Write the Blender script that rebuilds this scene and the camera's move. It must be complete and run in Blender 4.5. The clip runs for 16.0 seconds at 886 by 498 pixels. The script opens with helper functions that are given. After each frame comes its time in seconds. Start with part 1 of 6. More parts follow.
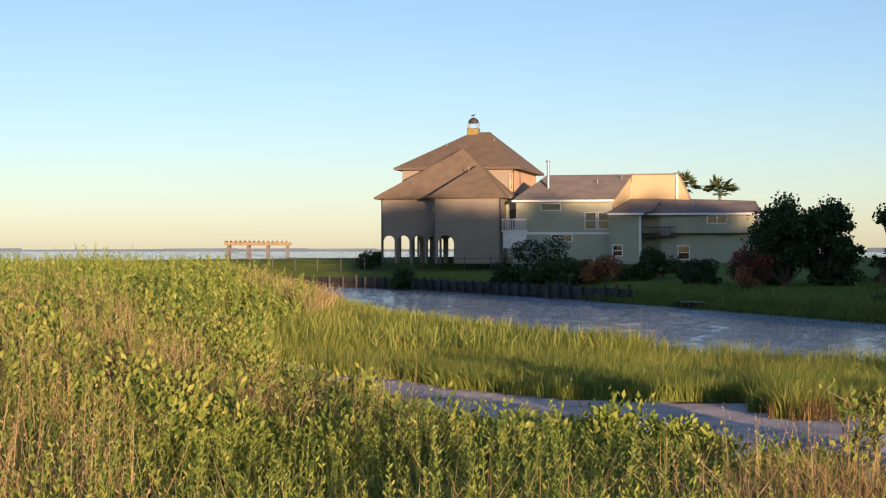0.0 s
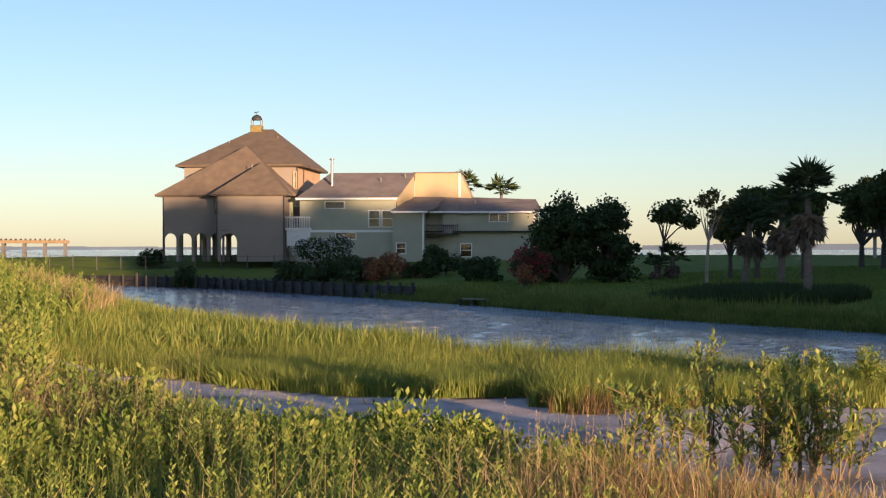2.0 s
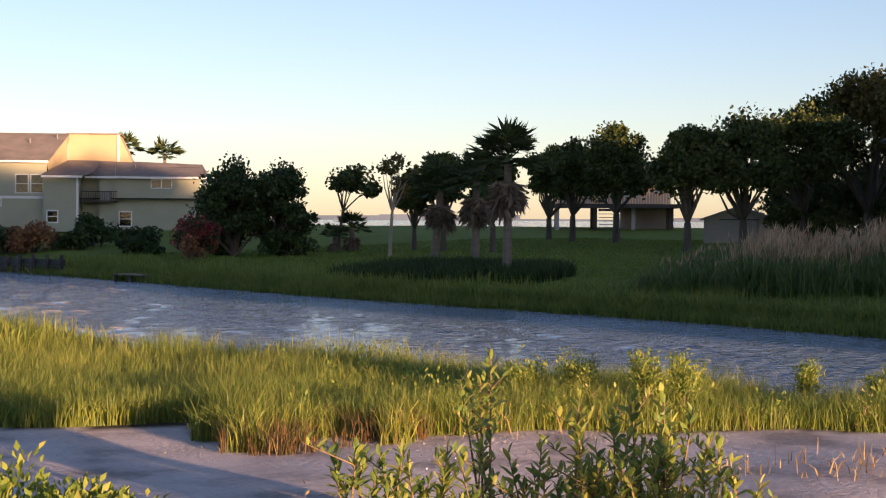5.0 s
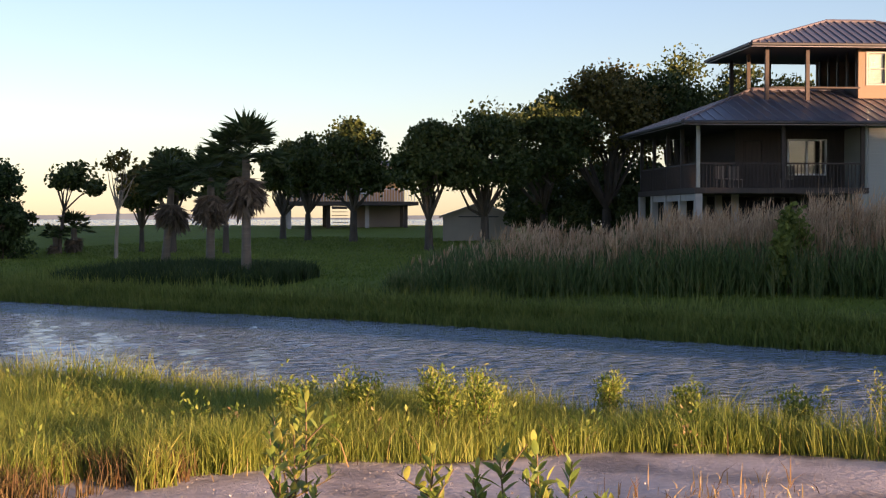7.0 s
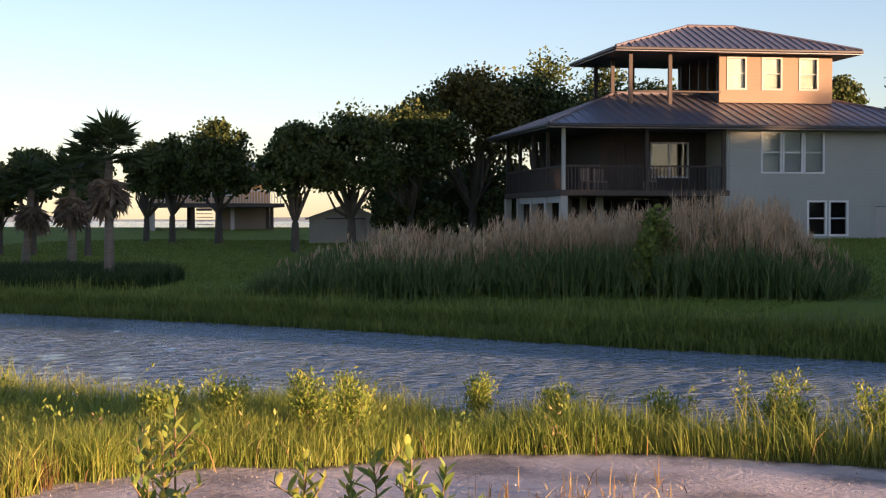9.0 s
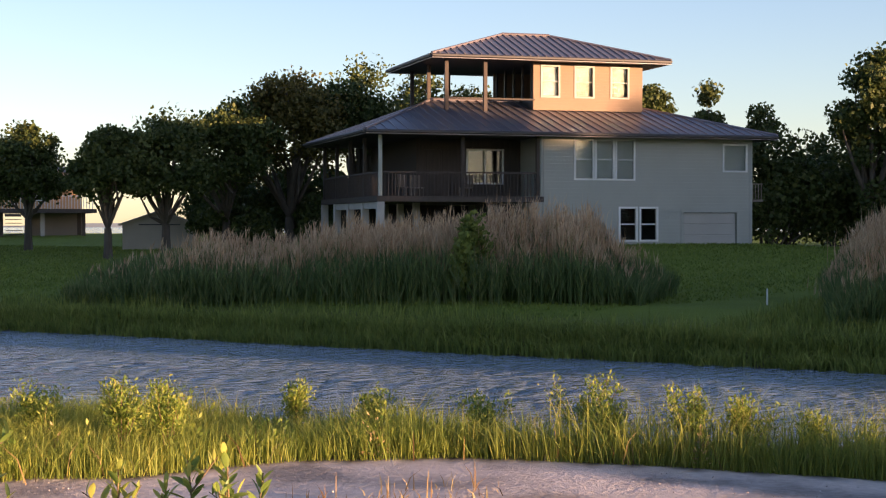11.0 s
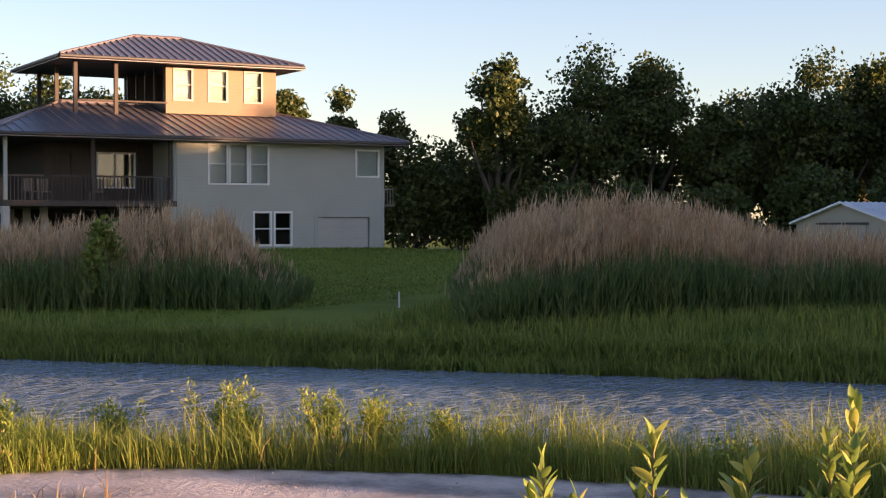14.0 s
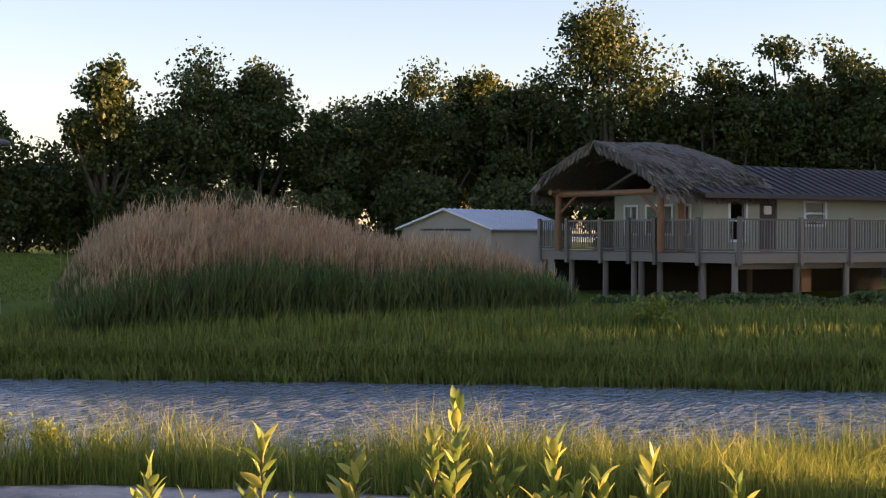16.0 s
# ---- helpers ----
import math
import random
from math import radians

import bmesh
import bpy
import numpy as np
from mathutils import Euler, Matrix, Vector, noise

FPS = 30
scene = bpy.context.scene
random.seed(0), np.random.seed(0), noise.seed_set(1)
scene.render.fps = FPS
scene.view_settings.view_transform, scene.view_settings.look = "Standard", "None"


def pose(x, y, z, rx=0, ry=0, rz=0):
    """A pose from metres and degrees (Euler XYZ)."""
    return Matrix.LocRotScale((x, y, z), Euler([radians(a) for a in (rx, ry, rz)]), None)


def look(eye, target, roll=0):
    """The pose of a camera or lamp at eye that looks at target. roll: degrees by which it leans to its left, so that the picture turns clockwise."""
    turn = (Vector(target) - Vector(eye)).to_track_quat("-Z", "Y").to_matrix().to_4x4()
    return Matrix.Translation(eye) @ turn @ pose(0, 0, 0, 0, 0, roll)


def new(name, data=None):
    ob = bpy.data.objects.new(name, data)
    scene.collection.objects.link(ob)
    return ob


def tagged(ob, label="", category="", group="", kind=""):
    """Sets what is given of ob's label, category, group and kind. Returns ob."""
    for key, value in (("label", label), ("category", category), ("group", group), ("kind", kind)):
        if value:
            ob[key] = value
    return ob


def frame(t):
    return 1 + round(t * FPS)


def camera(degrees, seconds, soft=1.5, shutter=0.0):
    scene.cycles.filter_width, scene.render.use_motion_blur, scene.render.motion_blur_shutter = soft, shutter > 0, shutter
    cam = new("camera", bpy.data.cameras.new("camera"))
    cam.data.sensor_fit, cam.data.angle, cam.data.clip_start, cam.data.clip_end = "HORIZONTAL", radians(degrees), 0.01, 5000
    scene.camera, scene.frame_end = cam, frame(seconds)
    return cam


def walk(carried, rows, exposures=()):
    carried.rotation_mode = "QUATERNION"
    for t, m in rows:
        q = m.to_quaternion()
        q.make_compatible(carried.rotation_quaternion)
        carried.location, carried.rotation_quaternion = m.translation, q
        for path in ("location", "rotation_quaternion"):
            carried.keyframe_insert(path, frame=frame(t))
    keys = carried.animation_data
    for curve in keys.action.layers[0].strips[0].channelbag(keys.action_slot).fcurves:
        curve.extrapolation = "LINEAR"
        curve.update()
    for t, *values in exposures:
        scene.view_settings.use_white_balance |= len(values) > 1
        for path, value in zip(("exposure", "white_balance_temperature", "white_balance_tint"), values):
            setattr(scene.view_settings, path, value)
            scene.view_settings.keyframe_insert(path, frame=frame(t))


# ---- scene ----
# camera and its way: a pan from a bank, gliding 13 m forwards while it turns
cam = camera(31.28, 16.0, soft=1.2)
ROWS = [
    (0.0, pose(0.01, 0.03, 3.5) @ pose(0, 0, 0, 0, 0, -0.003) @ pose(0, 0, 0, 90.040) @ pose(0, 0, 0, 0, 0, 0.042)),
    (0.5, pose(0.00, 0.00, 3.5) @ pose(0, 0, 0, 0, 0, -1.583) @ pose(0, 0, 0, 89.866) @ pose(0, 0, 0, 0, 0, 0.055)),
    (1.0, pose(0.00, 0.00, 3.5) @ pose(0, 0, 0, 0, 0, -3.262) @ pose(0, 0, 0, 89.737) @ pose(0, 0, 0, 0, 0, 0.055)),
    (1.5, pose(0.00, 0.00, 3.5) @ pose(0, 0, 0, 0, 0, -5.659) @ pose(0, 0, 0, 90.005) @ pose(0, 0, 0, 0, 0, 0.090)),
    (2.0, pose(0.00, 0.00, 3.5) @ pose(0, 0, 0, 0, 0, -7.820) @ pose(0, 0, 0, 89.965) @ pose(0, 0, 0, 0, 0, -0.010)),
    (2.5, pose(0.01, 0.04, 3.5) @ pose(0, 0, 0, 0, 0, -9.009) @ pose(0, 0, 0, 89.376) @ pose(0, 0, 0, 0, 0, -0.104)),
    (3.0, pose(0.10, 0.49, 3.5) @ pose(0, 0, 0, 0, 0, -10.326) @ pose(0, 0, 0, 89.117) @ pose(0, 0, 0, 0, 0, -0.155)),
    (3.5, pose(0.80, 4.07, 3.5) @ pose(0, 0, 0, 0, 0, -12.655) @ pose(0, 0, 0, 88.944) @ pose(0, 0, 0, 0, 0, -0.282)),
    (4.0, pose(1.46, 7.38, 3.5) @ pose(0, 0, 0, 0, 0, -15.346) @ pose(0, 0, 0, 88.565) @ pose(0, 0, 0, 0, 0, -0.104)),
    (4.5, pose(1.84, 9.29, 3.5) @ pose(0, 0, 0, 0, 0, -17.773) @ pose(0, 0, 0, 88.607) @ pose(0, 0, 0, 0, 0, 0.202)),
    (5.0, pose(1.86, 9.42, 3.5) @ pose(0, 0, 0, 0, 0, -19.836) @ pose(0, 0, 0, 88.906) @ pose(0, 0, 0, 0, 0, 0.386)),
    (5.2, pose(1.91, 9.65, 3.5) @ pose(0, 0, 0, 0, 0, -20.776) @ pose(0, 0, 0, 88.906) @ pose(0, 0, 0, 0, 0, 0.386)),
    (7.3, pose(2.59, 13.13, 3.5) @ pose(0, 0, 0, 0, 0, -30.834) @ pose(0, 0, 0, 88.876) @ pose(0, 0, 0, 0, 0, -0.042)),
    (7.5, pose(2.59, 13.13, 3.5) @ pose(0, 0, 0, 0, 0, -31.304) @ pose(0, 0, 0, 88.876) @ pose(0, 0, 0, 0, 0, -0.042)),
    (8.0, pose(2.59, 13.13, 3.5) @ pose(0, 0, 0, 0, 0, -32.315) @ pose(0, 0, 0, 88.880) @ pose(0, 0, 0, 0, 0, 0.039)),
    (8.2, pose(2.59, 13.13, 3.5) @ pose(0, 0, 0, 0, 0, -32.805) @ pose(0, 0, 0, 88.880) @ pose(0, 0, 0, 0, 0, 0.039)),
    (10.3, pose(2.59, 13.13, 3.5) @ pose(0, 0, 0, 0, 0, -38.531) @ pose(0, 0, 0, 89.053) @ pose(0, 0, 0, 0, 0, -0.047)),
    (10.5, pose(2.59, 13.13, 3.5) @ pose(0, 0, 0, 0, 0, -39.311) @ pose(0, 0, 0, 89.053) @ pose(0, 0, 0, 0, 0, -0.047)),
    (11.0, pose(2.59, 13.13, 3.5) @ pose(0, 0, 0, 0, 0, -41.344) @ pose(0, 0, 0, 89.158) @ pose(0, 0, 0, 0, 0, -0.003)),
    (11.5, pose(2.59, 13.13, 3.5) @ pose(0, 0, 0, 0, 0, -43.092) @ pose(0, 0, 0, 89.232) @ pose(0, 0, 0, 0, 0, 0.020)),
    (12.0, pose(2.59, 13.13, 3.5) @ pose(0, 0, 0, 0, 0, -44.845) @ pose(0, 0, 0, 89.468) @ pose(0, 0, 0, 0, 0, 0.049)),
    (12.5, pose(2.59, 13.13, 3.5) @ pose(0, 0, 0, 0, 0, -47.590) @ pose(0, 0, 0, 89.557) @ pose(0, 0, 0, 0, 0, -0.012)),
    (13.0, pose(2.59, 13.13, 3.5) @ pose(0, 0, 0, 0, 0, -50.005) @ pose(0, 0, 0, 89.556) @ pose(0, 0, 0, 0, 0, -0.093)),
    (13.5, pose(2.59, 13.13, 3.5) @ pose(0, 0, 0, 0, 0, -51.939) @ pose(0, 0, 0, 89.395) @ pose(0, 0, 0, 0, 0, -0.163)),
    (14.0, pose(2.59, 13.13, 3.5) @ pose(0, 0, 0, 0, 0, -54.523) @ pose(0, 0, 0, 89.310) @ pose(0, 0, 0, 0, 0, -0.132)),
    (14.5, pose(2.59, 13.13, 3.5) @ pose(0, 0, 0, 0, 0, -57.649) @ pose(0, 0, 0, 89.349) @ pose(0, 0, 0, 0, 0, 0.011)),
    (15.0, pose(2.59, 13.13, 3.5) @ pose(0, 0, 0, 0, 0, -61.873) @ pose(0, 0, 0, 89.521) @ pose(0, 0, 0, 0, 0, 0.132)),
    (15.5, pose(2.59, 13.13, 3.5) @ pose(0, 0, 0, 0, 0, -65.592) @ pose(0, 0, 0, 89.385) @ pose(0, 0, 0, 0, 0, 0.129)),
    (16.0, pose(2.59, 13.13, 3.5) @ pose(0, 0, 0, 0, 0, -68.592) @ pose(0, 0, 0, 89.490) @ pose(0, 0, 0, 0, 0, 0.162)),
]

walk(cam, ROWS, exposures=[(0.0, 1.0, 6350, 21), (3.0, 1.15, 6500, 24), (5.0, 1.35, 7050, 32), (8.0, 1.55, 7200, 31), (11.0, 1.68, 7250, 29), (13.5, 1.85, 7650, 32), (16.0, 2.1, 8300, 36)])

# ---- world and sun ----
SUN_AZ, SUN_EL = 162.0, 3.6
world = bpy.data.worlds.new("evening_sky")
scene.world = world
world.use_nodes = True
wn = world.node_tree.nodes
sky = wn.new("ShaderNodeTexSky")
sky.sky_type = 'NISHITA'
sky.sun_disc = False
sky.sun_elevation = radians(SUN_EL + 7.7)
sky.sun_rotation = radians(SUN_AZ)
sky.air_density, sky.dust_density, sky.ozone_density = 1.0, 0.3, 3.0
world.node_tree.links.new(sky.outputs[0], wn["Background"].inputs[0])
wn["Background"].inputs[1].default_value = 0.076
sun = new("sun", bpy.data.lights.new("sun", 'SUN'))
sun.data.energy, sun.data.angle, sun.data.color = 5.0, radians(0.6), (1.0, 0.69, 0.40)
_az, _el = radians(SUN_AZ), radians(SUN_EL)
SUN_DIR = Vector((math.sin(_az) * math.cos(_el), math.cos(_az) * math.cos(_el), math.sin(_el)))
sun.matrix_world = look(SUN_DIR * 200, (0, 0, 0))


# ---- materials ----
def mat(name, a, b=None, rough=0.8, scale=3.0, detail=6, metal=0.0, bump=0.0, bump_scale=30.0, fine=0.25,
        island=False, obj_random=False, spread=(0.3, 0.7), wave=None, stretch=(1, 1, 1), spec=0.5):
    """A surface of two colours mixed by coarse and fine noise, with bump."""
    m = bpy.data.materials.new(name)
    m.use_nodes = True
    n, l = m.node_tree.nodes, m.node_tree.links
    p = n["Principled BSDF"]
    p.inputs["Roughness"].default_value, p.inputs["Metallic"].default_value = rough, metal
    p.inputs["Specular IOR Level"].default_value = spec
    b = b or tuple(c * 0.75 for c in a)
    tc = n.new("ShaderNodeTexCoord")
    mp = n.new("ShaderNodeMapping")
    mp.inputs["Scale"].default_value = stretch
    l.new(tc.outputs["Object"], mp.inputs[0])
    n1, n2 = n.new("ShaderNodeTexNoise"), n.new("ShaderNodeTexNoise")
    n1.inputs["Scale"].default_value, n1.inputs["Detail"].default_value = scale, detail
    n2.inputs["Scale"].default_value, n2.inputs["Detail"].default_value = bump_scale, 4
    l.new(mp.outputs[0], n1.inputs["Vector"]), l.new(mp.outputs[0], n2.inputs["Vector"])
    mix = n.new("ShaderNodeMix")
    mix.data_type = 'FLOAT'
    mix.inputs[0].default_value = fine
    l.new(n1.outputs["Fac"], mix.inputs[2]), l.new(n2.outputs["Fac"], mix.inputs[3])
    fac = mix.outputs[0]
    if island or obj_random:
        src = n.new("ShaderNodeNewGeometry").outputs["Random Per Island"] if island else n.new("ShaderNodeObjectInfo").outputs["Random"]
        mi = n.new("ShaderNodeMix")
        mi.data_type = 'FLOAT'
        mi.inputs[0].default_value = 0.6
        l.new(fac, mi.inputs[2]), l.new(src, mi.inputs[3])
        fac = mi.outputs[0]
    ramp = n.new("ShaderNodeValToRGB")
    ramp.color_ramp.elements[0].position, ramp.color_ramp.elements[1].position = spread
    ramp.color_ramp.elements[0].color, ramp.color_ramp.elements[1].color = (*b, 1), (*a, 1)
    l.new(fac, ramp.inputs[0])
    l.new(ramp.outputs[0], p.inputs["Base Color"])
    if bump or wave:
        bp = n.new("ShaderNodeBump")
        bp.inputs["Strength"].default_value = bump or 0.5
        bp.inputs["Distance"].default_value = 0.02
        if wave:
            axis, per = wave
            wv = n.new("ShaderNodeTexWave")
            wv.wave_profile, wv.bands_direction = 'SAW', axis
            wv.inputs["Scale"].default_value = 0.314 / per
            l.new(tc.outputs["Object"], wv.inputs["Vector"])
            l.new(wv.outputs["Fac"], bp.inputs["Height"])
        else:
            l.new(n2.outputs["Fac"], bp.inputs["Height"])
        l.new(bp.outputs[0], p.inputs["Normal"])
    return m


def leafy(name, colours, rough=0.55, glow=0.35):
    """Foliage: each leaf takes a tone of its own, and light shines through it."""
    m = bpy.data.materials.new(name)
    m.use_nodes = True
    n, l = m.node_tree.nodes, m.node_tree.links
    p = n["Principled BSDF"]
    p.inputs["Roughness"].default_value = rough
    p.inputs["Specular IOR Level"].default_value = 0.25
    g = n.new("ShaderNodeNewGeometry")
    tc, nz = n.new("ShaderNodeTexCoord"), n.new("ShaderNodeTexNoise")
    nz.inputs["Scale"].default_value, nz.inputs["Detail"].default_value = 0.6, 3
    l.new(tc.outputs["Object"], nz.inputs["Vector"])
    mi = n.new("ShaderNodeMix")
    mi.data_type = 'FLOAT'
    mi.inputs[0].default_value = 0.45
    l.new(nz.outputs["Fac"], mi.inputs[2]), l.new(g.outputs["Random Per Island"], mi.inputs[3])
    r = n.new("ShaderNodeValToRGB")
    r.color_ramp.elements[0].position, r.color_ramp.elements[1].position = 0.25, 0.8
    while len(r.color_ramp.elements) < len(colours):
        r.color_ramp.elements.new(0.5)
    k = len(colours)
    for i, c in enumerate(colours):
        r.color_ramp.elements[i].position = 0.22 + 0.56 * i / (k - 1)
        r.color_ramp.elements[i].color = (*c, 1)
    l.new(mi.outputs[0], r.inputs[0])
    l.new(r.outputs[0], p.inputs["Base Color"])
    t = n.new("ShaderNodeBsdfTranslucent")
    l.new(r.outputs[0], t.inputs[0])
    ms = n.new("ShaderNodeMixShader")
    ms.inputs[0].default_value = glow
    l.new(p.outputs[0], ms.inputs[1]), l.new(t.outputs[0], ms.inputs[2])
    l.new(ms.outputs[0], n["Material Output"].inputs["Surface"])
    return m


def glass(name, tint=(0.8, 0.85, 0.85)):
    m = bpy.data.materials.new(name)
    m.use_nodes = True
    p = m.node_tree.nodes["Principled BSDF"]
    p.inputs["Base Color"].default_value = (*tint, 1)
    p.inputs["Transmission Weight"].default_value = 1.0
    p.inputs["Specular IOR Level"].default_value = 0.3
    p.inputs["Roughness"].default_value = 0.03
    return m


def water_mat():
    m = bpy.data.materials.new("rippled_water")
    m.use_nodes = True
    n, l = m.node_tree.nodes, m.node_tree.links
    p = n["Principled BSDF"]
    p.inputs["Base Color"].default_value = (0.16, 0.215, 0.265, 1)
    p.inputs["Roughness"].default_value = 0.05
    p.inputs["IOR"].default_value = 1.33
    tc = n.new("ShaderNodeTexCoord")
    mp = n.new("ShaderNodeMapping")
    mp.inputs["Rotation"].default_value = (0, 0, radians(-18))
    mp.inputs["Scale"].default_value = (0.4, 1.0, 1)
    l.new(tc.outputs["Object"], mp.inputs[0])
    a, b = n.new("ShaderNodeTexNoise"), n.new("ShaderNodeTexNoise")
    a.inputs["Scale"].default_value, a.inputs["Detail"].default_value = 5.5, 4
    b.inputs["Scale"].default_value, b.inputs["Detail"].default_value = 0.35, 3
    l.new(mp.outputs[0], a.inputs["Vector"]), l.new(mp.outputs[0], b.inputs["Vector"])
    ad = n.new("ShaderNodeMath")
    ad.operation = 'MULTIPLY_ADD'
    ad.inputs[1].default_value = 0.3
    l.new(b.outputs["Fac"], ad.inputs[0]), l.new(a.outputs["Fac"], ad.inputs[2])
    bp = n.new("ShaderNodeBump")
    bp.inputs["Strength"].default_value, bp.inputs["Distance"].default_value = 0.85, 0.16
    l.new(ad.outputs[0], bp.inputs["Height"])
    l.new(bp.outputs[0], p.inputs["Normal"])
    return m


M_WATER = water_mat()
M_GRASS_SALT = leafy("cordgrass_blades", [(0.09, 0.145, 0.03), (0.195, 0.255, 0.048), (0.32, 0.345, 0.07), (0.5, 0.45, 0.12)], glow=0.45)
M_GRASS_LOW = leafy("young_cordgrass_blades", [(0.12, 0.17, 0.035), (0.24, 0.295, 0.06), (0.36, 0.375, 0.09)], glow=0.45)
M_GRASS_DRY = leafy("dry_rusty_grass", [(0.15, 0.08, 0.035), (0.29, 0.18, 0.08), (0.40, 0.29, 0.13), (0.46, 0.36, 0.19)], glow=0.3)
M_GRASS_RUST = leafy("rust_saltwort", [(0.06, 0.07, 0.02), (0.11, 0.075, 0.03), (0.18, 0.10, 0.045), (0.26, 0.20, 0.07)], glow=0.25)
M_GRASS_FAR = leafy("bank_grass", [(0.10, 0.14, 0.03), (0.19, 0.24, 0.05), (0.30, 0.32, 0.08)], glow=0.45)
M_LAWN = leafy("lawn_blades", [(0.09, 0.14, 0.022), (0.15, 0.21, 0.035), (0.21, 0.26, 0.05)], glow=0.3)
M_REED = leafy("reed_leaves", [(0.06, 0.11, 0.04), (0.12, 0.185, 0.06), (0.22, 0.25, 0.10)], glow=0.4)
M_PLUME = leafy("reed_plumes", [(0.34, 0.19, 0.10), (0.56, 0.37, 0.22), (0.70, 0.52, 0.34)], glow=0.35)
M_WEED = leafy("sunlit_weed_leaves", [(0.08, 0.14, 0.028), (0.18, 0.26, 0.045), (0.31, 0.355, 0.07), (0.46, 0.44, 0.11)], glow=0.45)
M_DRYWEED = leafy("dry_brown_weed_leaves", [(0.20, 0.14, 0.06), (0.38, 0.28, 0.125), (0.54, 0.42, 0.21)], glow=0.35)
M_STALK = mat("weed_stalks", (0.26, 0.17, 0.08), (0.14, 0.10, 0.05), scale=4)
M_OAK = leafy("oak_leaves", [(0.032, 0.052, 0.014), (0.065, 0.092, 0.024), (0.12, 0.135, 0.04)], glow=0.2)
M_OAK_GOLD = leafy("bronze_oak_leaves", [(0.06, 0.06, 0.015), (0.12, 0.10, 0.025), (0.20, 0.15, 0.04)], glow=0.25)
M_SHRUB = leafy("dark_shrub_leaves", [(0.02, 0.04, 0.012), (0.04, 0.07, 0.02), (0.07, 0.11, 0.035)], glow=0.2)
M_PALM = leafy("palm_fronds", [(0.03, 0.05, 0.015), (0.06, 0.09, 0.03), (0.10, 0.12, 0.05)], glow=0.2)
M_DEADFROND = leafy("dead_palm_fronds", [(0.10, 0.075, 0.05), (0.19, 0.14, 0.095), (0.27, 0.20, 0.14)], glow=0.15)
M_RED = leafy("red_bougainvillea_blooms", [(0.16, 0.02, 0.03), (0.32, 0.035, 0.05), (0.42, 0.07, 0.09)], glow=0.25)
M_BLOOM = leafy("white_oleander_blooms", [(0.45, 0.46, 0.44), (0.7, 0.7, 0.68)], glow=0.25)
M_RUST = leafy("rusty_palmetto_fronds", [(0.13, 0.05, 0.025), (0.26, 0.11, 0.05), (0.33, 0.2, 0.09)], glow=0.2)
M_BARK = mat("rough_bark", (0.13, 0.10, 0.075), (0.06, 0.048, 0.036), scale=3, bump=0.8, bump_scale=14, stretch=(1, 1, 0.25))
M_PALEBARK = mat("pale_bare_bark", (0.42, 0.34, 0.26), (0.22, 0.17, 0.12), scale=3, bump=0.6, bump_scale=14, stretch=(1, 1, 0.3))
M_PALMBARK = mat("ringed_palm_bark", (0.20, 0.16, 0.12), (0.11, 0.088, 0.066), scale=2, bump=0.7, bump_scale=5, stretch=(0.6, 0.6, 4))
M_STUCCO = mat("taupe_stucco", (0.27, 0.225, 0.18), (0.225, 0.19, 0.155), scale=0.5, bump=0.25, bump_scale=60, rough=0.9)
# lit copy of the stucco: evening sun's orange is in the colour
M_STUCCO_SUNLIT = mat("sunlit_stucco", (0.55, 0.36, 0.22), (0.47, 0.31, 0.19), scale=0.5, bump=0.25, bump_scale=60, rough=0.9)
M_SHINGLE = mat("brown_shingles", (0.185, 0.135, 0.09), (0.115, 0.085, 0.06), scale=1.2, bump=0.6, bump_scale=9, rough=0.9, wave=('Z', 0.14))
M_SHINGLE_GREY = mat("weathered_grey_shingles", (0.24, 0.20, 0.175), (0.15, 0.125, 0.11), scale=1.0, bump=0.5, rough=0.9, wave=('Z', 0.12))
M_CREAM = mat("cream_siding", (0.36, 0.365, 0.27), (0.315, 0.32, 0.235), scale=0.7, rough=0.7, bump=0.35, wave=('Z', 0.18))
# siding where low sun falls, its yellow light put into the colour
M_SIDING_SUNLIT = mat("sunlit_yellow_siding", (0.44, 0.345, 0.20), (0.38, 0.30, 0.175), scale=0.7, rough=0.7, bump=0.35, wave=('Z', 0.18))
M_SAGE = mat("sage_grey_lap_siding", (0.37, 0.385, 0.345), (0.325, 0.34, 0.305), scale=0.5, rough=0.65, bump=0.45, wave=('Z', 0.17))
M_TAN_SIDING = mat("tan_lap_siding", (0.25, 0.165, 0.105), (0.21, 0.14, 0.09), scale=0.5, rough=0.65, bump=0.45, wave=('Z', 0.17))
M_METAL_ROOF = mat("bronze_metal_roofing", (0.215, 0.205, 0.23), (0.17, 0.165, 0.185), scale=0.6, rough=0.38, metal=0.55)
M_SEAM = mat("metal_roof_seams", (0.30, 0.26, 0.27), (0.25, 0.21, 0.22), rough=0.35, metal=0.5)
M_DECK_ROOF = mat("dark_brown_metal_roofing", (0.075, 0.06, 0.055), (0.05, 0.04, 0.037), rough=0.5, metal=0.2, scale=0.8)
M_TRIM_DARK = mat("dark_bronze_trim", (0.055, 0.05, 0.05), (0.04, 0.036, 0.036), rough=0.5)
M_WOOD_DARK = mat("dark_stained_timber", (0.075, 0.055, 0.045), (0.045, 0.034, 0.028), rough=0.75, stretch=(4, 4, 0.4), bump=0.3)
M_TRIM_WHITE = mat("white_painted_trim", (0.76, 0.76, 0.73), (0.66, 0.66, 0.63), rough=0.55, scale=1.5)
M_WOOD_GREY = mat("weathered_grey_deck_timber", (0.26, 0.215, 0.175), (0.165, 0.135, 0.11), rough=0.85, stretch=(3, 3, 0.4), bump=0.4, obj_random=True)
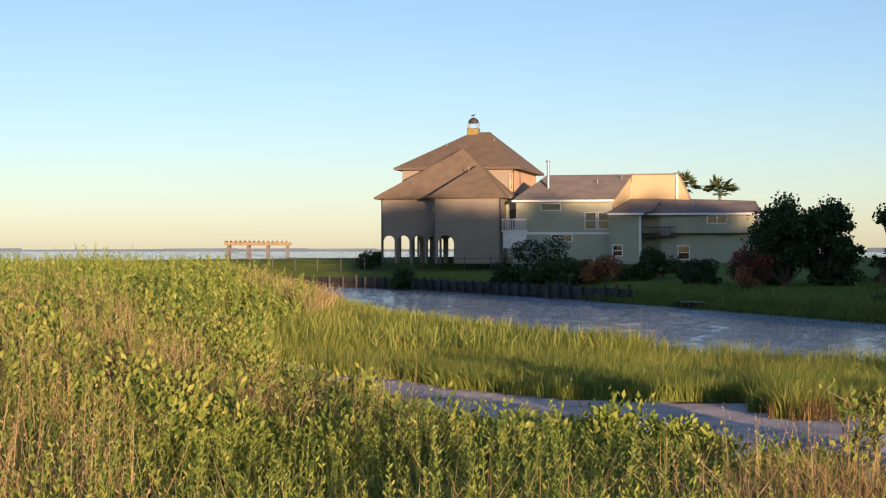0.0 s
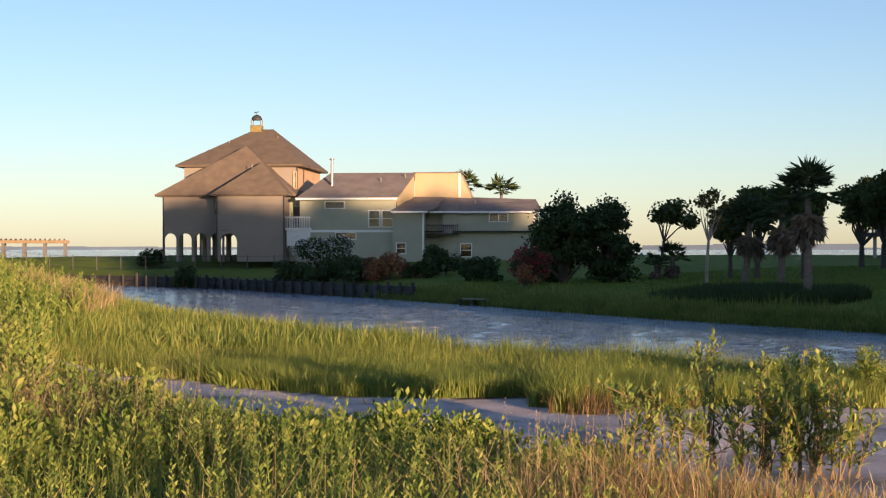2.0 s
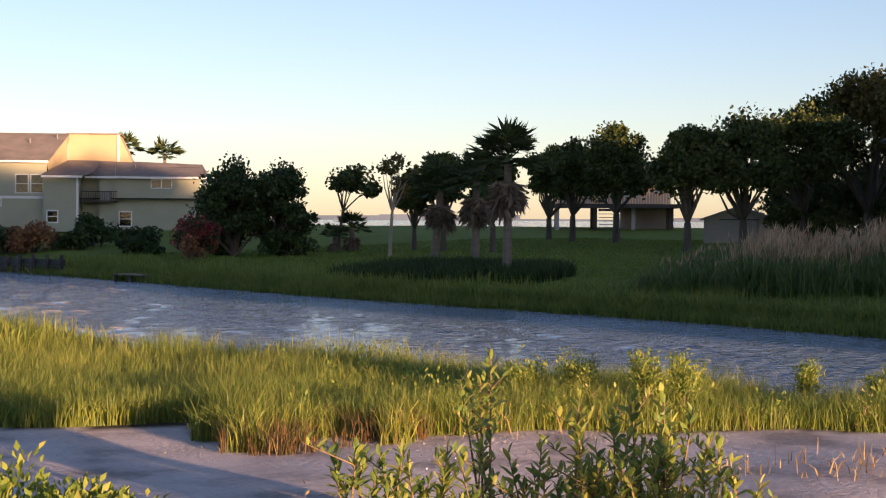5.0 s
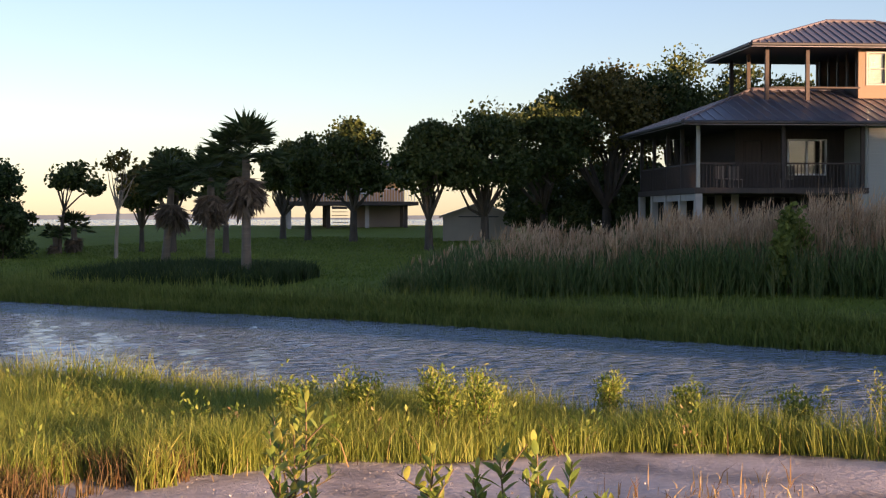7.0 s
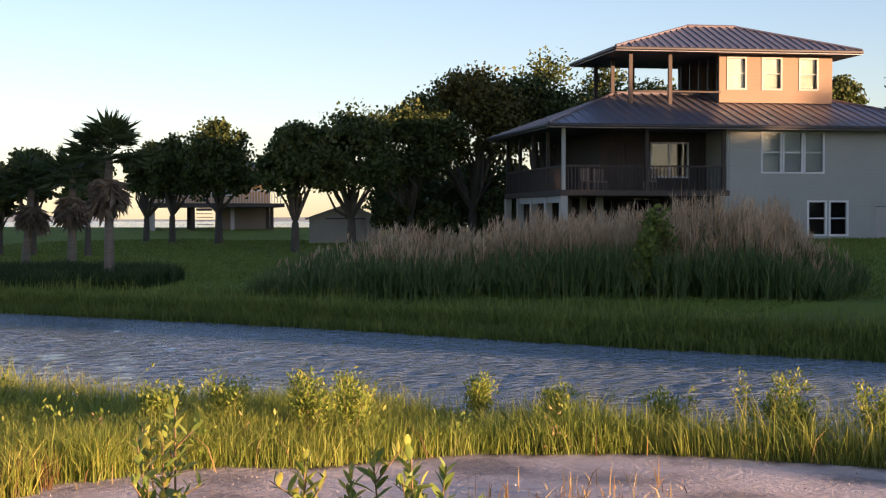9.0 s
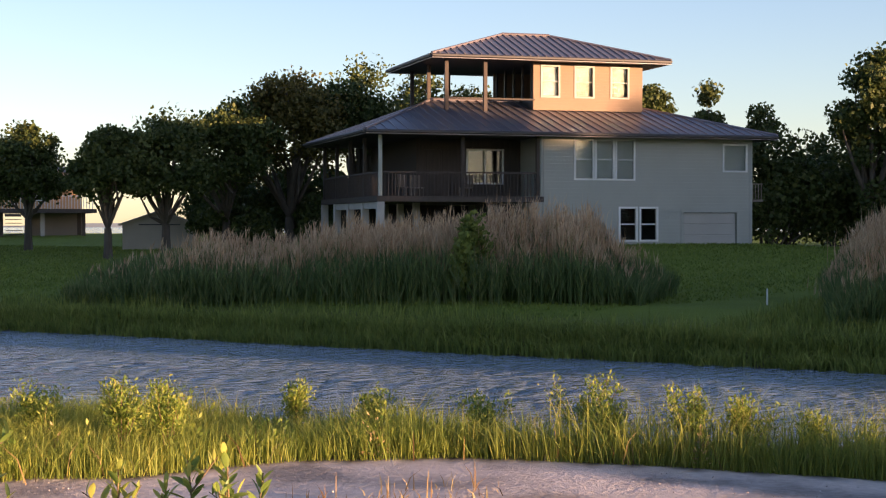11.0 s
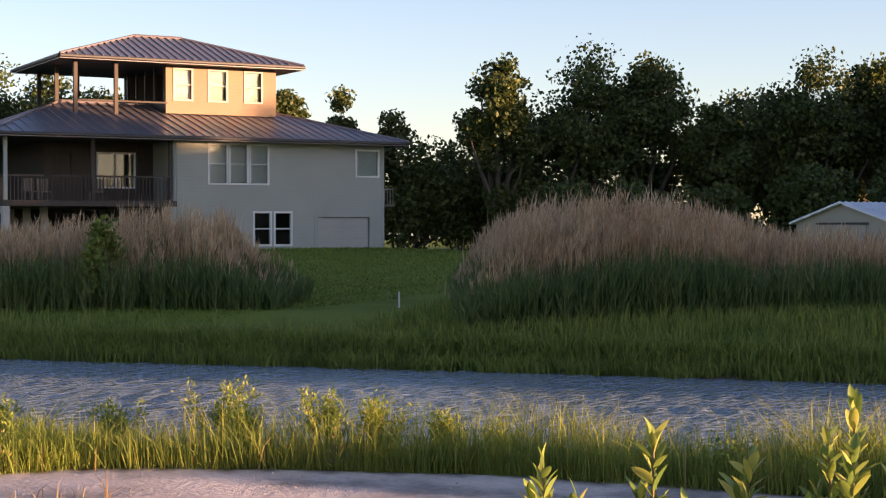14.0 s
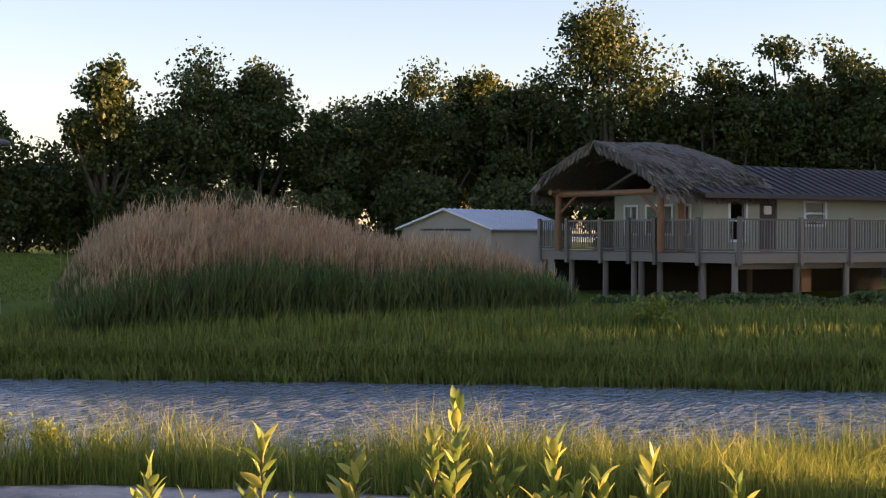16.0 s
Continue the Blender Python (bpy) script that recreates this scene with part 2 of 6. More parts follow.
M_WOOD_WARM = mat("warm_cedar_posts", (0.36, 0.17, 0.08), (0.22, 0.10, 0.05), rough=0.7, stretch=(5, 5, 0.5), bump=0.3)
M_WOOD_TAN = mat("sunlit_pine_timber", (0.27, 0.19, 0.11), (0.18, 0.125, 0.07), rough=0.8, stretch=(3, 3, 0.5), bump=0.3)
M_THATCH = leafy("grey_palm_thatch", [(0.14, 0.115, 0.095), (0.25, 0.21, 0.175), (0.36, 0.31, 0.26)], rough=0.9, glow=0.1)
M_THATCH_BASE = mat("thatch_underlay", (0.17, 0.14, 0.115), (0.10, 0.085, 0.07), scale=6, bump=0.9, bump_scale=25, rough=0.95)
M_CONCRETE = mat("pale_concrete", (0.46, 0.44, 0.41), (0.36, 0.345, 0.32), scale=1.5, bump=0.3)
M_BULKHEAD = mat("wet_dark_bulkhead_timber", (0.05, 0.045, 0.04), (0.025, 0.022, 0.02), rough=0.7, scale=2, bump=0.6, obj_random=True)
M_METAL_SHED = mat("white_corrugated_metal", (0.72, 0.74, 0.78), (0.62, 0.64, 0.68), rough=0.35, metal=0.3, scale=1.5)
M_SHED_WALL = mat("beige_metal_cladding", (0.42, 0.37, 0.30), (0.35, 0.31, 0.25), rough=0.5, scale=0.8, wave=('X', 0.25), bump=0.3)
M_ORANGE = mat("apricot_house_siding", (0.72, 0.42, 0.21), (0.62, 0.36, 0.18), rough=0.75, scale=0.7, wave=('Z', 0.18), bump=0.3)
M_BRASS = mat("aged_brass", (0.50, 0.36, 0.12), (0.30, 0.2, 0.07), rough=0.4, metal=0.7, scale=4)
M_GALV = mat("galvanised_pipe", (0.36, 0.34, 0.32), (0.27, 0.26, 0.24), rough=0.5, metal=0.5)
M_GLASS = glass("window_glass")
M_BLIND = mat("pale_window_blinds", (0.74, 0.73, 0.66), (0.66, 0.65, 0.58), rough=0.8, wave=('Z', 0.06), bump=0.3)
M_SHADE = mat("drawn_grey_green_shades", (0.20, 0.225, 0.19), (0.165, 0.19, 0.16), rough=0.8, wave=('Z', 0.06), bump=0.3)
# near-black colour that holds the darkness of rooms and undersides
M_UNLIT = mat("unlit_dark", (0.03, 0.028, 0.026), (0.02, 0.019, 0.018), rough=0.9)
# blue of the distance haze is mixed into the woods' colour
M_FAR_SHORE = mat("haze_blue_wooded_shore", (0.10, 0.14, 0.20), (0.07, 0.10, 0.15), rough=1.0, scale=0.01)
M_GARAGE = mat("painted_garage_door", (0.40, 0.39, 0.35), (0.35, 0.34, 0.31), rough=0.6, scale=0.7)
M_AC = mat("grey_metal_housing", (0.33, 0.33, 0.31), (0.2, 0.2, 0.19), rough=0.5, metal=0.3)


# ---- building helpers ----
def link_mesh(name, bm, material, parent=None, label="", smooth=False):
    me = bpy.data.meshes.new(name)
    bm.normal_update()
    bm.to_mesh(me)
    bm.free()
    me.materials.append(material)
    if smooth:
        me.polygons.foreach_set("use_smooth", [True] * len(me.polygons))
    ob = new(name, me)
    ob.parent = parent
    return tagged(ob, label)


def part(name, bm, material, parent, label="", smooth=False):
    return link_mesh(name, bm, material, parent, label, smooth)


def thing(name, label, category, m=None, group="", kind=""):
    ob = new(name)
    ob.empty_display_size = 0.2
    if m is not None:
        ob.matrix_world = m
    return tagged(ob, label, category, group, kind)


def bx(bm, x0, x1, y0, y1, z0, z1, bevel=0.0):
    r = bmesh.ops.create_cube(bm, size=1)
    for v in r["verts"]:
        v.co = Vector((x0 + (v.co.x + 0.5) * (x1 - x0), y0 + (v.co.y + 0.5) * (y1 - y0), z0 + (v.co.z + 0.5) * (z1 - z0)))
    if bevel:
        es = list({e for v in r["verts"] for e in v.link_edges})
        bmesh.ops.bevel(bm, geom=es, offset=bevel, segments=1, affect='EDGES')
    return bm


def box(x0, x1, y0, y1, z0, z1, bevel=0.0):
    return bx(bmesh.new(), x0, x1, y0, y1, z0, z1, bevel)


def poly(bm, pts, thick=0.0):
    """A flat plate with the given outline, thickened downwards along its normal."""
    vs = [bm.verts.new(p) for p in pts]
    f = bm.faces.new(vs)
    f.normal_update()
    if thick:
        n = f.normal.copy()
        if n.z < 0:
            n = -n
        low = [bm.verts.new(v.co - n * thick) for v in vs]
        bm.faces.new(low[::-1])
        for i in range(len(vs)):
            j = (i + 1) % len(vs)
            bm.faces.new((vs[i], low[i], low[j], vs[j]))
    return bm


def tube_into(bm, pts, radii, sides=7):
    rings = []
    for i, p in enumerate(pts):
        p = Vector(p)
        d = (Vector(pts[min(i + 1, len(pts) - 1)]) - Vector(pts[max(i - 1, 0)])).normalized()
        s = d.cross(Vector((0.31, 0.95, 0.05))).normalized()
        t = d.cross(s)
        rings.append([bm.verts.new(p + (s * math.cos(a) + t * math.sin(a)) * radii[i]) for a in [2 * math.pi * k / sides for k in range(sides)]])
    for a, b in zip(rings, rings[1:]):
        for k in range(sides):
            bm.faces.new((a[k], a[(k + 1) % sides], b[(k + 1) % sides], b[k]))
    bm.faces.new(rings[0][::-1]), bm.faces.new(rings[-1])
    return bm


def tube(pts, radii, sides=7):
    return tube_into(bmesh.new(), pts, radii, sides)


def wall_bm(x0, x1, z0, z1, y, thick, holes):
    """A wall along x with its outer face at y, facing -y; holes: (x0, x1, z0, z1) that go through it."""
    bm = bmesh.new()
    xs = sorted({x0, x1, *[h[0] for h in holes], *[h[1] for h in holes]})
    zs = sorted({z0, z1, *[h[2] for h in holes], *[h[3] for h in holes]})
    xs, zs = [x for x in xs if x0 <= x <= x1], [z for z in zs if z0 <= z <= z1]
    solid = {}
    for i in range(len(xs) - 1):
        for j in range(len(zs) - 1):
            cx, cz = (xs[i] + xs[i + 1]) / 2, (zs[j] + zs[j + 1]) / 2
            solid[i, j] = not any(h[0] < cx < h[1] and h[2] < cz < h[3] for h in holes)
    def quad(*p):
        bm.faces.new([bm.verts.new(q) for q in p])
    for (i, j), s in solid.items():
        if not s:
            continue
        a, b, c, d = xs[i], xs[i + 1], zs[j], zs[j + 1]
        quad((a, y, c), (b, y, c), (b, y, d), (a, y, d))
        quad((b, y + thick, c), (a, y + thick, c), (a, y + thick, d), (b, y + thick, d))
        if not solid.get((i - 1, j)):
            quad((a, y + thick, c), (a, y, c), (a, y, d), (a, y + thick, d))
        if not solid.get((i + 1, j)):
            quad((b, y, c), (b, y + thick, c), (b, y + thick, d), (b, y, d))
        if not solid.get((i, j - 1)):
            quad((a, y + thick, c), (b, y + thick, c), (b, y, c), (a, y, c))
        if not solid.get((i, j + 1)):
            quad((a, y, d), (b, y, d), (b, y + thick, d), (a, y + thick, d))
    bmesh.ops.remove_doubles(bm, verts=bm.verts, dist=0.0005)
    return bm


def window(parent, x0, x1, z0, z1, y, frame_mat, bars=1, blind=0.0, name="window", mullions=0, cloth=None):
    """A window in the wall whose outer face is at y: casing proud of the wall, sash bars, pane, blind or dark room behind."""
    f = 0.07
    bm = bmesh.new()
    for a, b, c, d in ((x0 - f, x0 + 0.02, z0 - f, z1 + f), (x1 - 0.02, x1 + f, z0 - f, z1 + f), (x0 + 0.02, x1 - 0.02, z1 - 0.02, z1 + f), (x0 + 0.02, x1 - 0.02, z0 - f, z0 + 0.02)):
        bx(bm, a, b, y - 0.035, y + 0.08, c, d)
    w = part(name, bm, frame_mat, parent)
    for k in range(bars):
        zz = z0 + (z1 - z0) * (k + 1) / (bars + 1)
        part("sash_bar", box(x0 + 0.02, x1 - 0.02, y + 0.0, y + 0.06, zz - 0.03, zz + 0.03), frame_mat, w)
    for k in range(mullions):
        xx = x0 + (x1 - x0) * (k + 1) / (mullions + 1)
        part("mullion", box(xx - 0.04, xx + 0.04, y - 0.005, y + 0.065, z0 + 0.02, z1 - 0.02), frame_mat, w)
    pane = part("pane", box(x0 + 0.02, x1 - 0.02, y + 0.09, y + 0.1, z0 + 0.02, z1 - 0.02), M_GLASS, w, "clear window glass")
    pane.visible_shadow = False
    if blind:
        part("blind", box(x0 + 0.02, x1 - 0.02, y + 0.13, y + 0.15, z1 - (z1 - z0) * blind, z1 - 0.02), cloth or M_BLIND, w, "lowered window blind")
    return w


def mesh_arrays(name, verts, tris, material, smooth=False, weights=None):
    me = bpy.data.meshes.new(name)
    verts, tris = np.asarray(verts, np.float32), np.asarray(tris, np.int32)
    me.vertices.add(len(verts))
    me.vertices.foreach_set("co", verts.ravel())
    me.loops.add(tris.size)
    me.loops.foreach_set("vertex_index", tris.ravel())
    me.polygons.add(len(tris))
    me.polygons.foreach_set("loop_start", np.arange(0, tris.size, 3, dtype=np.int32))
    me.polygons.foreach_set("loop_total", np.full(len(tris), 3, np.int32))
    if smooth:
        me.polygons.foreach_set("use_smooth", np.ones(len(tris), bool))
    me.update(calc_edges=True)
    me.validate()
    me.materials.append(material)
    return new(name, me)


RNG = np.random.default_rng(7)


def blade_arrays(base, height, width, lean=0.25, bend=0.25, rng=RNG, wind=(0.0, 0.0)):
    """Grass blades: each a tapering strip of three triangles that leans and bends. base (N,3); height, width (N,)."""
    n = len(base)
    a = rng.uniform(0, 2 * np.pi, n)
    side = np.stack([np.cos(a), np.sin(a), 0 * a], 1) * (width / 2)[:, None]
    b = rng.uniform(0, 2 * np.pi, n)
    ln = rng.normal(0, lean, n) * height
    push = np.stack([np.cos(b) * ln + wind[0] * height, np.sin(b) * ln + wind[1] * height, 0 * b], 1)
    mid = base + push * 0.4 + np.stack([0 * a, 0 * a, height * 0.58], 1)
    top = base + push * (1 + bend) + np.stack([0 * a, 0 * a, height * rng.uniform(0.9, 1.0, n)], 1)
    v = np.stack([base - side, base + side, mid + side * 0.8, mid - side * 0.8, top], 1).reshape(-1, 3)
    k = (np.arange(n) * 5)[:, None]
    t = np.concatenate([k + [0, 1, 2], k + [0, 2, 3], k + [3, 2, 4]])
    return v, t


def leaf_arrays(centre, along, length, width, rng=RNG):
    """Leaves: pointed, folded along the midrib, four triangles each."""
    n = len(centre)
    along = along / (np.linalg.norm(along, axis=1, keepdims=True) + 1e-9)
    r = rng.normal(size=(n, 3))
    side = np.cross(along, r)
    side /= np.linalg.norm(side, axis=1, keepdims=True) + 1e-9
    nrm = np.cross(side, along)
    L, W = length[:, None], width[:, None]
    p0 = centre
    m = centre + along * L * 0.5
    e1, e2 = m + side * W / 2 + nrm * W * 0.16, m - side * W / 2 + nrm * W * 0.16
    tip = centre + along * L - nrm * L * 0.08
    v = np.stack([p0, e1, tip, e2, m], 1).reshape(-1, 3)
    k = (np.arange(n) * 5)[:, None]
    t = np.concatenate([k + [0, 1, 4], k + [1, 2, 4], k + [2, 3, 4], k + [3, 0, 4]])
    return v, t


def flake_arrays(centre, size, rng=RNG, up=0.3):
    """Small leaf flakes for far crowns: one bent pair of triangles each."""
    n = len(centre)
    d = rng.normal(size=(n, 3))
    d[:, 2] += up
    d /= np.linalg.norm(d, axis=1, keepdims=True)
    s = np.cross(d, rng.normal(size=(n, 3)))
    s /= np.linalg.norm(s, axis=1, keepdims=True)
    S = size[:, None]
    v = np.stack([centre - d * S * 0.6, centre + s * S * 0.42, centre + d * S * 0.6, centre - s * S * 0.42 + np.cross(d, s) * S * 0.15], 1).reshape(-1, 3)
    k = (np.arange(n) * 4)[:, None]
    return v, np.concatenate([k + [0, 1, 2], k + [0, 2, 3]])


def gather(chunks):
    vs, ts, o = [], [], 0
    for v, t in chunks:
        vs.append(v), ts.append(t + o)
        o += len(v)
    return np.concatenate(vs), np.concatenate(ts)


# ---- the ground: near marsh, canal bed, far bank and lawn ----
FAR_Y = [-400, -60, 0, 17, 25, 35, 45, 55, 65, 77.5, 105, 124, 138, 148, 158, 166, 400]
FAR_X = [90, 54, 44, 39.6, 37.7, 35.2, 31.8, 29.2, 25.6, 20.6, 12.3, 4.5, -1.5, -8, -20, -60, -400]
NEAR_Y = [-400, -60, 0, 15, 26, 34, 42, 50, 67, 102, 150, 222, 400]
NEAR_X = [75, 40, 31, 26, 21.3, 17.6, 12.6, 6.5, -0.5, -8.5, -26, -60, -400]


def smooth01(t):
    t = np.clip(t, 0, 1)
    return t * t * (3 - 2 * t)


def far_in(x, y):
    return x - np.interp(y, FAR_Y, FAR_X)


def near_in(x, y):
    return np.interp(y, NEAR_Y, NEAR_X) - x


def wobble(x, y, s, seed=0.0):
    return np.sin(x * s + 1.3 * np.sin(y * s * 0.7 + seed)) * np.sin(y * s * 0.9 + 2.1 + seed + 0.8 * np.sin(x * s * 0.6))


def mound(x, y):
    """The weedy rise on the camera's side."""
    return smooth01((-2.0 - x - 0.02 * (y - 25)) / 7.0) * smooth01((y + 10) / 30)


def ground_z(x, y):
    x, y = np.asarray(x, float), np.asarray(y, float)
    u, v = far_in(x, y), near_in(x, y)
    near = 0.16 * smooth01(v / 1.2) + 0.06 * wobble(x, y, 0.5) * smooth01(v / 6) + 1.35 * mound(x, y) * smooth01(v / 8)
    near = near + 0.25 * smooth01((24 - y) / 10) * smooth01(v / 12)
    far = 0.45 * smooth01(u / 0.8) + 0.65 * smooth01((u - 0.5) / 6) + (0.9 * smooth01((u - 6) / 30) + 0.45 * smooth01((u - 20) / 50)) * (0.25 + 0.75 * smooth01((y - 22) / 22))
    far = far + 0.04 * wobble(x, y, 0.35, 1.0)
    # the rise on which the metal-roofed house stands, and the house plots
    dx, dy = x - 60.5, y - 64
    far = far + (1.0 * np.exp(-((dx / 11) ** 2 + (dy / 9) ** 2))) * 0.55
    far = np.where(y > 108, far + 0.35 * smooth01((u - 1) / 6) * smooth01((y - 108) / 20), far)
    # the land ends at the bay
    edge = np.minimum(smooth01((195 - y) / 8), smooth01((175 - (y + 0.35 * np.maximum(x - 20, 0) - 0)) / 6))
    far = far * edge - 0.6 * (1 - edge)
    z = np.where(u > 0, far, np.where(v > 0, near, -0.7 * smooth01(np.minimum(-u, -v) / 2.0)))
    out = np.where((v > 0) & (y > 150), near * smooth01((190 - y) / 15) - 0.6 * smooth01((y - 175) / 10), z)
    return out


def ground_material():
    m = bpy.data.materials.new("marsh_ground")
    m.use_nodes = True
    n, l = m.node_tree.nodes, m.node_tree.links
    p = n["Principled BSDF"]
    p.inputs["Roughness"].default_value = 0.9
    p.inputs["Specular IOR Level"].default_value = 0.12
    at = n.new("ShaderNodeVertexColor")
    at.layer_name = "cover"
    sep = n.new("ShaderNodeSeparateColor")
    l.new(at.outputs[0], sep.inputs[0])
    tc = n.new("ShaderNodeTexCoord")
    n1, n2, n3 = (n.new("ShaderNodeTexNoise") for _ in range(3))
    for q, s, d in ((n1, 0.55, 5), (n2, 9.0, 6), (n3, 60.0, 3)):
        q.inputs["Scale"].default_value, q.inputs["Detail"].default_value = s, d
        l.new(tc.outputs["Object"], q.inputs["Vector"])

    def ramp(src, *stops):
        r = n.new("ShaderNodeValToRGB")
        r.color_ramp.elements[0].position, r.color_ramp.elements[-1].position = stops[0][0], stops[-1][0]
        r.color_ramp.elements[0].color, r.color_ramp.elements[-1].color = (*stops[0][1], 1), (*stops[-1][1], 1)
        for pos, c in stops[1:-1]:
            e = r.color_ramp.elements.new(pos)
            e.color = (*c, 1)
        l.new(src, r.inputs[0])
        return r.outputs[0]

    def mixc(f, a, b, kind='MIX'):
        x = n.new("ShaderNodeMix")
        x.data_type, x.blend_type = 'RGBA', kind
        if isinstance(f, float):
            x.inputs[0].default_value = f
        else:
            l.new(f, x.inputs[0])
        l.new(a, x.inputs[6]), l.new(b, x.inputs[7])
        return x.outputs[2]
    sand = mixc(0.35, ramp(n1.outputs["Fac"], (0.36, (0.20, 0.175, 0.16)), (0.46, (0.54, 0.46, 0.42)), (0.62, (0.74, 0.64, 0.59))),
                ramp(n2.outputs["Fac"], (0.3, (0.40, 0.34, 0.305)), (0.7, (0.74, 0.65, 0.60))))
    lawn = mixc(0.4, ramp(n1.outputs["Fac"], (0.3, (0.11, 0.155, 0.022)), (0.7, (0.17, 0.22, 0.036))), ramp(n2.outputs["Fac"], (0.3, (0.11, 0.145, 0.022)), (0.7, (0.17, 0.21, 0.038))))
    mud = ramp(n2.outputs["Fac"], (0.3, (0.05, 0.045, 0.03)), (0.7, (0.11, 0.095, 0.06)))
    c = mixc(sep.outputs[0], mud, sand)
    c = mixc(sep.outputs[1], c, lawn)
    l.new(c, p.inputs["Base Color"])
    bp = n.new("ShaderNodeBump")
    bp.inputs["Strength"].default_value, bp.inputs["Distance"].default_value = 0.8, 0.08
    ad = n.new("ShaderNodeMath")
    ad.operation = 'MULTIPLY_ADD'
    ad.inputs[1].default_value = 0.3
    l.new(n3.outputs["Fac"], ad.inputs[0]), l.new(n2.outputs["Fac"], ad.inputs[2])
    l.new(ad.outputs[0], bp.inputs["Height"])
    l.new(bp.outputs[0], p.inputs["Normal"])
    return m


def cell_marks(x, y):
    """Sand flats: between the weedy foreground and the cordgrass band."""
    return flat_sand(x, y)


# back edge of the sand flat (towards the water) and its front edge, as y over x
BACK_X = [-9, -4, 0.9, 3.5, 6.6, 6.8, 10.6, 14.5, 17.5, 19.5, 20.6, 21.2, 22, 30]
BACK_Y = [47, 44.2, 37.0, 35.2, 34.6, 33.0, 32.0, 31.6, 30.2, 27.3, 25.0, 20.0, 8, -15]
FRONT_X = [-9, -3.6, -0.9, 1.2, 2.9, 4.6, 5.7, 7.6, 11, 15, 30]
FRONT_Y = [44.5, 39.0, 31.5, 28.3, 27.0, 25.8, 23.4, 18.5, 13.0, 7, -30]


def flat_sand(x, y):
    b = np.interp(x, BACK_X, BACK_Y) + 0.35 * wobble(x, y, 1.3)
    f = np.interp(x, FRONT_X, FRONT_Y) + 0.35 * wobble(x, y, 1.1, 2.0)
    return (y < b) & (y > f) & (x > -9)


def build_ground():
    xs = np.concatenate([[-4000, -1500, -600, -300, -200, -140, -100, -80], np.arange(-64, -10, 1.0), np.arange(-10, 34, 0.4), np.arange(34, 128, 1.0), [130, 140, 160, 200, 300, 600, 1500, 4000]])
    ys = np.concatenate([[-4000, -1500, -600, -300, -160, -100, -70, -50], np.arange(-40, 8, 1.0), np.arange(8, 52, 0.4), np.arange(52, 200, 1.0), [205, 212, 230, 300, 600, 1500, 4000]])
    X, Y = np.meshgrid(xs, ys)
    Zs = ground_z(X, Y)
    inside = (np.abs(X) < 130) & (Y > -60) & (Y < 205)
    Zs = np.where(inside, Zs, np.where((Y > 150) | ((X > 300) & (Y > 60)), -3.0, np.where(X > 128, 2.2, Zs)))
    Zs = np.where((X < -64) & (Y > 120), -3.0, Zs)
    v = np.stack([X.ravel(), Y.ravel(), Zs.ravel()], 1)
    nx, ny = len(xs), len(ys)
    i = (np.arange(ny - 1)[:, None] * nx + np.arange(nx - 1)[None, :]).ravel()
    t = np.concatenate([np.stack([i, i + 1, i + nx + 1], 1), np.stack([i, i + nx + 1, i + nx], 1)])
    ob = mesh_arrays("ground", v, t, ground_material(), smooth=True)
    u = far_in(X, Y)
    sand = flat_sand(X, Y).astype(float)
    lawn = (smooth01((u - 1.5) / 3) * (Y > -60))
    col = np.stack([sand.ravel(), lawn.ravel(), 0 * sand.ravel(), 0 * sand.ravel() + 1], 1).astype(np.float32)
    a = ob.data.color_attributes.new("cover", 'FLOAT_COLOR', 'POINT')
    a.data.foreach_set("color", col.ravel())
    tagged(ob, "marsh flat, mown green lawn and muddy banks", "ground", kind="structure")


build_ground()
def build_water():
    """The bay and canal as one sheet; wind ripples are real where the canal is near."""
    xs = np.concatenate([[-4500, -1500, -500, -200, -100, -60, -40], np.arange(-26, 46, 0.3), [50, 70, 120, 300, 1500, 4500]])
    ys = np.concatenate([[-4500, -1500, -500, -200, -80, -30], np.arange(-6, 60, 0.24), np.arange(60, 165, 0.42), [172, 190, 240, 400, 800, 1800, 4500]])
    X, Y = np.meshgrid(xs, ys)
    rng = np.random.default_rng(5)
    Zw = 0 * X
    for k in range(34):
        lam = rng.uniform(0.55, 0.85)
        th = radians(-75) + rng.normal(0, 0.42)
        Zw += 0.0052 * lam * np.sin(2 * np.pi / lam * (X * math.cos(th) + Y * math.sin(th)) + rng.uniform(0, 6.28)) * (0.7 + 0.3 * np.sin(X * 0.13 * k ** 0.3 + Y * 0.11 + k))
    near = (X > -26) & (X < 46) & (Y > -6) & (Y < 165)
    Zw = np.where(near, Zw, 0)
    v = np.stack([X.ravel(), Y.ravel(), Zw.ravel()], 1)
    nx, ny = len(xs), len(ys)
    i = (np.arange(ny - 1)[:, None] * nx + np.arange(nx - 1)[None, :]).ravel()
    u, w = far_in(X, Y), near_in(X, Y)
    wet = ((u < 2) & (w < 2)) | ~near
    cell = (wet[:-1, :-1] | wet[1:, 1:]).ravel()
    i = i[cell]
    t = np.concatenate([np.stack([i, i + 1, i + nx + 1], 1), np.stack([i, i + nx + 1, i + nx], 1)])
    return mesh_arrays("water", v, t, M_WATER, smooth=True)


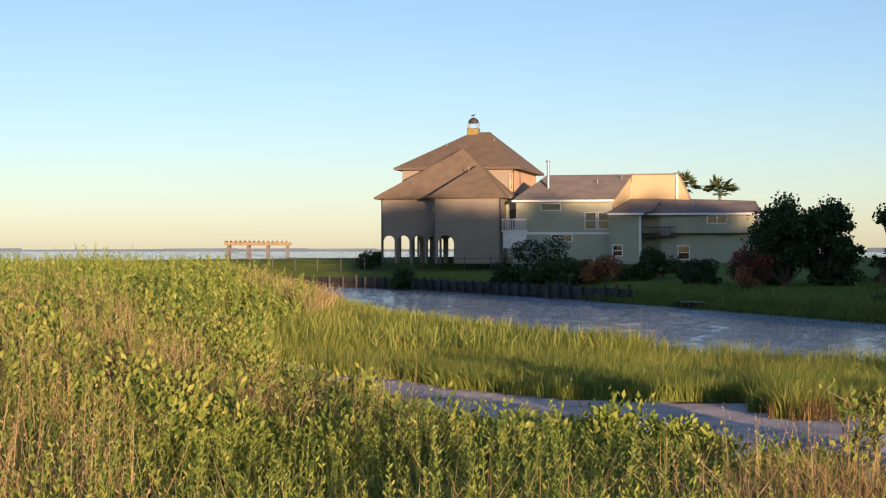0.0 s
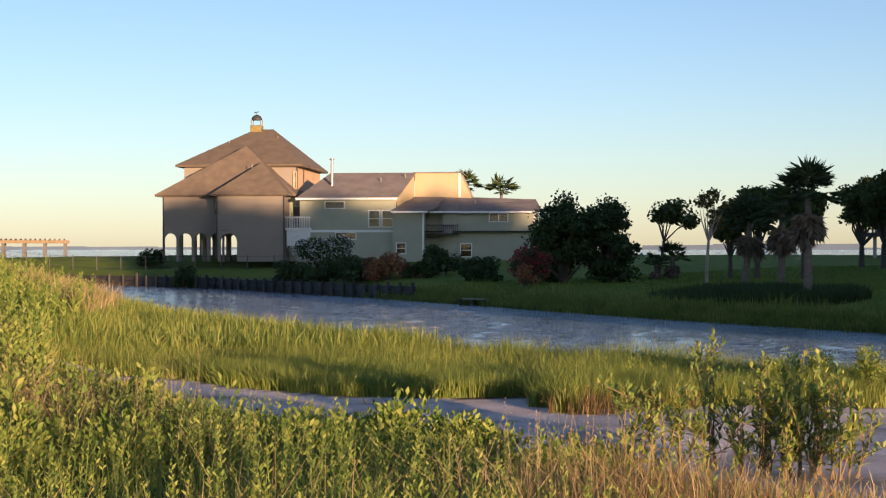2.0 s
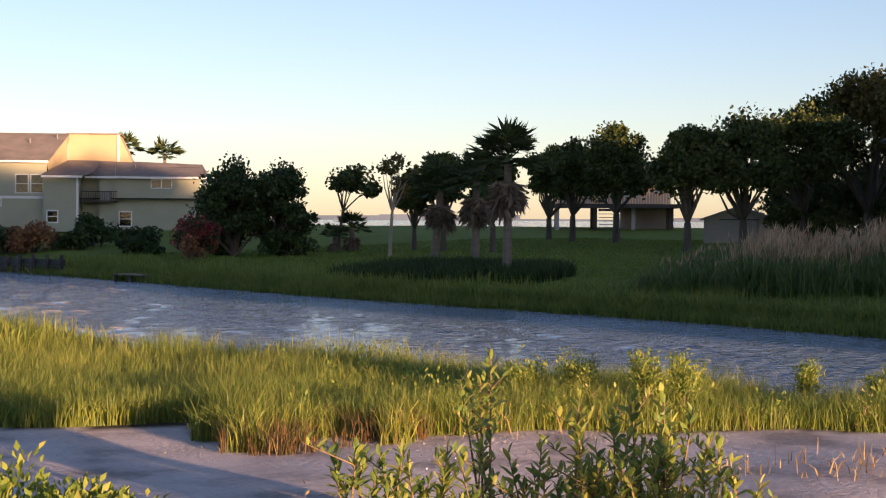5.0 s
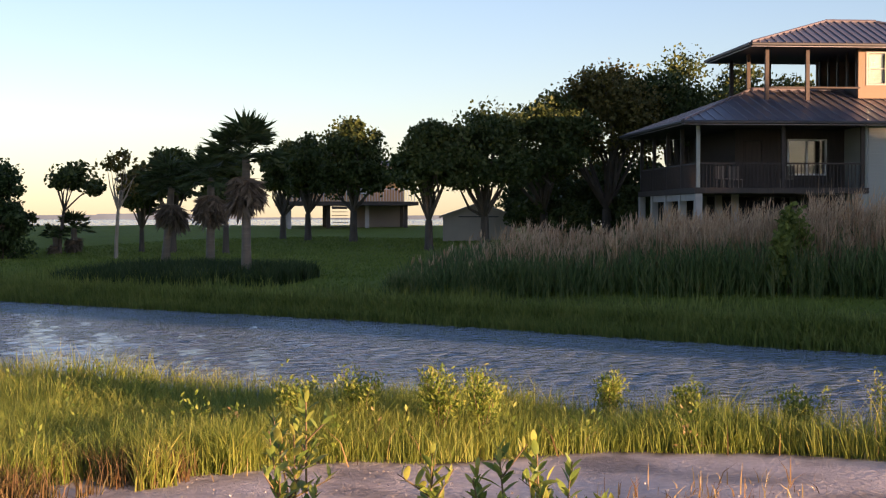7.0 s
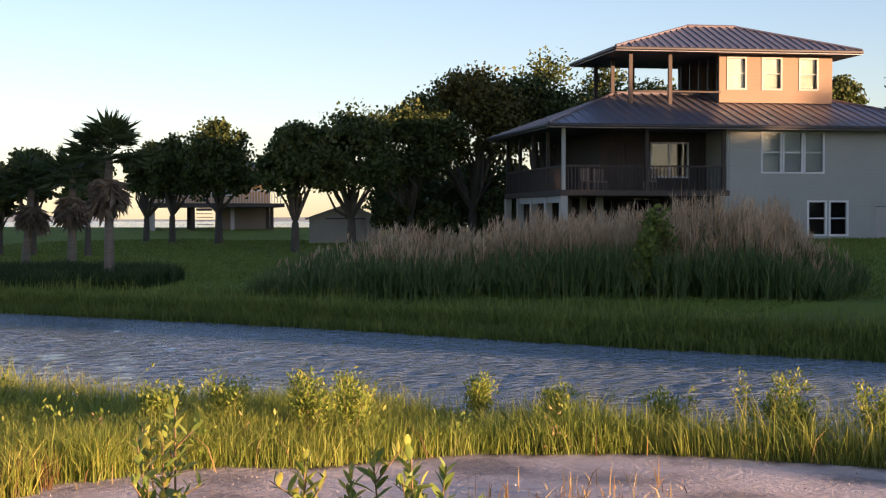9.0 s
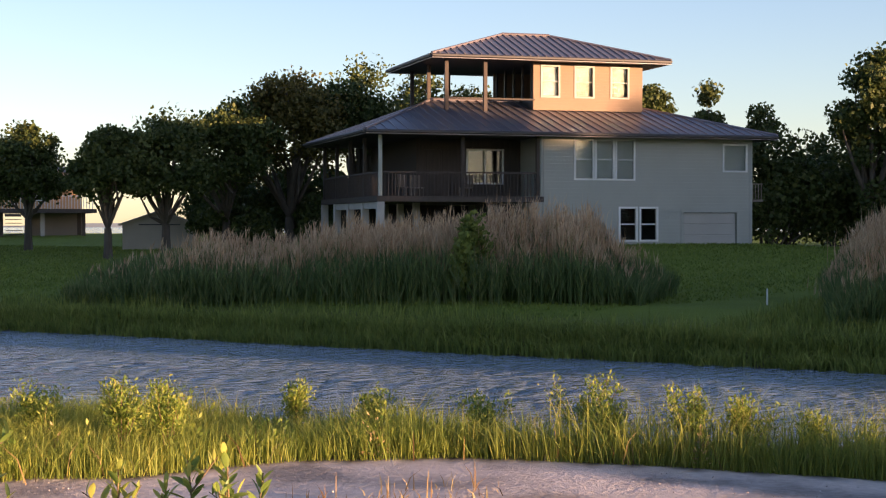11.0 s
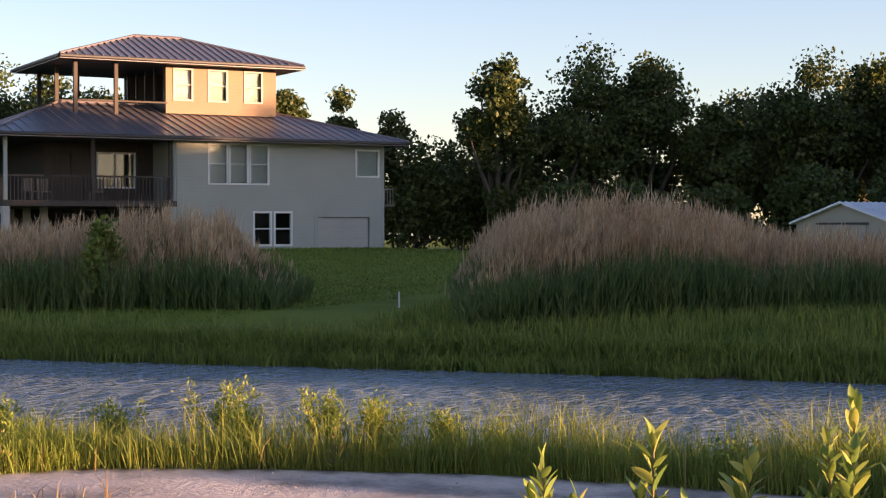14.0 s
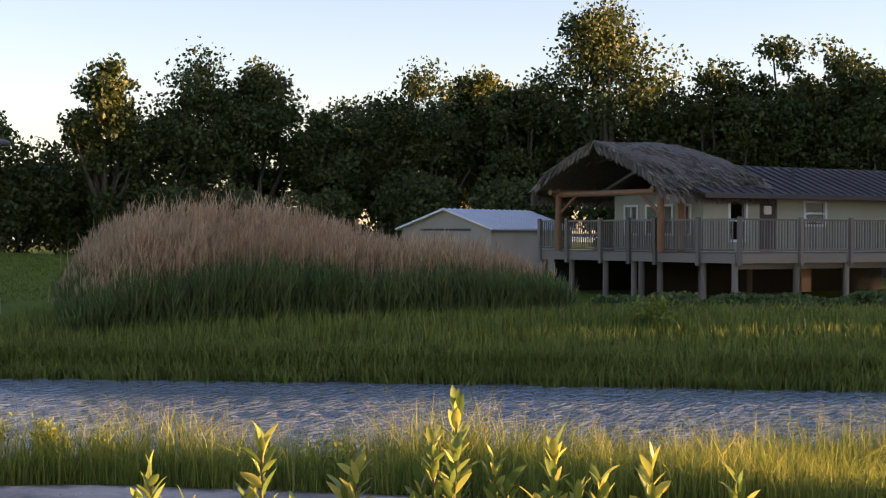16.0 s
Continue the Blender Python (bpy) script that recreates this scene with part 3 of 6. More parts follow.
w_ob = build_water()
tagged(w_ob, "wind-rippled blue water of a canal and bay", "water", kind="structure")
bm = bmesh.new()
random.seed(4)
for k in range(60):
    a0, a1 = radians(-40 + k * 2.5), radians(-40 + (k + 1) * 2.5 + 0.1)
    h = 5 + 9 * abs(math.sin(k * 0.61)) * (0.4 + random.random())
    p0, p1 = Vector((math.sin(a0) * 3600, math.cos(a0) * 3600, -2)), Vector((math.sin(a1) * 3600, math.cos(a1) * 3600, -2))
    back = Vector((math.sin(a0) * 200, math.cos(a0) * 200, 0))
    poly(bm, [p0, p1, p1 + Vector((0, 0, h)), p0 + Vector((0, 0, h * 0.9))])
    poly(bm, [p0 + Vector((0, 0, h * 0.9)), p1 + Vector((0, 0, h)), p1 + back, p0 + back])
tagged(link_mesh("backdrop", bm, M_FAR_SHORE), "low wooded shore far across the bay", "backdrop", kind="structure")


# ---- the tall hipped house on arches, with its two-storey wing ----
def hip_roof(parent, x0, x1, y0, y1, z0, ridge, material, name="roof", thick=0.14, label=""):
    """A hipped roof over a rectangle; ridge: two points."""
    a, b, c, d = (x0, y0, z0), (x1, y0, z0), (x1, y1, z0), (x0, y1, z0)
    r0, r1 = ridge
    bm = bmesh.new()
    along_x = abs(r1[0] - r0[0]) > abs(r1[1] - r0[1])
    if along_x:
        faces = [(a, b, r1, r0), (b, c, r1), (c, d, r0, r1), (d, a, r0)]
    else:
        faces = [(a, b, r0), (b, c, r1, r0), (c, d, r1), (d, a, r0, r1)]
    for f in faces:
        poly(bm, f, 0.0)
    bmesh.ops.remove_doubles(bm, verts=bm.verts, dist=0.001)
    r = part(name, bm, material, parent, label)
    fasc = 0.2
    for q in ((x0, x1, y0, y0 + 0.04), (x0, x1, y1 - 0.04, y1), (x0, x0 + 0.04, y0 + 0.04, y1 - 0.04), (x1 - 0.04, x1, y0 + 0.04, y1 - 0.04)):
        part("fascia", box(*q, z0 - fasc, z0), material, r)
    part("soffit", box(x0 + 0.05, x1 - 0.05, y0 + 0.05, y1 - 0.05, z0 - 0.16, z0 - 0.12), M_TRIM_DARK if material in (M_METAL_ROOF,) else M_STUCCO, r)
    return r


def arch_panel(x0, x1, z0, z1, y, thick, post=0.42):
    """One arched bay between two piers: the beam above with a round-headed opening."""
    bm = bmesh.new()
    w = (x1 - x0) / 2 - post / 2
    cx = (x0 + x1) / 2
    zs = z1 - 0.25 - w
    bx(bm, x0, cx - w, y, y + thick, z0, zs), bx(bm, cx + w, x1, y, y + thick, z0, zs)
    arc = [(cx - w * math.cos(math.pi * k / 10), zs + w * math.sin(math.pi * k / 10)) for k in range(11)]
    low = [(x0, zs)] + arc + [(x1, zs)]
    for (xa, za), (xb, zb_) in zip(low, low[1:]):
        for yy in (y, y + thick):
            bm.faces.new([bm.verts.new(q) for q in ((xa, yy, za), (xb, yy, zb_), (xb, yy, z1), (xa, yy, z1))])
        bm.faces.new([bm.verts.new(q) for q in ((xa, y, za), (xa, y + thick, za), (xb, y + thick, zb_), (xb, y, zb_))])
    bm.faces.new([bm.verts.new(q) for q in ((x0, y, z1), (x1, y, z1), (x1, y + thick, z1), (x0, y + thick, z1))])
    bmesh.ops.remove_doubles(bm, verts=bm.verts, dist=0.0005)
    bmesh.ops.recalc_face_normals(bm, faces=bm.faces)
    return bm


def tall_house():
    h = thing("house", "tall taupe stucco house with brown hipped roofs on arches", "house", pose(-0.32, 150, 0, 0, 0, -13))
    zb = 2.2
    # arches under the main block
    for k in range(4):
        part("arch", arch_panel(-6.4 + 1.49 * k, -6.4 + 1.49 * (k + 1), zb, 5.16, 2.5, 0.35, 0.3), M_STUCCO, h)
    for k in range(1):
        part("arch", arch_panel(-0.44 + 2.09 * k, -0.44 + 2.09 * (k + 1), zb, 5.16, 0, 0.35, 0.5), M_STUCCO, h)
    for x in (-5.6, -3.2, -0.8, 1.4):
        for y in (6.0, 11.5):
            part("pier", box(x - 0.22, x + 0.22, y, y + 0.44, zb, 5.16, 0.03), M_STUCCO, h)
    for k in range(5):
        part("arch", arch_panel(-5.88 + 1.5 * k, -5.88 + 1.5 * (k + 1), zb, 5.16, 15, 0.35, 0.3), M_STUCCO, h)
    part("wall", wall_bm(1.65, 5.83, zb, 5.2, 0, 0.25, []), M_STUCCO, h)
    part("wall", box(1.65, 1.9, 0.26, 12, zb, 5.2), M_STUCCO, h)
    part("wall", box(5.58, 5.83, 0.26, 12, zb, 8.6), M_STUCCO, h)
    part("floor_slab", box(-6.35, 5.8, 2.86, 18, 5.17, 5.4), M_STUCCO, h)
    hole = (-1.35, -0.85, 6.7, 8.05)
    part("wall", wall_bm(-6.4, -0.44, 5.16, 8.6, 2.5, 0.25, [hole]), M_STUCCO, h)
    window(h, *hole, 2.5, M_STUCCO, bars=1)
    part("wall", wall_bm(-0.44, 5.83, 5.2, 8.6, 0, 0.25, []), M_STUCCO, h)
    part("wall", box(-0.44, -0.19, 0.26, 2.5, 5.16, 8.6), M_STUCCO, h)
    part("wall", box(-6.4, -6.15, 2.76, 18, 5.16, 8.6), M_STUCCO, h)
    # sheet that closes the view with painted room darkness
    part("interior_shade_sheet", box(-5.5, 5.5, 9, 9.2, 5.4, 8.6), M_UNLIT, h)
    # upper storey
    part("wall", box(-5.1, 6.0, 5.7, 5.95, 8.6, 11.6), M_STUCCO, h)
    # these walls get the stucco with sunlight in its colour
    part("wall", box(5.75, 6.0, 5.96, 19.3, 8.2, 11.6), M_STUCCO_SUNLIT, h)
    part("wall", box(-5.1, -4.85, 5.96, 19.3, 8.6, 11.6), M_STUCCO_SUNLIT, h)
    part("wall", box(-4.85, 5.75, 19.05, 19.3, 5.4, 11.6), M_STUCCO_SUNLIT, h)
    window(h, 5.76, 5.99, 9.3, 10.9, 5.6, M_STUCCO_SUNLIT)
    # roofs
    hip_roof(h, -0.95, 6.35, -0.5, 7, 8.6, ((3.1, 3.4, 11.75), (3.1, 7.0, 11.75)), M_SHINGLE, label="brown shingled hipped roof")
    hip_roof(h, -7.0, 6.6, 2.0, 13.6, 8.62, ((0.9, 6.4, 13.5), (0.9, 9.4, 13.5)), M_SHINGLE, label="brown shingled hipped roof")
    hip_roof(h, -5.8, 6.75, 5.0, 20, 11.6, ((0.5, 12.4, 15.55), (2.4, 12.4, 15.55)), M_SHINGLE, label="brown shingled hipped roof")
    # cupola
    c = part("cupola", box(0.1, 1.25, 11.9, 13.05, 15.2, 15.95, 0.04), M_BRASS, h, "small brass-coloured cupola base")
    for sx in (0.2, 1.15):
        for sy in (12.0, 12.95):
            part("cupola_post", tube([(sx, sy, 15.9), (sx, sy, 16.5)], [0.05, 0.05], 6), M_BRASS, c)
    bm = bmesh.new()
    bmesh.ops.create_uvsphere(bm, u_segments=14, v_segments=8, radius=0.56, matrix=Matrix.Translation((0.675, 12.475, 16.5)))
    bmesh.ops.delete(bm, geom=[v for v in bm.verts if v.co.z < 16.49], context='VERTS')
    part("cupola_dome", bm, M_TRIM_DARK, c, "dark rounded dome", smooth=True)
    part("finial", tube([(0.675, 12.475, 17.0), (0.675, 12.475, 17.35)], [0.05, 0.02], 6), M_TRIM_DARK, c)
    bm = tube([(0.45, 12.475, 17.25), (0.9, 12.475, 17.38)], [0.07, 0.03], 6)
    part("weathervane", bm, M_TRIM_DARK, c)
    # downpipes, gutters, vents
    for x, y, z1 in ((-0.5, -0.06, 8.5), (5.86, -0.06, 8.5), (-6.3, 2.42, 8.5), (6.1, 5.6, 11.4)):
        part("downpipe", tube([(x, y, 2.3 if z1 < 9 else 8.7), (x, y, z1)], [0.055, 0.055], 6), M_TRIM_DARK, h)
    for a, b in (((-0.95, -0.56, 8.55), (6.35, -0.56, 8.55)), ((-7.0, 1.94, 8.56), (-0.9, 1.94, 8.56)), ((-5.8, 4.94, 11.55), (6.75, 4.94, 11.55))):
        part("gutter", tube([a, b], [0.075, 0.075], 6), M_SHINGLE, h)
    for x, y, z in ((3.2, 10.5, 14.4), (2.2, 3.0, 11.2), (-1.5, 9.6, 13.9)):
        part("vent_pipe", tube([(x, y, z - 0.6), (x, y, z + 0.35)], [0.05, 0.05], 6), M_GALV, h)
    return h


def house_wing():
    h = thing("house_wing", "two-storey cream sided wing with grey shingle roofs", "house", pose(-0.32, 150, 0, 0, 0, -13))
    zb = 2.2
    # set-back link with balcony
    part("wall", box(5.9, 7.19, 2.6, 2.85, zb, 8.3), M_CREAM, h)
    b = part("balcony_floor", box(5.9, 8.3, 0.4, 2.58, 5.2, 5.4), M_TRIM_WHITE, h)
    part("balcony_skirt", box(6.0, 8.25, 0.62, 0.68, 3.7, 5.19), M_TRIM_WHITE, h, "white boarded skirt")
    part("balcony_rail", box(5.9, 8.3, 0.42, 0.5, 6.35, 6.45), M_TRIM_WHITE, b)
    for k in range(15):
        part("baluster", box(5.95 + k * 0.16, 6.0 + k * 0.16, 0.43, 0.48, 5.41, 6.34), M_TRIM_WHITE, b)
    part("door", box(6.3, 7.0, 2.55, 2.59, 5.42, 7.4), M_TRIM_DARK, h, "dark balcony door")
    # section one
    holes = [(9.6, 11.4, 7.25, 7.85), (13.75, 14.75, 5.5, 7.0), (15.0, 16.0, 5.5, 7.0), (10.6, 12.5, 4.35, 4.95), (16.45, 17.3, 3.0, 3.95)]
    part("wall", wall_bm(7.19, 16.3, zb, 8.3, 1.0, 0.2, holes[:4]), M_CREAM, h)
    window(h, *holes[0], 1.0, M_TRIM_WHITE, bars=0)
    for q in holes[1:3]:
        window(h, *q, 1.0, M_TRIM_WHITE, bars=1, mullions=0)
    window(h, *holes[3], 1.0, M_TRIM_WHITE, bars=0)
    # dark sheet and ceiling stand in for unlit rooms
    part("interior_shade_sheet", box(7.45, 29, 5.2, 5.3, zb, 7.9), M_UNLIT, h)
    part("interior_ceiling", box(7.3, 29, 1.3, 5.2, 5.0, 5.1), M_UNLIT, h)
    part("band_board", box(7.19, 16.3, 0.96, 0.998, 5.0, 5.2), M_TRIM_WHITE, h)
    part("wall", box(7.19, 7.4, 1.21, 11, zb, 8.3), M_CREAM, h)
    bm = bmesh.new()
    poly(bm, [(6.9, 0.4, 8.2), (16.5, 0.4, 8.2), (17.6, 6.2, 10.8), (9.3, 6.2, 10.8)], 0.12)
    poly(bm, [(6.9, 0.4, 8.2), (9.3, 6.2, 10.8), (6.9, 12, 8.2)], 0.12)
    poly(bm, [(9.3, 6.2, 10.8), (17.6, 6.2, 10.8), (16.5, 12, 8.2), (6.9, 12, 8.2)], 0.12)
    part("roof", bm, M_SHINGLE_GREY, h, "weathered grey-brown shingle roof")
    part("fascia", box(6.9, 16.5, 0.34, 0.38, 8.02, 8.2), M_TRIM_WHITE, h)
    bm = bmesh.new()
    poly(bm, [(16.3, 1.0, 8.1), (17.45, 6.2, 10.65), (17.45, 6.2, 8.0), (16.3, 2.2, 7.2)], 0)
    part("gable_wall", bm, M_SIDING_SUNLIT, h, "gable wall with low sunlight put into its yellow")
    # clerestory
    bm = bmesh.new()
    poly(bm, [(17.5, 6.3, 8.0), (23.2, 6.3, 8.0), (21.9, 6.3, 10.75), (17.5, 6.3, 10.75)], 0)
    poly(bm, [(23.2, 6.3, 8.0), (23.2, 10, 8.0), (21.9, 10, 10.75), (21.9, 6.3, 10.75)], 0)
    part("clerestory_wall", bm, M_SIDING_SUNLIT, h, "clerestory wall with low sunlight put into its yellow")
    bm = bmesh.new()
    poly(bm, [(17.3, 6.1, 10.85), (22.1, 6.1, 10.85), (22.1, 11, 10.75), (17.3, 11, 10.75)], 0.1)
    part("clerestory_roof", bm, M_SHINGLE_GREY, h)
    part("corner_board", box(21.75, 21.95, 6.2, 6.29, 8.4, 10.74), M_TRIM_WHITE, h)
    # section two: projecting bay, then recessed wall
    part("wall", wall_bm(16.3, 19.0, zb, 7.0, 0.2, 0.2, [holes[4]]), M_CREAM, h)
    window(h, *holes[4], 0.2, M_TRIM_WHITE, bars=1)
    part("wall", box(18.8, 19.0, 0.41, 3.0, zb, 7.0), M_CREAM, h)
    part("wall", box(16.1, 16.3, 0.2, 1.0, zb, 7.0), M_CREAM, h)
    h2 = [(25.0, 26.7, 6.0, 6.75), (22.3, 23.3, 2.7, 3.9)]
    part("wall", wall_bm(20.6, 29.3, zb, 7.0, 2.0, 0.2, h2), M_CREAM, h)
    part("wall", box(19.0, 20.6, 3.0, 3.2, zb, 7.0), M_CREAM, h)
    part("wall", box(20.6, 20.8, 2.21, 3.0, zb, 7.0), M_CREAM, h)
    part("wall", box(29.1, 29.3, 2.21, 11, zb, 7.0), M_CREAM, h)
    window(h, *h2[0], 2.0, M_TRIM_WHITE, bars=0, mullions=1)
    window(h, *h2[1], 2.0, M_TRIM_WHITE, bars=1)
    bal = part("balcony_floor", box(19.2, 22.2, 0.9, 3.0, 4.7, 4.85), M_WOOD_DARK, h)
    part("balcony_rail", box(19.2, 22.2, 0.9, 0.96, 5.6, 5.68), M_WOOD_DARK, bal)
    for k in range(16):
        part("baluster", box(19.22 + 0.19 * k, 19.26 + 0.19 * k, 0.91, 0.95, 4.86, 5.59), M_WOOD_DARK, bal)
    part("air_conditioner", box(20.7, 21.6, 1.2, 1.9, 4.86, 5.7, 0.03), M_AC, bal, "grey metal air conditioner")
    bm = bmesh.new()
    poly(bm, [(16.0, -0.4, 6.95), (19.4, -0.4, 6.95), (20.2, 1.4, 7.35), (20.4, 6.6, 8.5), (17.3, 6.2, 8.45)], 0.1)
    poly(bm, [(19.4, 1.4, 6.97), (29.8, 1.4, 6.97), (29.2, 6.6, 8.2), (20.4, 6.6, 8.5)], 0.1)
    poly(bm, [(20.4, 6.6, 8.5), (29.2, 6.6, 8.2), (29.8, 12, 6.97), (17.3, 12, 6.97)], 0.1)
    part("roof", bm, M_SHINGLE_GREY, h, "weathered grey shingle lean-to roof")
    part("fascia", box(16.0, 19.4, -0.45, -0.41, 6.75, 6.93), M_TRIM_WHITE, h)
    part("fascia", box(19.45, 29.8, 1.35, 1.39, 6.77, 6.95), M_TRIM_WHITE, h)
    part("corner_board", box(18.85, 19.03, 0.15, 0.19, zb, 6.75), M_TRIM_WHITE, h)
    part("corner_board", box(29.15, 29.33, 1.95, 1.99, zb, 6.75), M_TRIM_WHITE, h)
    f = part("flue", tube([(9.9, 3.2, 8.8), (9.9, 3.2, 11.9)], [0.13, 0.13], 10), M_GALV, h, "tall galvanised flue pipe")
    part("flue_cap", tube([(9.9, 3.2, 11.9), (9.9, 3.2, 12.05)], [0.24, 0.2], 10), M_GALV, f)
    part("antenna_pole", tube([(22.0, 1.6, 2.3), (22.0, 1.6, 7.9)], [0.04, 0.03], 6), M_GALV, h)
    for x, y, z in ((14.5, 4.0, 9.85), (16.7, 5.0, 10.3), (23.5, 4.2, 7.7)):
        part("vent_pipe", tube([(x, y, z - 0.3), (x, y, z + 0.4)], [0.05, 0.05], 6), M_GALV, h)
    part("band_board", box(7.4, 16.0, 0.93, 0.958, 4.98, 5.02), M_TRIM_WHITE, h)


# ---- the sage house with bronze metal roofs and a screened porch ----
PI_X, PI_Y = (0.906, -0.423), (0.423, 0.906)


def seams(parent, a, b, c, d, step, material):
    """Standing seams on the roof plane a-b (eave) to d-c (ridge side): upright ribs that run up the slope."""
    a, b, c, d = (Vector(p) for p in (a, b, c, d))
    ex = (b - a)
    n = ex.cross(d - a).normalized()
    if n.z < 0:
        n = -n
    L = ex.length
    ux = ex.normalized()
    up = n.cross(ux)
    if up.z < 0:
        up = -up
    da, db, H = (d - a).dot(ux), (b - c).dot(ux), (d - a).dot(up)
    for k in range(1, int(L / step)):
        s = k * step
        t = H
        if s < da:
            t = min(t, H * s / da)
        if L - s < db:
            t = min(t, H * (L - s) / db)
        if t < 0.3:
            continue
        p, q = a + ux * s, a + ux * s + up * (t - 0.05)
        bm = bmesh.new()
        vs = []
        for o in (p, q):
            for w, hgt in ((-0.022, 0.004), (0.022, 0.004), (0.022, 0.05), (-0.022, 0.05)):
                vs.append(bm.verts.new(o + ux * w + n * hgt))
        for i in range(4):
            j = (i + 1) % 4
            bm.faces.new((vs[i], vs[j], vs[4 + j], vs[4 + i]))
        bm.faces.new(vs[:4][::-1]), bm.faces.new(vs[4:])
        part("seam", bm, material, parent)


def metal_hip(h, x0, x1, y0, y1, z0, ridge, step=0.5):
    r = hip_roof(h, x0, x1, y0, y1, z0, ridge, M_METAL_ROOF, label="bronze standing-seam metal roof")
    r0, r1 = ridge
    seams(r, (x0, y0, z0), (x1, y0, z0), r1, r0, step, M_SEAM)
    seams(r, (x0, y1, z0), (x0, y0, z0), r0, r0, step, M_SEAM)
    seams(r, (x1, y0, z0), (x1, y1, z0), r1, r1, step, M_SEAM)
    for e in ((x0, y0, z0), (x1, y0, z0)):
        q = r0 if e[0] == x0 else r1
        part("hip_cap", tube([Vector(e) + Vector((0, 0, 0.03)), Vector(q) + Vector((0, 0, 0.03))], [0.07, 0.07], 5), M_SEAM, r)
    part("ridge_cap", tube([Vector(r0) + Vector((0, 0, 0.03)), Vector(r1) + Vector((0, 0, 0.03))], [0.09, 0.09], 5), M_SEAM, r)
    part("gutter", tube([(x0, y0 - 0.07, z0 - 0.08), (x1, y0 - 0.07, z0 - 0.08)], [0.08, 0.08], 6), M_TRIM_DARK, r)
    part("gutter", tube([(x0 - 0.07, y0, z0 - 0.08), (x0 - 0.07, y1, z0 - 0.08)], [0.08, 0.08], 6), M_TRIM_DARK, r)
    return r


def sage_house():
    ang = math.degrees(math.atan2(PI_X[1], PI_X[0]))
    h = thing("house", "sage-grey sided house with bronze metal roofs and dark porches", "house", pose(48.6, 69.8, 0, 0, 0, ang))
    zb, ze, wx, L, dp = 1.6, 7.9, 7.94, 18.95, 12.2
    holes = [(9.6, 10.5, 5.75, 7.6), (10.67, 11.55, 5.75, 7.6), (11.72, 12.62, 5.75, 7.6), (17.4, 18.6, 6.2, 7.45), (11.9, 12.75, 2.8, 4.35), (12.98, 13.83, 2.8, 4.35), (15.25, 18.1, 1.95, 4.15)]
    part("wall", wall_bm(wx, L, zb, ze, 0, 0.2, holes), M_SAGE, h, "sage-grey lap siding wall")
    for q in holes[:3]:
        window(h, *q, 0, M_TRIM_WHITE, bars=1, blind=0.97)
    window(h, *holes[3], 0, M_TRIM_WHITE, bars=0, blind=0.97)
    for q in holes[4:6]:
        window(h, *q, 0, M_TRIM_WHITE, bars=1)
    g = part("garage_door", box(15.27, 18.08, 0.1, 0.16, 1.95, 4.13), M_GARAGE, h, "closed pale garage door")
    for k in range(4):
        part("door_panel", box(15.3, 18.05, 0.075, 0.099, 1.98 + 0.54 * k, 2.48 + 0.54 * k, 0.01), M_GARAGE, g)
    bm = bmesh.new()
    bx(bm, 15.1, 15.25, -0.03, 0.05, 1.9, 4.3), bx(bm, 18.1, 18.25, -0.03, 0.05, 1.9, 4.3), bx(bm, 15.25, 18.1, -0.03, 0.05, 4.15, 4.3)
    part("door_casing", bm, M_SAGE, h)
    part("wall", box(wx, wx + 0.2, 0.21, dp, zb, ze), M_SAGE, h)
    part("wall", box(L - 0.2, L, 0.21, dp, zb, ze), M_SAGE, h)
    part("wall", box(wx + 0.2, L - 0.2, dp - 0.2, dp, zb, ze), M_SAGE, h)
    # floor and sheet coloured near black for the unlit rooms
    part("interior_floor", box(wx + 0.2, L - 0.2, 0.21, dp - 0.2, 4.7, 4.9), M_UNLIT, h)
    part("interior_shade_sheet", box(wx + 0.2, L - 0.2, 4, 4.1, zb, 4.69), M_UNLIT, h)
    for x in (wx + 0.02, L - 0.14):
        part("corner_board", box(x, x + 0.12, -0.035, -0.003, zb, ze - 0.2), M_SAGE, h)
    part("downpipe", tube([(wx - 0.1, -0.1, zb), (wx - 0.1, -0.1, ze - 0.15)], [0.06, 0.06], 6), M_SAGE, h)
    # porch: deck, posts, rails, glazed back wall
    part("porch_deck", box(-0.2, wx - 0.005, -0.2, dp, 4.62, 4.88), M_WOOD_DARK, h, "dark raised porch deck")
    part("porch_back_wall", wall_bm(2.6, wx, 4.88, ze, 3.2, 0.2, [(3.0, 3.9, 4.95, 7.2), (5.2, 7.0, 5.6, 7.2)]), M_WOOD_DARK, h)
    w = window(h, 5.2, 7.0, 5.6, 7.2, 3.2, M_TRIM_WHITE, bars=0, mullions=1)
    dr = part("porch_door", box(3.01, 3.89, 3.24, 3.3, 4.96, 7.19, 0.01), M_WOOD_DARK, h, "dark panelled porch door")
    for k in range(2):
        part("door_panel", box(3.12, 3.78, 3.222, 3.238, 5.1 + 1.05 * k, 6.0 + 1.05 * k, 0.008), M_WOOD_DARK, dr)
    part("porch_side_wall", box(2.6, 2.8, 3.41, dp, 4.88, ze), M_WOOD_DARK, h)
    part("interior_shade_sheet", box(2.82, 4.9, 5.0, 5.1, 4.89, ze), M_UNLIT, h)
    # added near-black sheets stand in for the shade under the porch
    part("rear_shade_sheet", box(0.6, wx - 0.02, dp - 0.4, dp - 0.2, zb, 4.6), M_UNLIT, h)
    part("under_porch_shade", box(5.6, wx - 0.01, 3.0, 3.2, zb, 4.6), M_UNLIT, h)
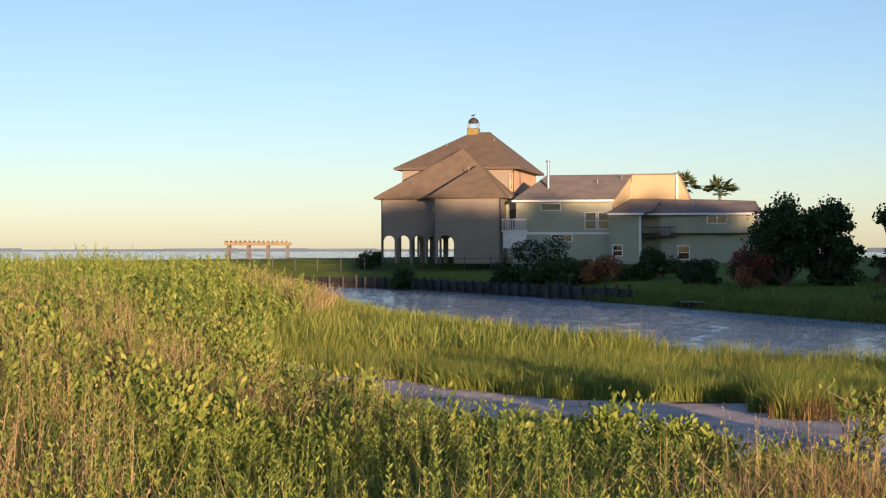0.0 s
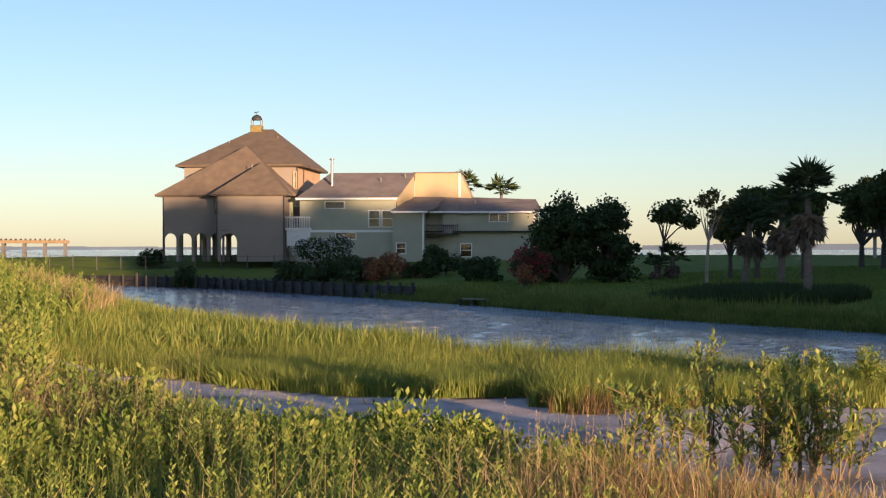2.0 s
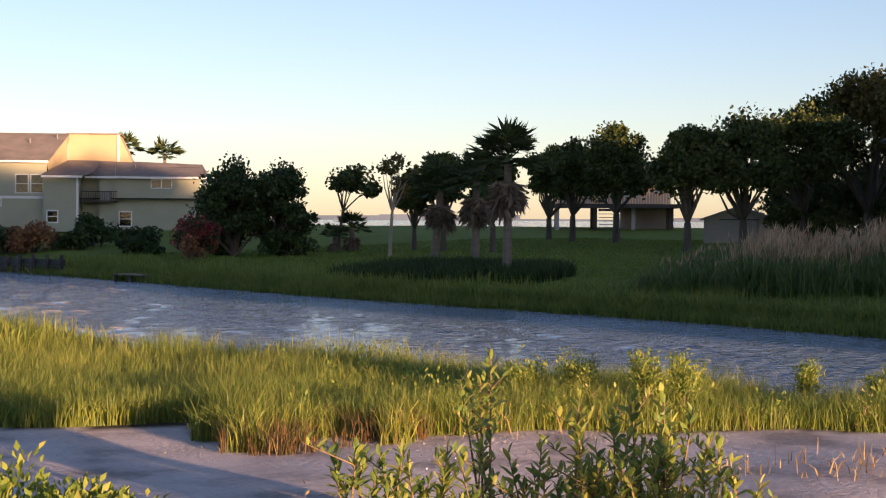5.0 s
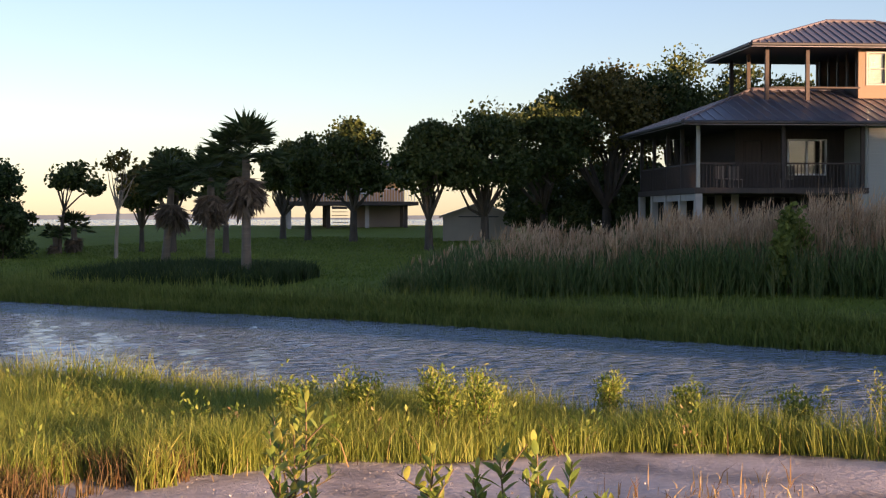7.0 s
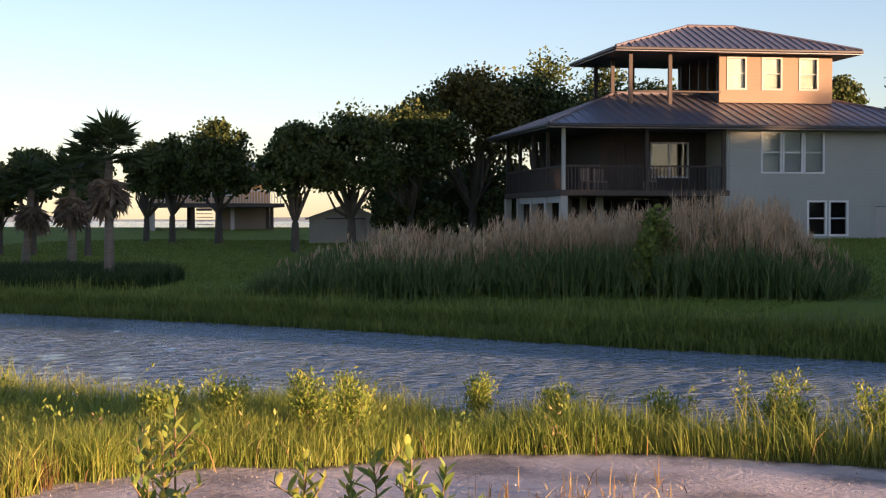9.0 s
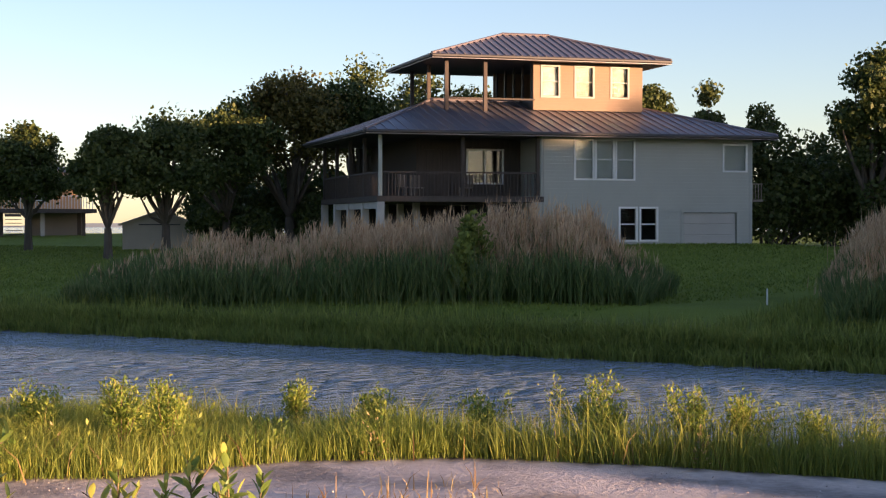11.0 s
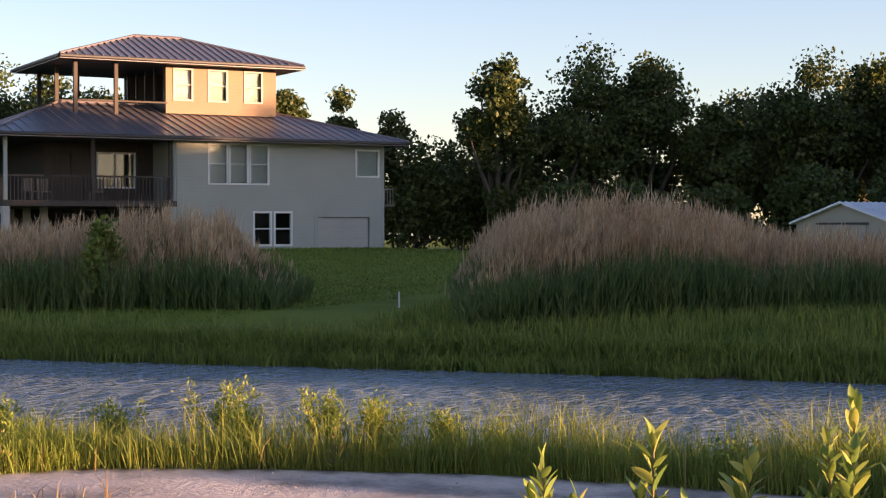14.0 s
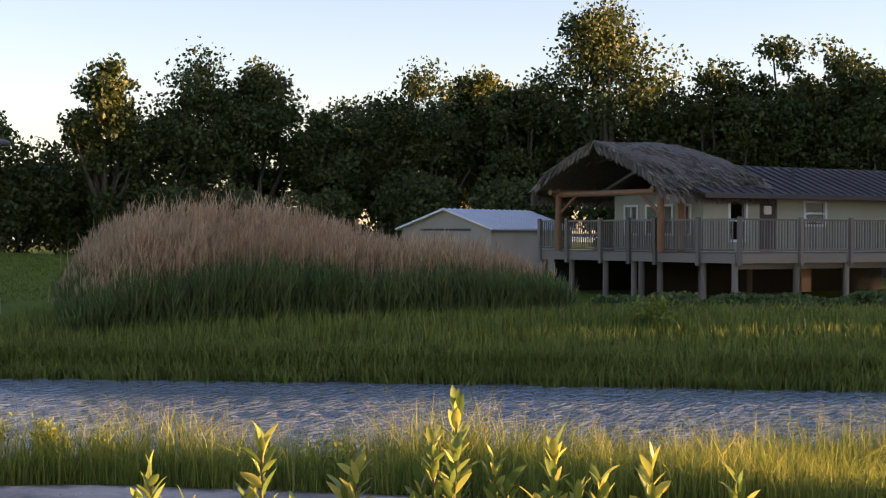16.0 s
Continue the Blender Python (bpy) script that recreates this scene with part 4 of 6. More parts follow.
    posts = [(0.0, 0.0), (wx * 0.5, 0.0), (wx - 0.25, 0.0)] + [(0.0, dp * k / 4) for k in (1, 2, 3, 4)]
    for i, (x, y) in enumerate(posts):
        if i != 1:
            part("support_post", box(x - 0.17, x + 0.17, y - 0.17, y + 0.17, 1.0, 4.61, 0.02), M_CONCRETE if i != 2 else M_SAGE, h)
        part("porch_post", box(x - 0.08, x + 0.08, y - 0.08, y + 0.08, 4.89, ze - 0.2), M_WOOD_DARK if i else M_SAGE, h)
    for k in range(1, 5):
        part("support_post", box(2.4, 2.7, dp * k / 4 - 0.15, dp * k / 4 + 0.15, 1.0, 4.61), M_CONCRETE, h)
    for k in range(3):
        bm = bmesh.new()
        y0 = dp * k / 4
        part("beam", box(-0.1, 0.1, y0 + 0.18, y0 + dp / 4 - 0.18, 4.3, 4.61), M_CONCRETE, h)
    fr = part("front_rail", box(0.1, wx - 0.3, -0.06, 0.02, 5.95, 6.03), M_WOOD_DARK, h)
    for k in range(44):
        part("baluster", box(0.2 + k * 0.17, 0.235 + k * 0.17, -0.04, 0.0, 4.89, 5.94), M_WOOD_DARK, fr)
    sr = part("side_rail", box(-0.06, 0.02, 0.1, dp, 5.95, 6.03), M_WOOD_DARK, h)
    for k in range(70):
        part("baluster", box(-0.04, 0.0, 0.2 + k * 0.17, 0.235 + k * 0.17, 4.89, 5.94), M_WOOD_DARK, sr)
    # upper room and open belvedere
    tw = [(9.35, 10.25, 10.0, 11.5), (11.15, 12.1, 10.0, 11.5), (13.1, 14.0, 10.0, 11.5)]
    part("upper_wall", wall_bm(8.9, 14.8, 9.3, 11.85, 4, 0.2, tw), M_TAN_SIDING, h, "tan lap siding of the upper room")
    for q in tw:
        window(h, *q, 4, M_GARAGE, bars=1, blind=0.97, cloth=M_SHADE)
    part("upper_wall", box(14.6, 14.8, 4.21, 10.5, 9.3, 11.85), M_TAN_SIDING, h)
    part("upper_wall", box(8.9, 14.6, 10.3, 10.5, 9.3, 11.85), M_TAN_SIDING, h)
    sw = part("upper_side_frame", box(8.9, 9.0, 4.21, 10.3, 9.3, 9.9), M_TRIM_DARK, h)
    for k in range(5):
        part("side_mullion", box(8.9, 9.0, 4.3 + 1.4 * k, 4.45 + 1.4 * k, 9.9, 11.7), M_TRIM_DARK, sw)
    for x, y in ((4.3, 3.8), (6.3, 3.8), (4.3, 7.0), (4.3, 10.2), (6.3, 10.2)):
        part("belvedere_post", box(x - 0.09, x + 0.09, y - 0.09, y + 0.09, 8.6, 11.8), M_WOOD_DARK, h)
    part("belvedere_rail", box(4.3, 8.9, 3.76, 3.84, 9.75, 9.83), M_WOOD_DARK, h)
    # lower and upper roofs
    metal_hip(h, -0.9, L + 0.9, -0.9, dp + 0.9, ze, ((4.2, 6.2, 9.85), (14.4, 6.2, 9.85)))
    metal_hip(h, 3.3, 15.9, 2.9, 11.5, 11.85, ((8.3, 7.2, 13.4), (10.9, 7.2, 13.4)), 0.42)
    # side stair landing
    st = part("side_landing", box(L, L + 1.0, 0.8, 2.2, 4.7, 4.82), M_WOOD_GREY, h)
    part("landing_rail", box(L, L + 1.0, 0.8, 0.86, 5.55, 5.62), M_WOOD_GREY, st)
    for k in range(6):
        part("baluster", box(L + 0.1 + 0.16 * k, L + 0.14 + 0.16 * k, 0.8, 0.85, 4.83, 5.54), M_WOOD_GREY, st)
    part("plinth", box(wx, L, -0.06, -0.002, 1.4, 1.95), M_CONCRETE, h)
    # seats on the porch
    return h


def porch_chair(x, y, turn):
    ang = math.atan2(PI_X[1], PI_X[0])
    wx, wy = 48.6 + PI_X[0] * x + PI_Y[0] * y, 69.8 + PI_X[1] * x + PI_Y[1] * y
    c = thing("porch_chair", "weathered grey slatted chair on the dark porch deck", "chair", pose(wx, wy, 4.885, 0, 0, math.degrees(ang) + turn), "porch chairs")
    part("seat", box(-0.28, 0.28, -0.25, 0.25, 0.40, 0.45, 0.01), M_WOOD_GREY, c)
    for k in range(4):
        part("back_slat", box(-0.27 + 0.145 * k, -0.16 + 0.145 * k, 0.24, 0.27, 0.46, 1.05), M_WOOD_GREY, c)
    for a in (-0.25, 0.21):
        for b in (-0.23, 0.19):
            part("leg", box(a, a + 0.04, b, b + 0.04, 0, 0.395), M_WOOD_GREY, c)
    return c


# ---- deck house with a thatched shelter ----
def deck_house():
    # local x runs along the deck's canal side, local y back from it
    V, U = Vector((0.81, -0.59, 0)), Vector((0.587, 0.81, 0))
    ang = math.degrees(math.atan2(V.y, V.x))
    h = thing("deck_house", "raised beige house with a grey timber deck on piles", "house", pose(53.65, 22.96, 0, 0, 0, ang))
    zf, zr, L, W = 2.9, 4.0, 14.0, 10.6
    d = part("deck", box(0, L, 0, W, zf - 0.28, zf), M_WOOD_GREY, h, "weathered grey timber deck")
    for k in range(60):
        part("deck_board", box(0.02 + k * L / 60, (k + 1) * L / 60 - 0.03, -0.02, W, zf + 0.003, zf + 0.03), M_WOOD_GREY, d)
    part("fascia", box(-0.05, L, -0.08, -0.025, zf - 0.3, zf + 0.01), M_WOOD_GREY, h)
    part("fascia", box(-0.08, -0.005, -0.02, W, zf - 0.3, zf + 0.01), M_WOOD_GREY, h)
    xs = [0, 2.75, 5.1, 7.6, 10, 12.5]
    ys = [1.7, 3.9, 5.3, 6.9, 8.9, W]
    for x in xs:
        part("support_post", tube([(x + 0.02, 0.1, 0.3), (x + 0.02, 0.1, zf - 0.29)], [0.115, 0.105], 9), M_WOOD_GREY, h)
        part("rail_post", box(x - 0.07, x + 0.07, -0.2, -0.085, zf - 0.4, zr + 0.12), M_WOOD_GREY, h)
        part("support_post", tube([(x + 0.02, 4.8, 0.3), (x + 0.02, 4.8, zf - 0.29)], [0.115, 0.105], 9), M_WOOD_GREY, h)
    for y in ys:
        part("support_post", tube([(0.1, y, 0.3), (0.1, y, zf - 0.29)], [0.115, 0.105], 9), M_WOOD_GREY, h)
        part("rail_post", box(-0.2, -0.085, y - 0.07, y + 0.07, zf - 0.4, zr + 0.12), M_WOOD_GREY, h)
    part("cross_beam", box(0.3, L, 0.3, 0.5, zf - 0.5, zf - 0.285), M_WOOD_GREY, h)
    fr = part("front_rail", box(-0.1, L, -0.12, -0.02, zr, zr + 0.06), M_WOOD_GREY, h)
    part("bottom_rail", box(0.05, L, -0.1, -0.04, zf + 0.1, zf + 0.16), M_WOOD_GREY, fr)
    for k in range(int(L / 0.13)):
        part("baluster", box(0.1 + 0.13 * k, 0.14 + 0.13 * k, -0.09, -0.05, zf + 0.17, zr - 0.005), M_WOOD_GREY, fr)
    sr = part("side_rail", box(-0.12, -0.02, 0.0, W, zr, zr + 0.06), M_WOOD_GREY, h)
    part("bottom_rail", box(-0.1, -0.04, 0.05, W, zf + 0.1, zf + 0.16), M_WOOD_GREY, sr)
    for k in range(int(W / 0.13)):
        part("baluster", box(-0.09, -0.05, 0.1 + 0.13 * k, 0.14 + 0.13 * k, zf + 0.17, zr - 0.005), M_WOOD_GREY, sr)
    # house body
    holes = [(2.1, 2.85, 3.35, 4.7), (3.5, 4.35, 2.95, 4.75), (5.7, 6.7, 3.9, 4.7)]
    part("wall", wall_bm(0.9, L + 2, zf, 5.0, 2.6, 0.2, holes), M_CREAM, h, "beige sided wall")
    window(h, *holes[0], 2.6, M_TRIM_WHITE, bars=1)
    window(h, *holes[2], 2.6, M_TRIM_WHITE, bars=1, blind=0.9)
    dr = part("door", box(3.52, 4.33, 2.66, 2.72, 2.95, 4.74, 0.01), M_WOOD_DARK, h, "dark brown door with an arched light")
    part("door_light", box(3.75, 4.1, 2.63, 2.659, 4.25, 4.55, 0.03), M_BLIND, dr)
    lh = [(4.4, 5.6, 3.5, 4.6)]
    # wall under the shelter, facing the deck's end
    part("wall", box(0.9, 1.1, 2.81, 7.4, zf, 5.0), M_CREAM, h)
    for y0, y1 in ((3.2, 3.8), (4.1, 5.6), (6.0, 6.8)):
        bm = bmesh.new()
        for a, b, c, e in ((y0, y0 + 0.08, 3.5, 4.6), (y1 - 0.08, y1, 3.5, 4.6), (y0 + 0.08, y1 - 0.08, 3.5, 3.58), (y0 + 0.08, y1 - 0.08, 4.52, 4.6), ((y0 + y1) / 2 - 0.03, (y0 + y1) / 2 + 0.03, 3.58, 4.52)):
            bx(bm, 0.84, 0.895, a, b, c, e)
        w = part("window", bm, M_TRIM_WHITE, h)
        part("pane", box(0.875, 0.89, y0 + 0.08, y1 - 0.08, 3.58, 4.52), M_GLASS, w)
    part("wall", box(1.1, L + 2, 7.2, 7.4, zf, 5.0), M_CREAM, h)
    # black backing gives the windows their unlit room
    part("interior_shade_sheet", box(1.3, L + 1.8, 4.4, 4.5, zf, 5.0), M_UNLIT, h)
    bm = bmesh.new()
    poly(bm, [(0.4, 2.0, 4.95), (L + 3, 2.0, 4.95), (L + 3, 5.0, 6.05), (0.4, 5.0, 6.05)], 0.1)
    poly(bm, [(0.4, 5.0, 6.05), (L + 3, 5.0, 6.05), (L + 3, 8.0, 4.95), (0.4, 8.0, 4.95)], 0.1)
    r = part("roof", bm, M_DECK_ROOF, h, "dark brown ribbed metal roof")
    seams(r, (0.4, 2.0, 4.95), (L + 3, 2.0, 4.95), (L + 3, 5.0, 6.05), (0.4, 5.0, 6.05), 0.45, M_DECK_ROOF)
    part("fascia", box(0.4, L + 3, 1.94, 1.99, 4.78, 4.95), M_TRIM_DARK, r)
    part("vent_pipe", tube([(6.5, 4.0, 5.5), (6.5, 4.0, 6.0)], [0.06, 0.06], 7), M_TRIM_DARK, r)
    # near-black solid sheets that stand in for the shade below the deck
    part("under_deck_shade", box(0.3, L, W - 0.4, W - 0.3, 0.6, zf - 0.3), M_UNLIT, h)
    part("under_deck_shade", box(1.5, L, 6.5, 6.6, 0.6, zf - 0.3), M_UNLIT, h)
    return h


def thatch_shelter():
    V = Vector((0.81, -0.59, 0))
    ang = math.degrees(math.atan2(V.y, V.x))
    s = thing("thatched_shelter", "grey palm-thatched shelter on cedar posts", "shelter", pose(53.65, 22.96, 0, 0, 0, ang))
    for x, y in ((-0.3, 3.4), (-0.3, 9.2), (2.7, 3.4), (2.7, 9.2), (0.6, 3.4)):
        part("post", tube([(x, y, 2.94), (x, y, 5.2)], [0.13, 0.12], 9), M_WOOD_WARM, s)
    for y in (3.4, 9.2):
        part("beam", tube([(-0.7, y, 5.08), (3.1, y, 5.08)], [0.11, 0.11], 8), M_WOOD_WARM, s)
    part("beam", tube([(-0.3, 3.2, 5.0), (-0.3, 9.4, 5.0)], [0.11, 0.11], 8), M_WOOD_WARM, s)
    part("brace", tube([(-0.3, 3.5, 4.3), (-0.3, 4.5, 4.95)], [0.06, 0.06], 7), M_WOOD_WARM, s)
    part("brace", tube([(-0.3, 9.1, 4.3), (-0.3, 8.1, 4.95)], [0.06, 0.06], 7), M_WOOD_WARM, s)
    # sagging cover: open gable at -x, hipped at the far end
    x0, x1, y0, y1, ze, zr = -0.95, 4.2, 2.75, 9.85, 4.95, 6.7

    def top(x, y):
        ey = 1 - abs(2 * (y - y0) / (y1 - y0) - 1)
        ex = np.clip((x1 - x) / 1.25, 0, 1)
        return ze + (zr - ze) * np.minimum(np.clip(ey, 0, 1) ** 0.62, ex ** 0.6)
    nu, nv = 26, 36
    bm = bmesh.new()
    grid = []
    for j in range(nv + 1):
        row = []
        for i in range(nu + 1):
            x, y = x0 + (x1 - x0) * i / nu, y0 + (y1 - y0) * j / nv
            row.append(bm.verts.new((x, y, float(top(x, y)) + 0.04 * math.sin(2.1 * x + 1.7 * y) + 0.02 * random.uniform(-1, 1))))
        grid.append(row)
    for j in range(nv):
        for i in range(nu):
            bm.faces.new((grid[j][i], grid[j][i + 1], grid[j + 1][i + 1], grid[j + 1][i]))
    ext = bmesh.ops.extrude_face_region(bm, geom=bm.faces[:])
    for v in ext["geom"]:
        if isinstance(v, bmesh.types.BMVert):
            v.co.z += 0.14
    part("thatch_cover", bm, M_THATCH_BASE, s, smooth=True)
    rng = np.random.default_rng(3)
    n = 11000
    x, y = rng.uniform(x0, x1, n), rng.uniform(y0, y1, n)
    edge = rng.uniform(0, 1, n) < 0.35
    side = rng.integers(0, 4, n)
    x = np.where(edge & (side == 0), x0, np.where(edge & (side == 1), x1, x))
    y = np.where(edge & (side == 2), y0, np.where(edge & (side == 3), y1, y))
    z = top(x, y) + 0.15
    sy = np.sign(y - (y0 + y1) / 2)
    hip = (x1 - x) / 1.25 < 1 - np.abs(2 * (y - y0) / (y1 - y0) - 1)
    down = np.stack([np.where(hip, 0.9, rng.normal(0, 0.12, n)), np.where(hip, rng.normal(0, 0.12, n), 0.9 * sy), -0.5 + rng.normal(0, 0.1, n)], 1)
    down[edge, 2] = -1.7
    v, t = leaf_arrays(np.stack([x, y, z], 1), down, rng.uniform(0.3, 0.65, n), rng.uniform(0.05, 0.11, n), rng)
    ob = mesh_arrays("thatch", v, t, M_THATCH)
    ob.parent = s
    tagged(ob, "shaggy layered grey palm thatch", kind="stuff")


def metal_shed(name, label, m, L, W, zw, zr, roof_mat, wall_mat):
    """A gabled shed: gable faces -y."""
    h = thing(name, label, "shed", m)
    bm = bmesh.new()
    poly(bm, [(0, 0, 0), (W, 0, 0), (W, 0, zw), (W / 2, 0, zr), (0, 0, zw)])
    poly(bm, [(0, L, 0), (0, L, zw), (W / 2, L, zr), (W, L, zw), (W, L, 0)])
    poly(bm, [(0, 0, 0), (0, 0, zw), (0, L, zw), (0, L, 0)]), poly(bm, [(W, 0, 0), (W, L, 0), (W, L, zw), (W, 0, zw)])
    bmesh.ops.remove_doubles(bm, verts=bm.verts, dist=0.001)
    part("wall", bm, wall_mat, h)
    for a, b in ((-0.25, W / 2), (W + 0.25, W / 2)):
        k = (zr - zw) / (W / 2)
        bm = bmesh.new()
        poly(bm, [(a, -0.25, zw - 0.25 * k), (a, L + 0.25, zw - 0.25 * k), (b, L + 0.25, zr), (b, -0.25, zr)], 0.06)
        r = part("roof_slope", bm, roof_mat, h)
        n = int(L / 0.4)
        for i in range(n):
            y = -0.2 + i * (L + 0.4) / n
            part("roof_rib", tube([(a, y, zw - 0.25 * k + 0.01), (b, y, zr + 0.01)], [0.03, 0.03], 4), roof_mat, r)
    part("door", box(W * 0.25, W * 0.75, -0.05, -0.003, 0, zw * 0.92), wall_mat, h)
    part("trim", box(W * 0.22, W * 0.78, -0.07, -0.052, zw * 0.93, zw * 0.97), M_TRIM_DARK, h)
    return h


def stilt_house():
    """The apricot house among the oaks, on piles."""
    h = thing("stilt_house", "apricot house on tall piles behind oak trees", "house", pose(54.6, 128.1, 1.9, 0, 0, -23))
    for i in range(4):
        for j in range(3):
            part("support_post", box(-0.15 + 3.1 * i, 0.15 + 3.1 * i, 3.5 * j, 0.3 + 3.5 * j, -0.4, 2.6), M_WOOD_DARK if i % 2 else M_CONCRETE, h)
    part("floor", box(-1, 10.2, -1.2, 8.5, 2.6, 2.9), M_WOOD_DARK, h)
    hs = [(1.5, 3.0, 3.6, 5.0), (5, 6.5, 3.6, 5.0)]
    part("wall", wall_bm(0, 9.3, 2.9, 5.3, 1.2, 0.2, hs), M_ORANGE, h)
    for q in hs:
        window(h, *q, 1.2, M_TRIM_WHITE)
    part("wall", box(0, 0.2, 1.41, 8, 2.9, 5.3), M_ORANGE, h)
    part("wall", box(9.1, 9.3, 1.41, 8, 2.9, 5.3), M_ORANGE, h)
    part("wall", box(0.2, 9.1, 7.8, 8, 2.9, 5.3), M_ORANGE, h)
    hip_roof(h, -1.2, 10.4, -1.4, 9, 5.3, ((3.5, 3.8, 7.0), (6, 3.8, 7.0)), M_SHINGLE_GREY)
    rl = part("rail", box(-1, 10.2, -1.2, -1.1, 3.85, 3.95), M_TRIM_WHITE, h)
    for k in range(49):
        part("baluster", box(-0.95 + 0.225 * k, -0.9 + 0.225 * k, -1.18, -1.13, 2.91, 3.84), M_TRIM_WHITE, rl)
    part("store_wall", box(5.5, 9, 2, 7, -0.4, 2.59), M_STUCCO, h)
    st = part("stair", box(3.3, 4.5, -1.6, -1.25, 2.3, 2.5), M_WOOD_DARK, h)
    for k in range(8):
        part("tread", box(3.3, 4.5, -1.9 - 0.27 * k, -1.62 - 0.27 * k, 2.05 - 0.28 * k, 2.1 - 0.28 * k), M_WOOD_DARK, st)


def pergola():
    p = thing("pergola", "open timber pergola on dark posts by the bay", "pergola", pose(-23.2, 170, 0, 0, 0, 4))
    for i in range(4):
        for j in range(2):
            part("post", box(2.1 * i, 2.1 * i + 0.3, 2.6 * j, 2.6 * j + 0.3, 1.2, 4.05), M_TRIM_DARK, p)
    for j in range(2):
        part("beam", box(-0.3, 6.85, 2.6 * j - 0.05, 2.6 * j + 0.03, 4.0, 4.32), M_WOOD_TAN, p)
    for k in range(14):
        part("rafter", box(-0.2 + 0.5 * k, -0.12 + 0.5 * k, -0.5, 3.3, 4.33, 4.5), M_WOOD_TAN, p)


tall_house()
house_wing()
sage_house()
for cx, cy, ct in ((1.6, 1.6, 30), (2.4, 2.3, 10), (4.6, 1.5, -40)):
    porch_chair(cx, cy, ct)
deck_house()
thatch_shelter()
metal_shed("metal_shed", "beige shed with a white metal roof", pose(68.9, 41.1, 1.55, 0, 0, -105), 6.6, 4.9, 2.3, 3.12, M_METAL_SHED, M_SHED_WALL)
metal_shed("garden_shed", "cream gabled shed under oak trees", pose(50.0, 95.6, 2.0, 0, 0, -31), 5, 4.3, 1.65, 2.4, M_SHED_WALL, M_SHED_WALL)
stilt_house()
pergola()


# ---- bulkhead along the far bank ----
def bulkhead():
    b = thing("bulkhead", "dark wet timber bulkhead along the canal bank", "bulkhead", kind="structure")
    pts = [(12.5, 105), (4.5, 124), (-1.5, 138), (-8, 148), (-20, 158)]
    for (xa, ya), (xb, yb) in zip(pts, pts[1:]):
        a, c = Vector((xa, ya, 0)), Vector((xb, yb, 0))
        d = (c - a)
        L, u = d.length, d.normalized()
        nrm = Vector((-u.y, u.x, 0))
        for r in range(3):
            bm = bmesh.new()
            z0 = -0.3 + 0.42 * r
            q = [a + nrm * 0.1 * 0, c, c - nrm * 0.12, a - nrm * 0.12]
            lo = [bm.verts.new(p + Vector((0, 0, z0))) for p in q]
            hi = [bm.verts.new(p + Vector((0, 0, z0 + 0.38))) for p in q]
            bm.faces.new(lo[::-1]), bm.faces.new(hi)
            for i in range(4):
                bm.faces.new((lo[i], lo[(i + 1) % 4], hi[(i + 1) % 4], hi[i]))
            part("plank", bm, M_BULKHEAD, b)
        n = int(L / 1.6)
        for k in range(n + 1):
            p = a + u * (k * L / n) + nrm * 0.14
            part("support_post", tube([p + Vector((0, 0, -0.6)), p + Vector((0, 0, 1.1 + random.uniform(-0.1, 0.12)))], [0.13, 0.12], 7), M_BULKHEAD, b)


bulkhead()
for k, (x, y, L, tw) in enumerate(((0.6, 138.5, 9, -66), (15.5, 95.5, 2.6, -60))):
    d = thing("boat_dock", "low weathered landing stage at the water's edge", "dock", pose(x, y, 0.75 if k == 0 else 0.35, 0, 0, tw), "landing stages")
    for i in range(int(L / 0.2)):
        part("plank", box(-L / 2 + 0.2 * i, -L / 2 + 0.2 * i + 0.18, -0.8, 0.8, 0.0, 0.06), M_WOOD_GREY, d)
    for sx in (-L / 2 + 0.1, 0, L / 2 - 0.1):
        for sy in (-0.7, 0.7):
            part("support_post", tube([(sx, sy, -1.2), (sx, sy, -0.005)], [0.1, 0.1], 7), M_BULKHEAD, d)


# ---- grasses ----
def scatter(n, x0, x1, y0, y1, keep, rng):
    x, y = rng.uniform(x0, x1, n), rng.uniform(y0, y1, n)
    k = keep(x, y)
    return x[k], y[k]


def edge_low(x, y):
    """Plants grow lower towards the sand's front edge."""
    d = np.interp(x, FRONT_X, FRONT_Y) - y
    return np.where(mound(x, y) > 0.25, 1.0, np.clip(d / 7.0, 0.5, 1.0))


def grass(name, label, x, y, hmean, hvar, width, material, rng, lean=0.22, sink=0.03, patch=0.0, low=False, shore=False):
    h = hmean * (1 + patch * wobble(x, y, 0.8, 3.0)) * np.clip(rng.normal(1, hvar, len(x)), 0.45, 1.6)
    h = h * edge_low(x, y) if low else h
    h = h * np.clip(1.05 - 0.15 * near_in(x, y), 0.62, 1.0) * (1 + 0.28 * smooth01((31 - y) / 6)) if shore else h
    base = np.stack([x, y, ground_z(x, y) - sink], 1)
    v, t = blade_arrays(base, h, width * rng.uniform(0.7, 1.3, len(x)), lean, 0.3, rng)
    ob = mesh_arrays(name, v, t, material)
    return tagged(ob, label, "grass", kind="stuff")


def back_y(x):
    return np.interp(x, BACK_X, BACK_Y)


def front_y(x):
    return np.interp(x, FRONT_X, FRONT_Y)


def in_band(x, y):
    return (near_in(x, y) > -0.1) & (y > back_y(x) + 0.35 * wobble(x, y, 1.3)) & (mound(x, y) < 0.3 + 0.12 * wobble(x, y, 0.7))


def in_young(x, y):
    """Low fresh green patch on the flat."""
    return (x > -1) & (x < 7) & (y < 41.0 + 0.5 * wobble(x, y, 1.0))


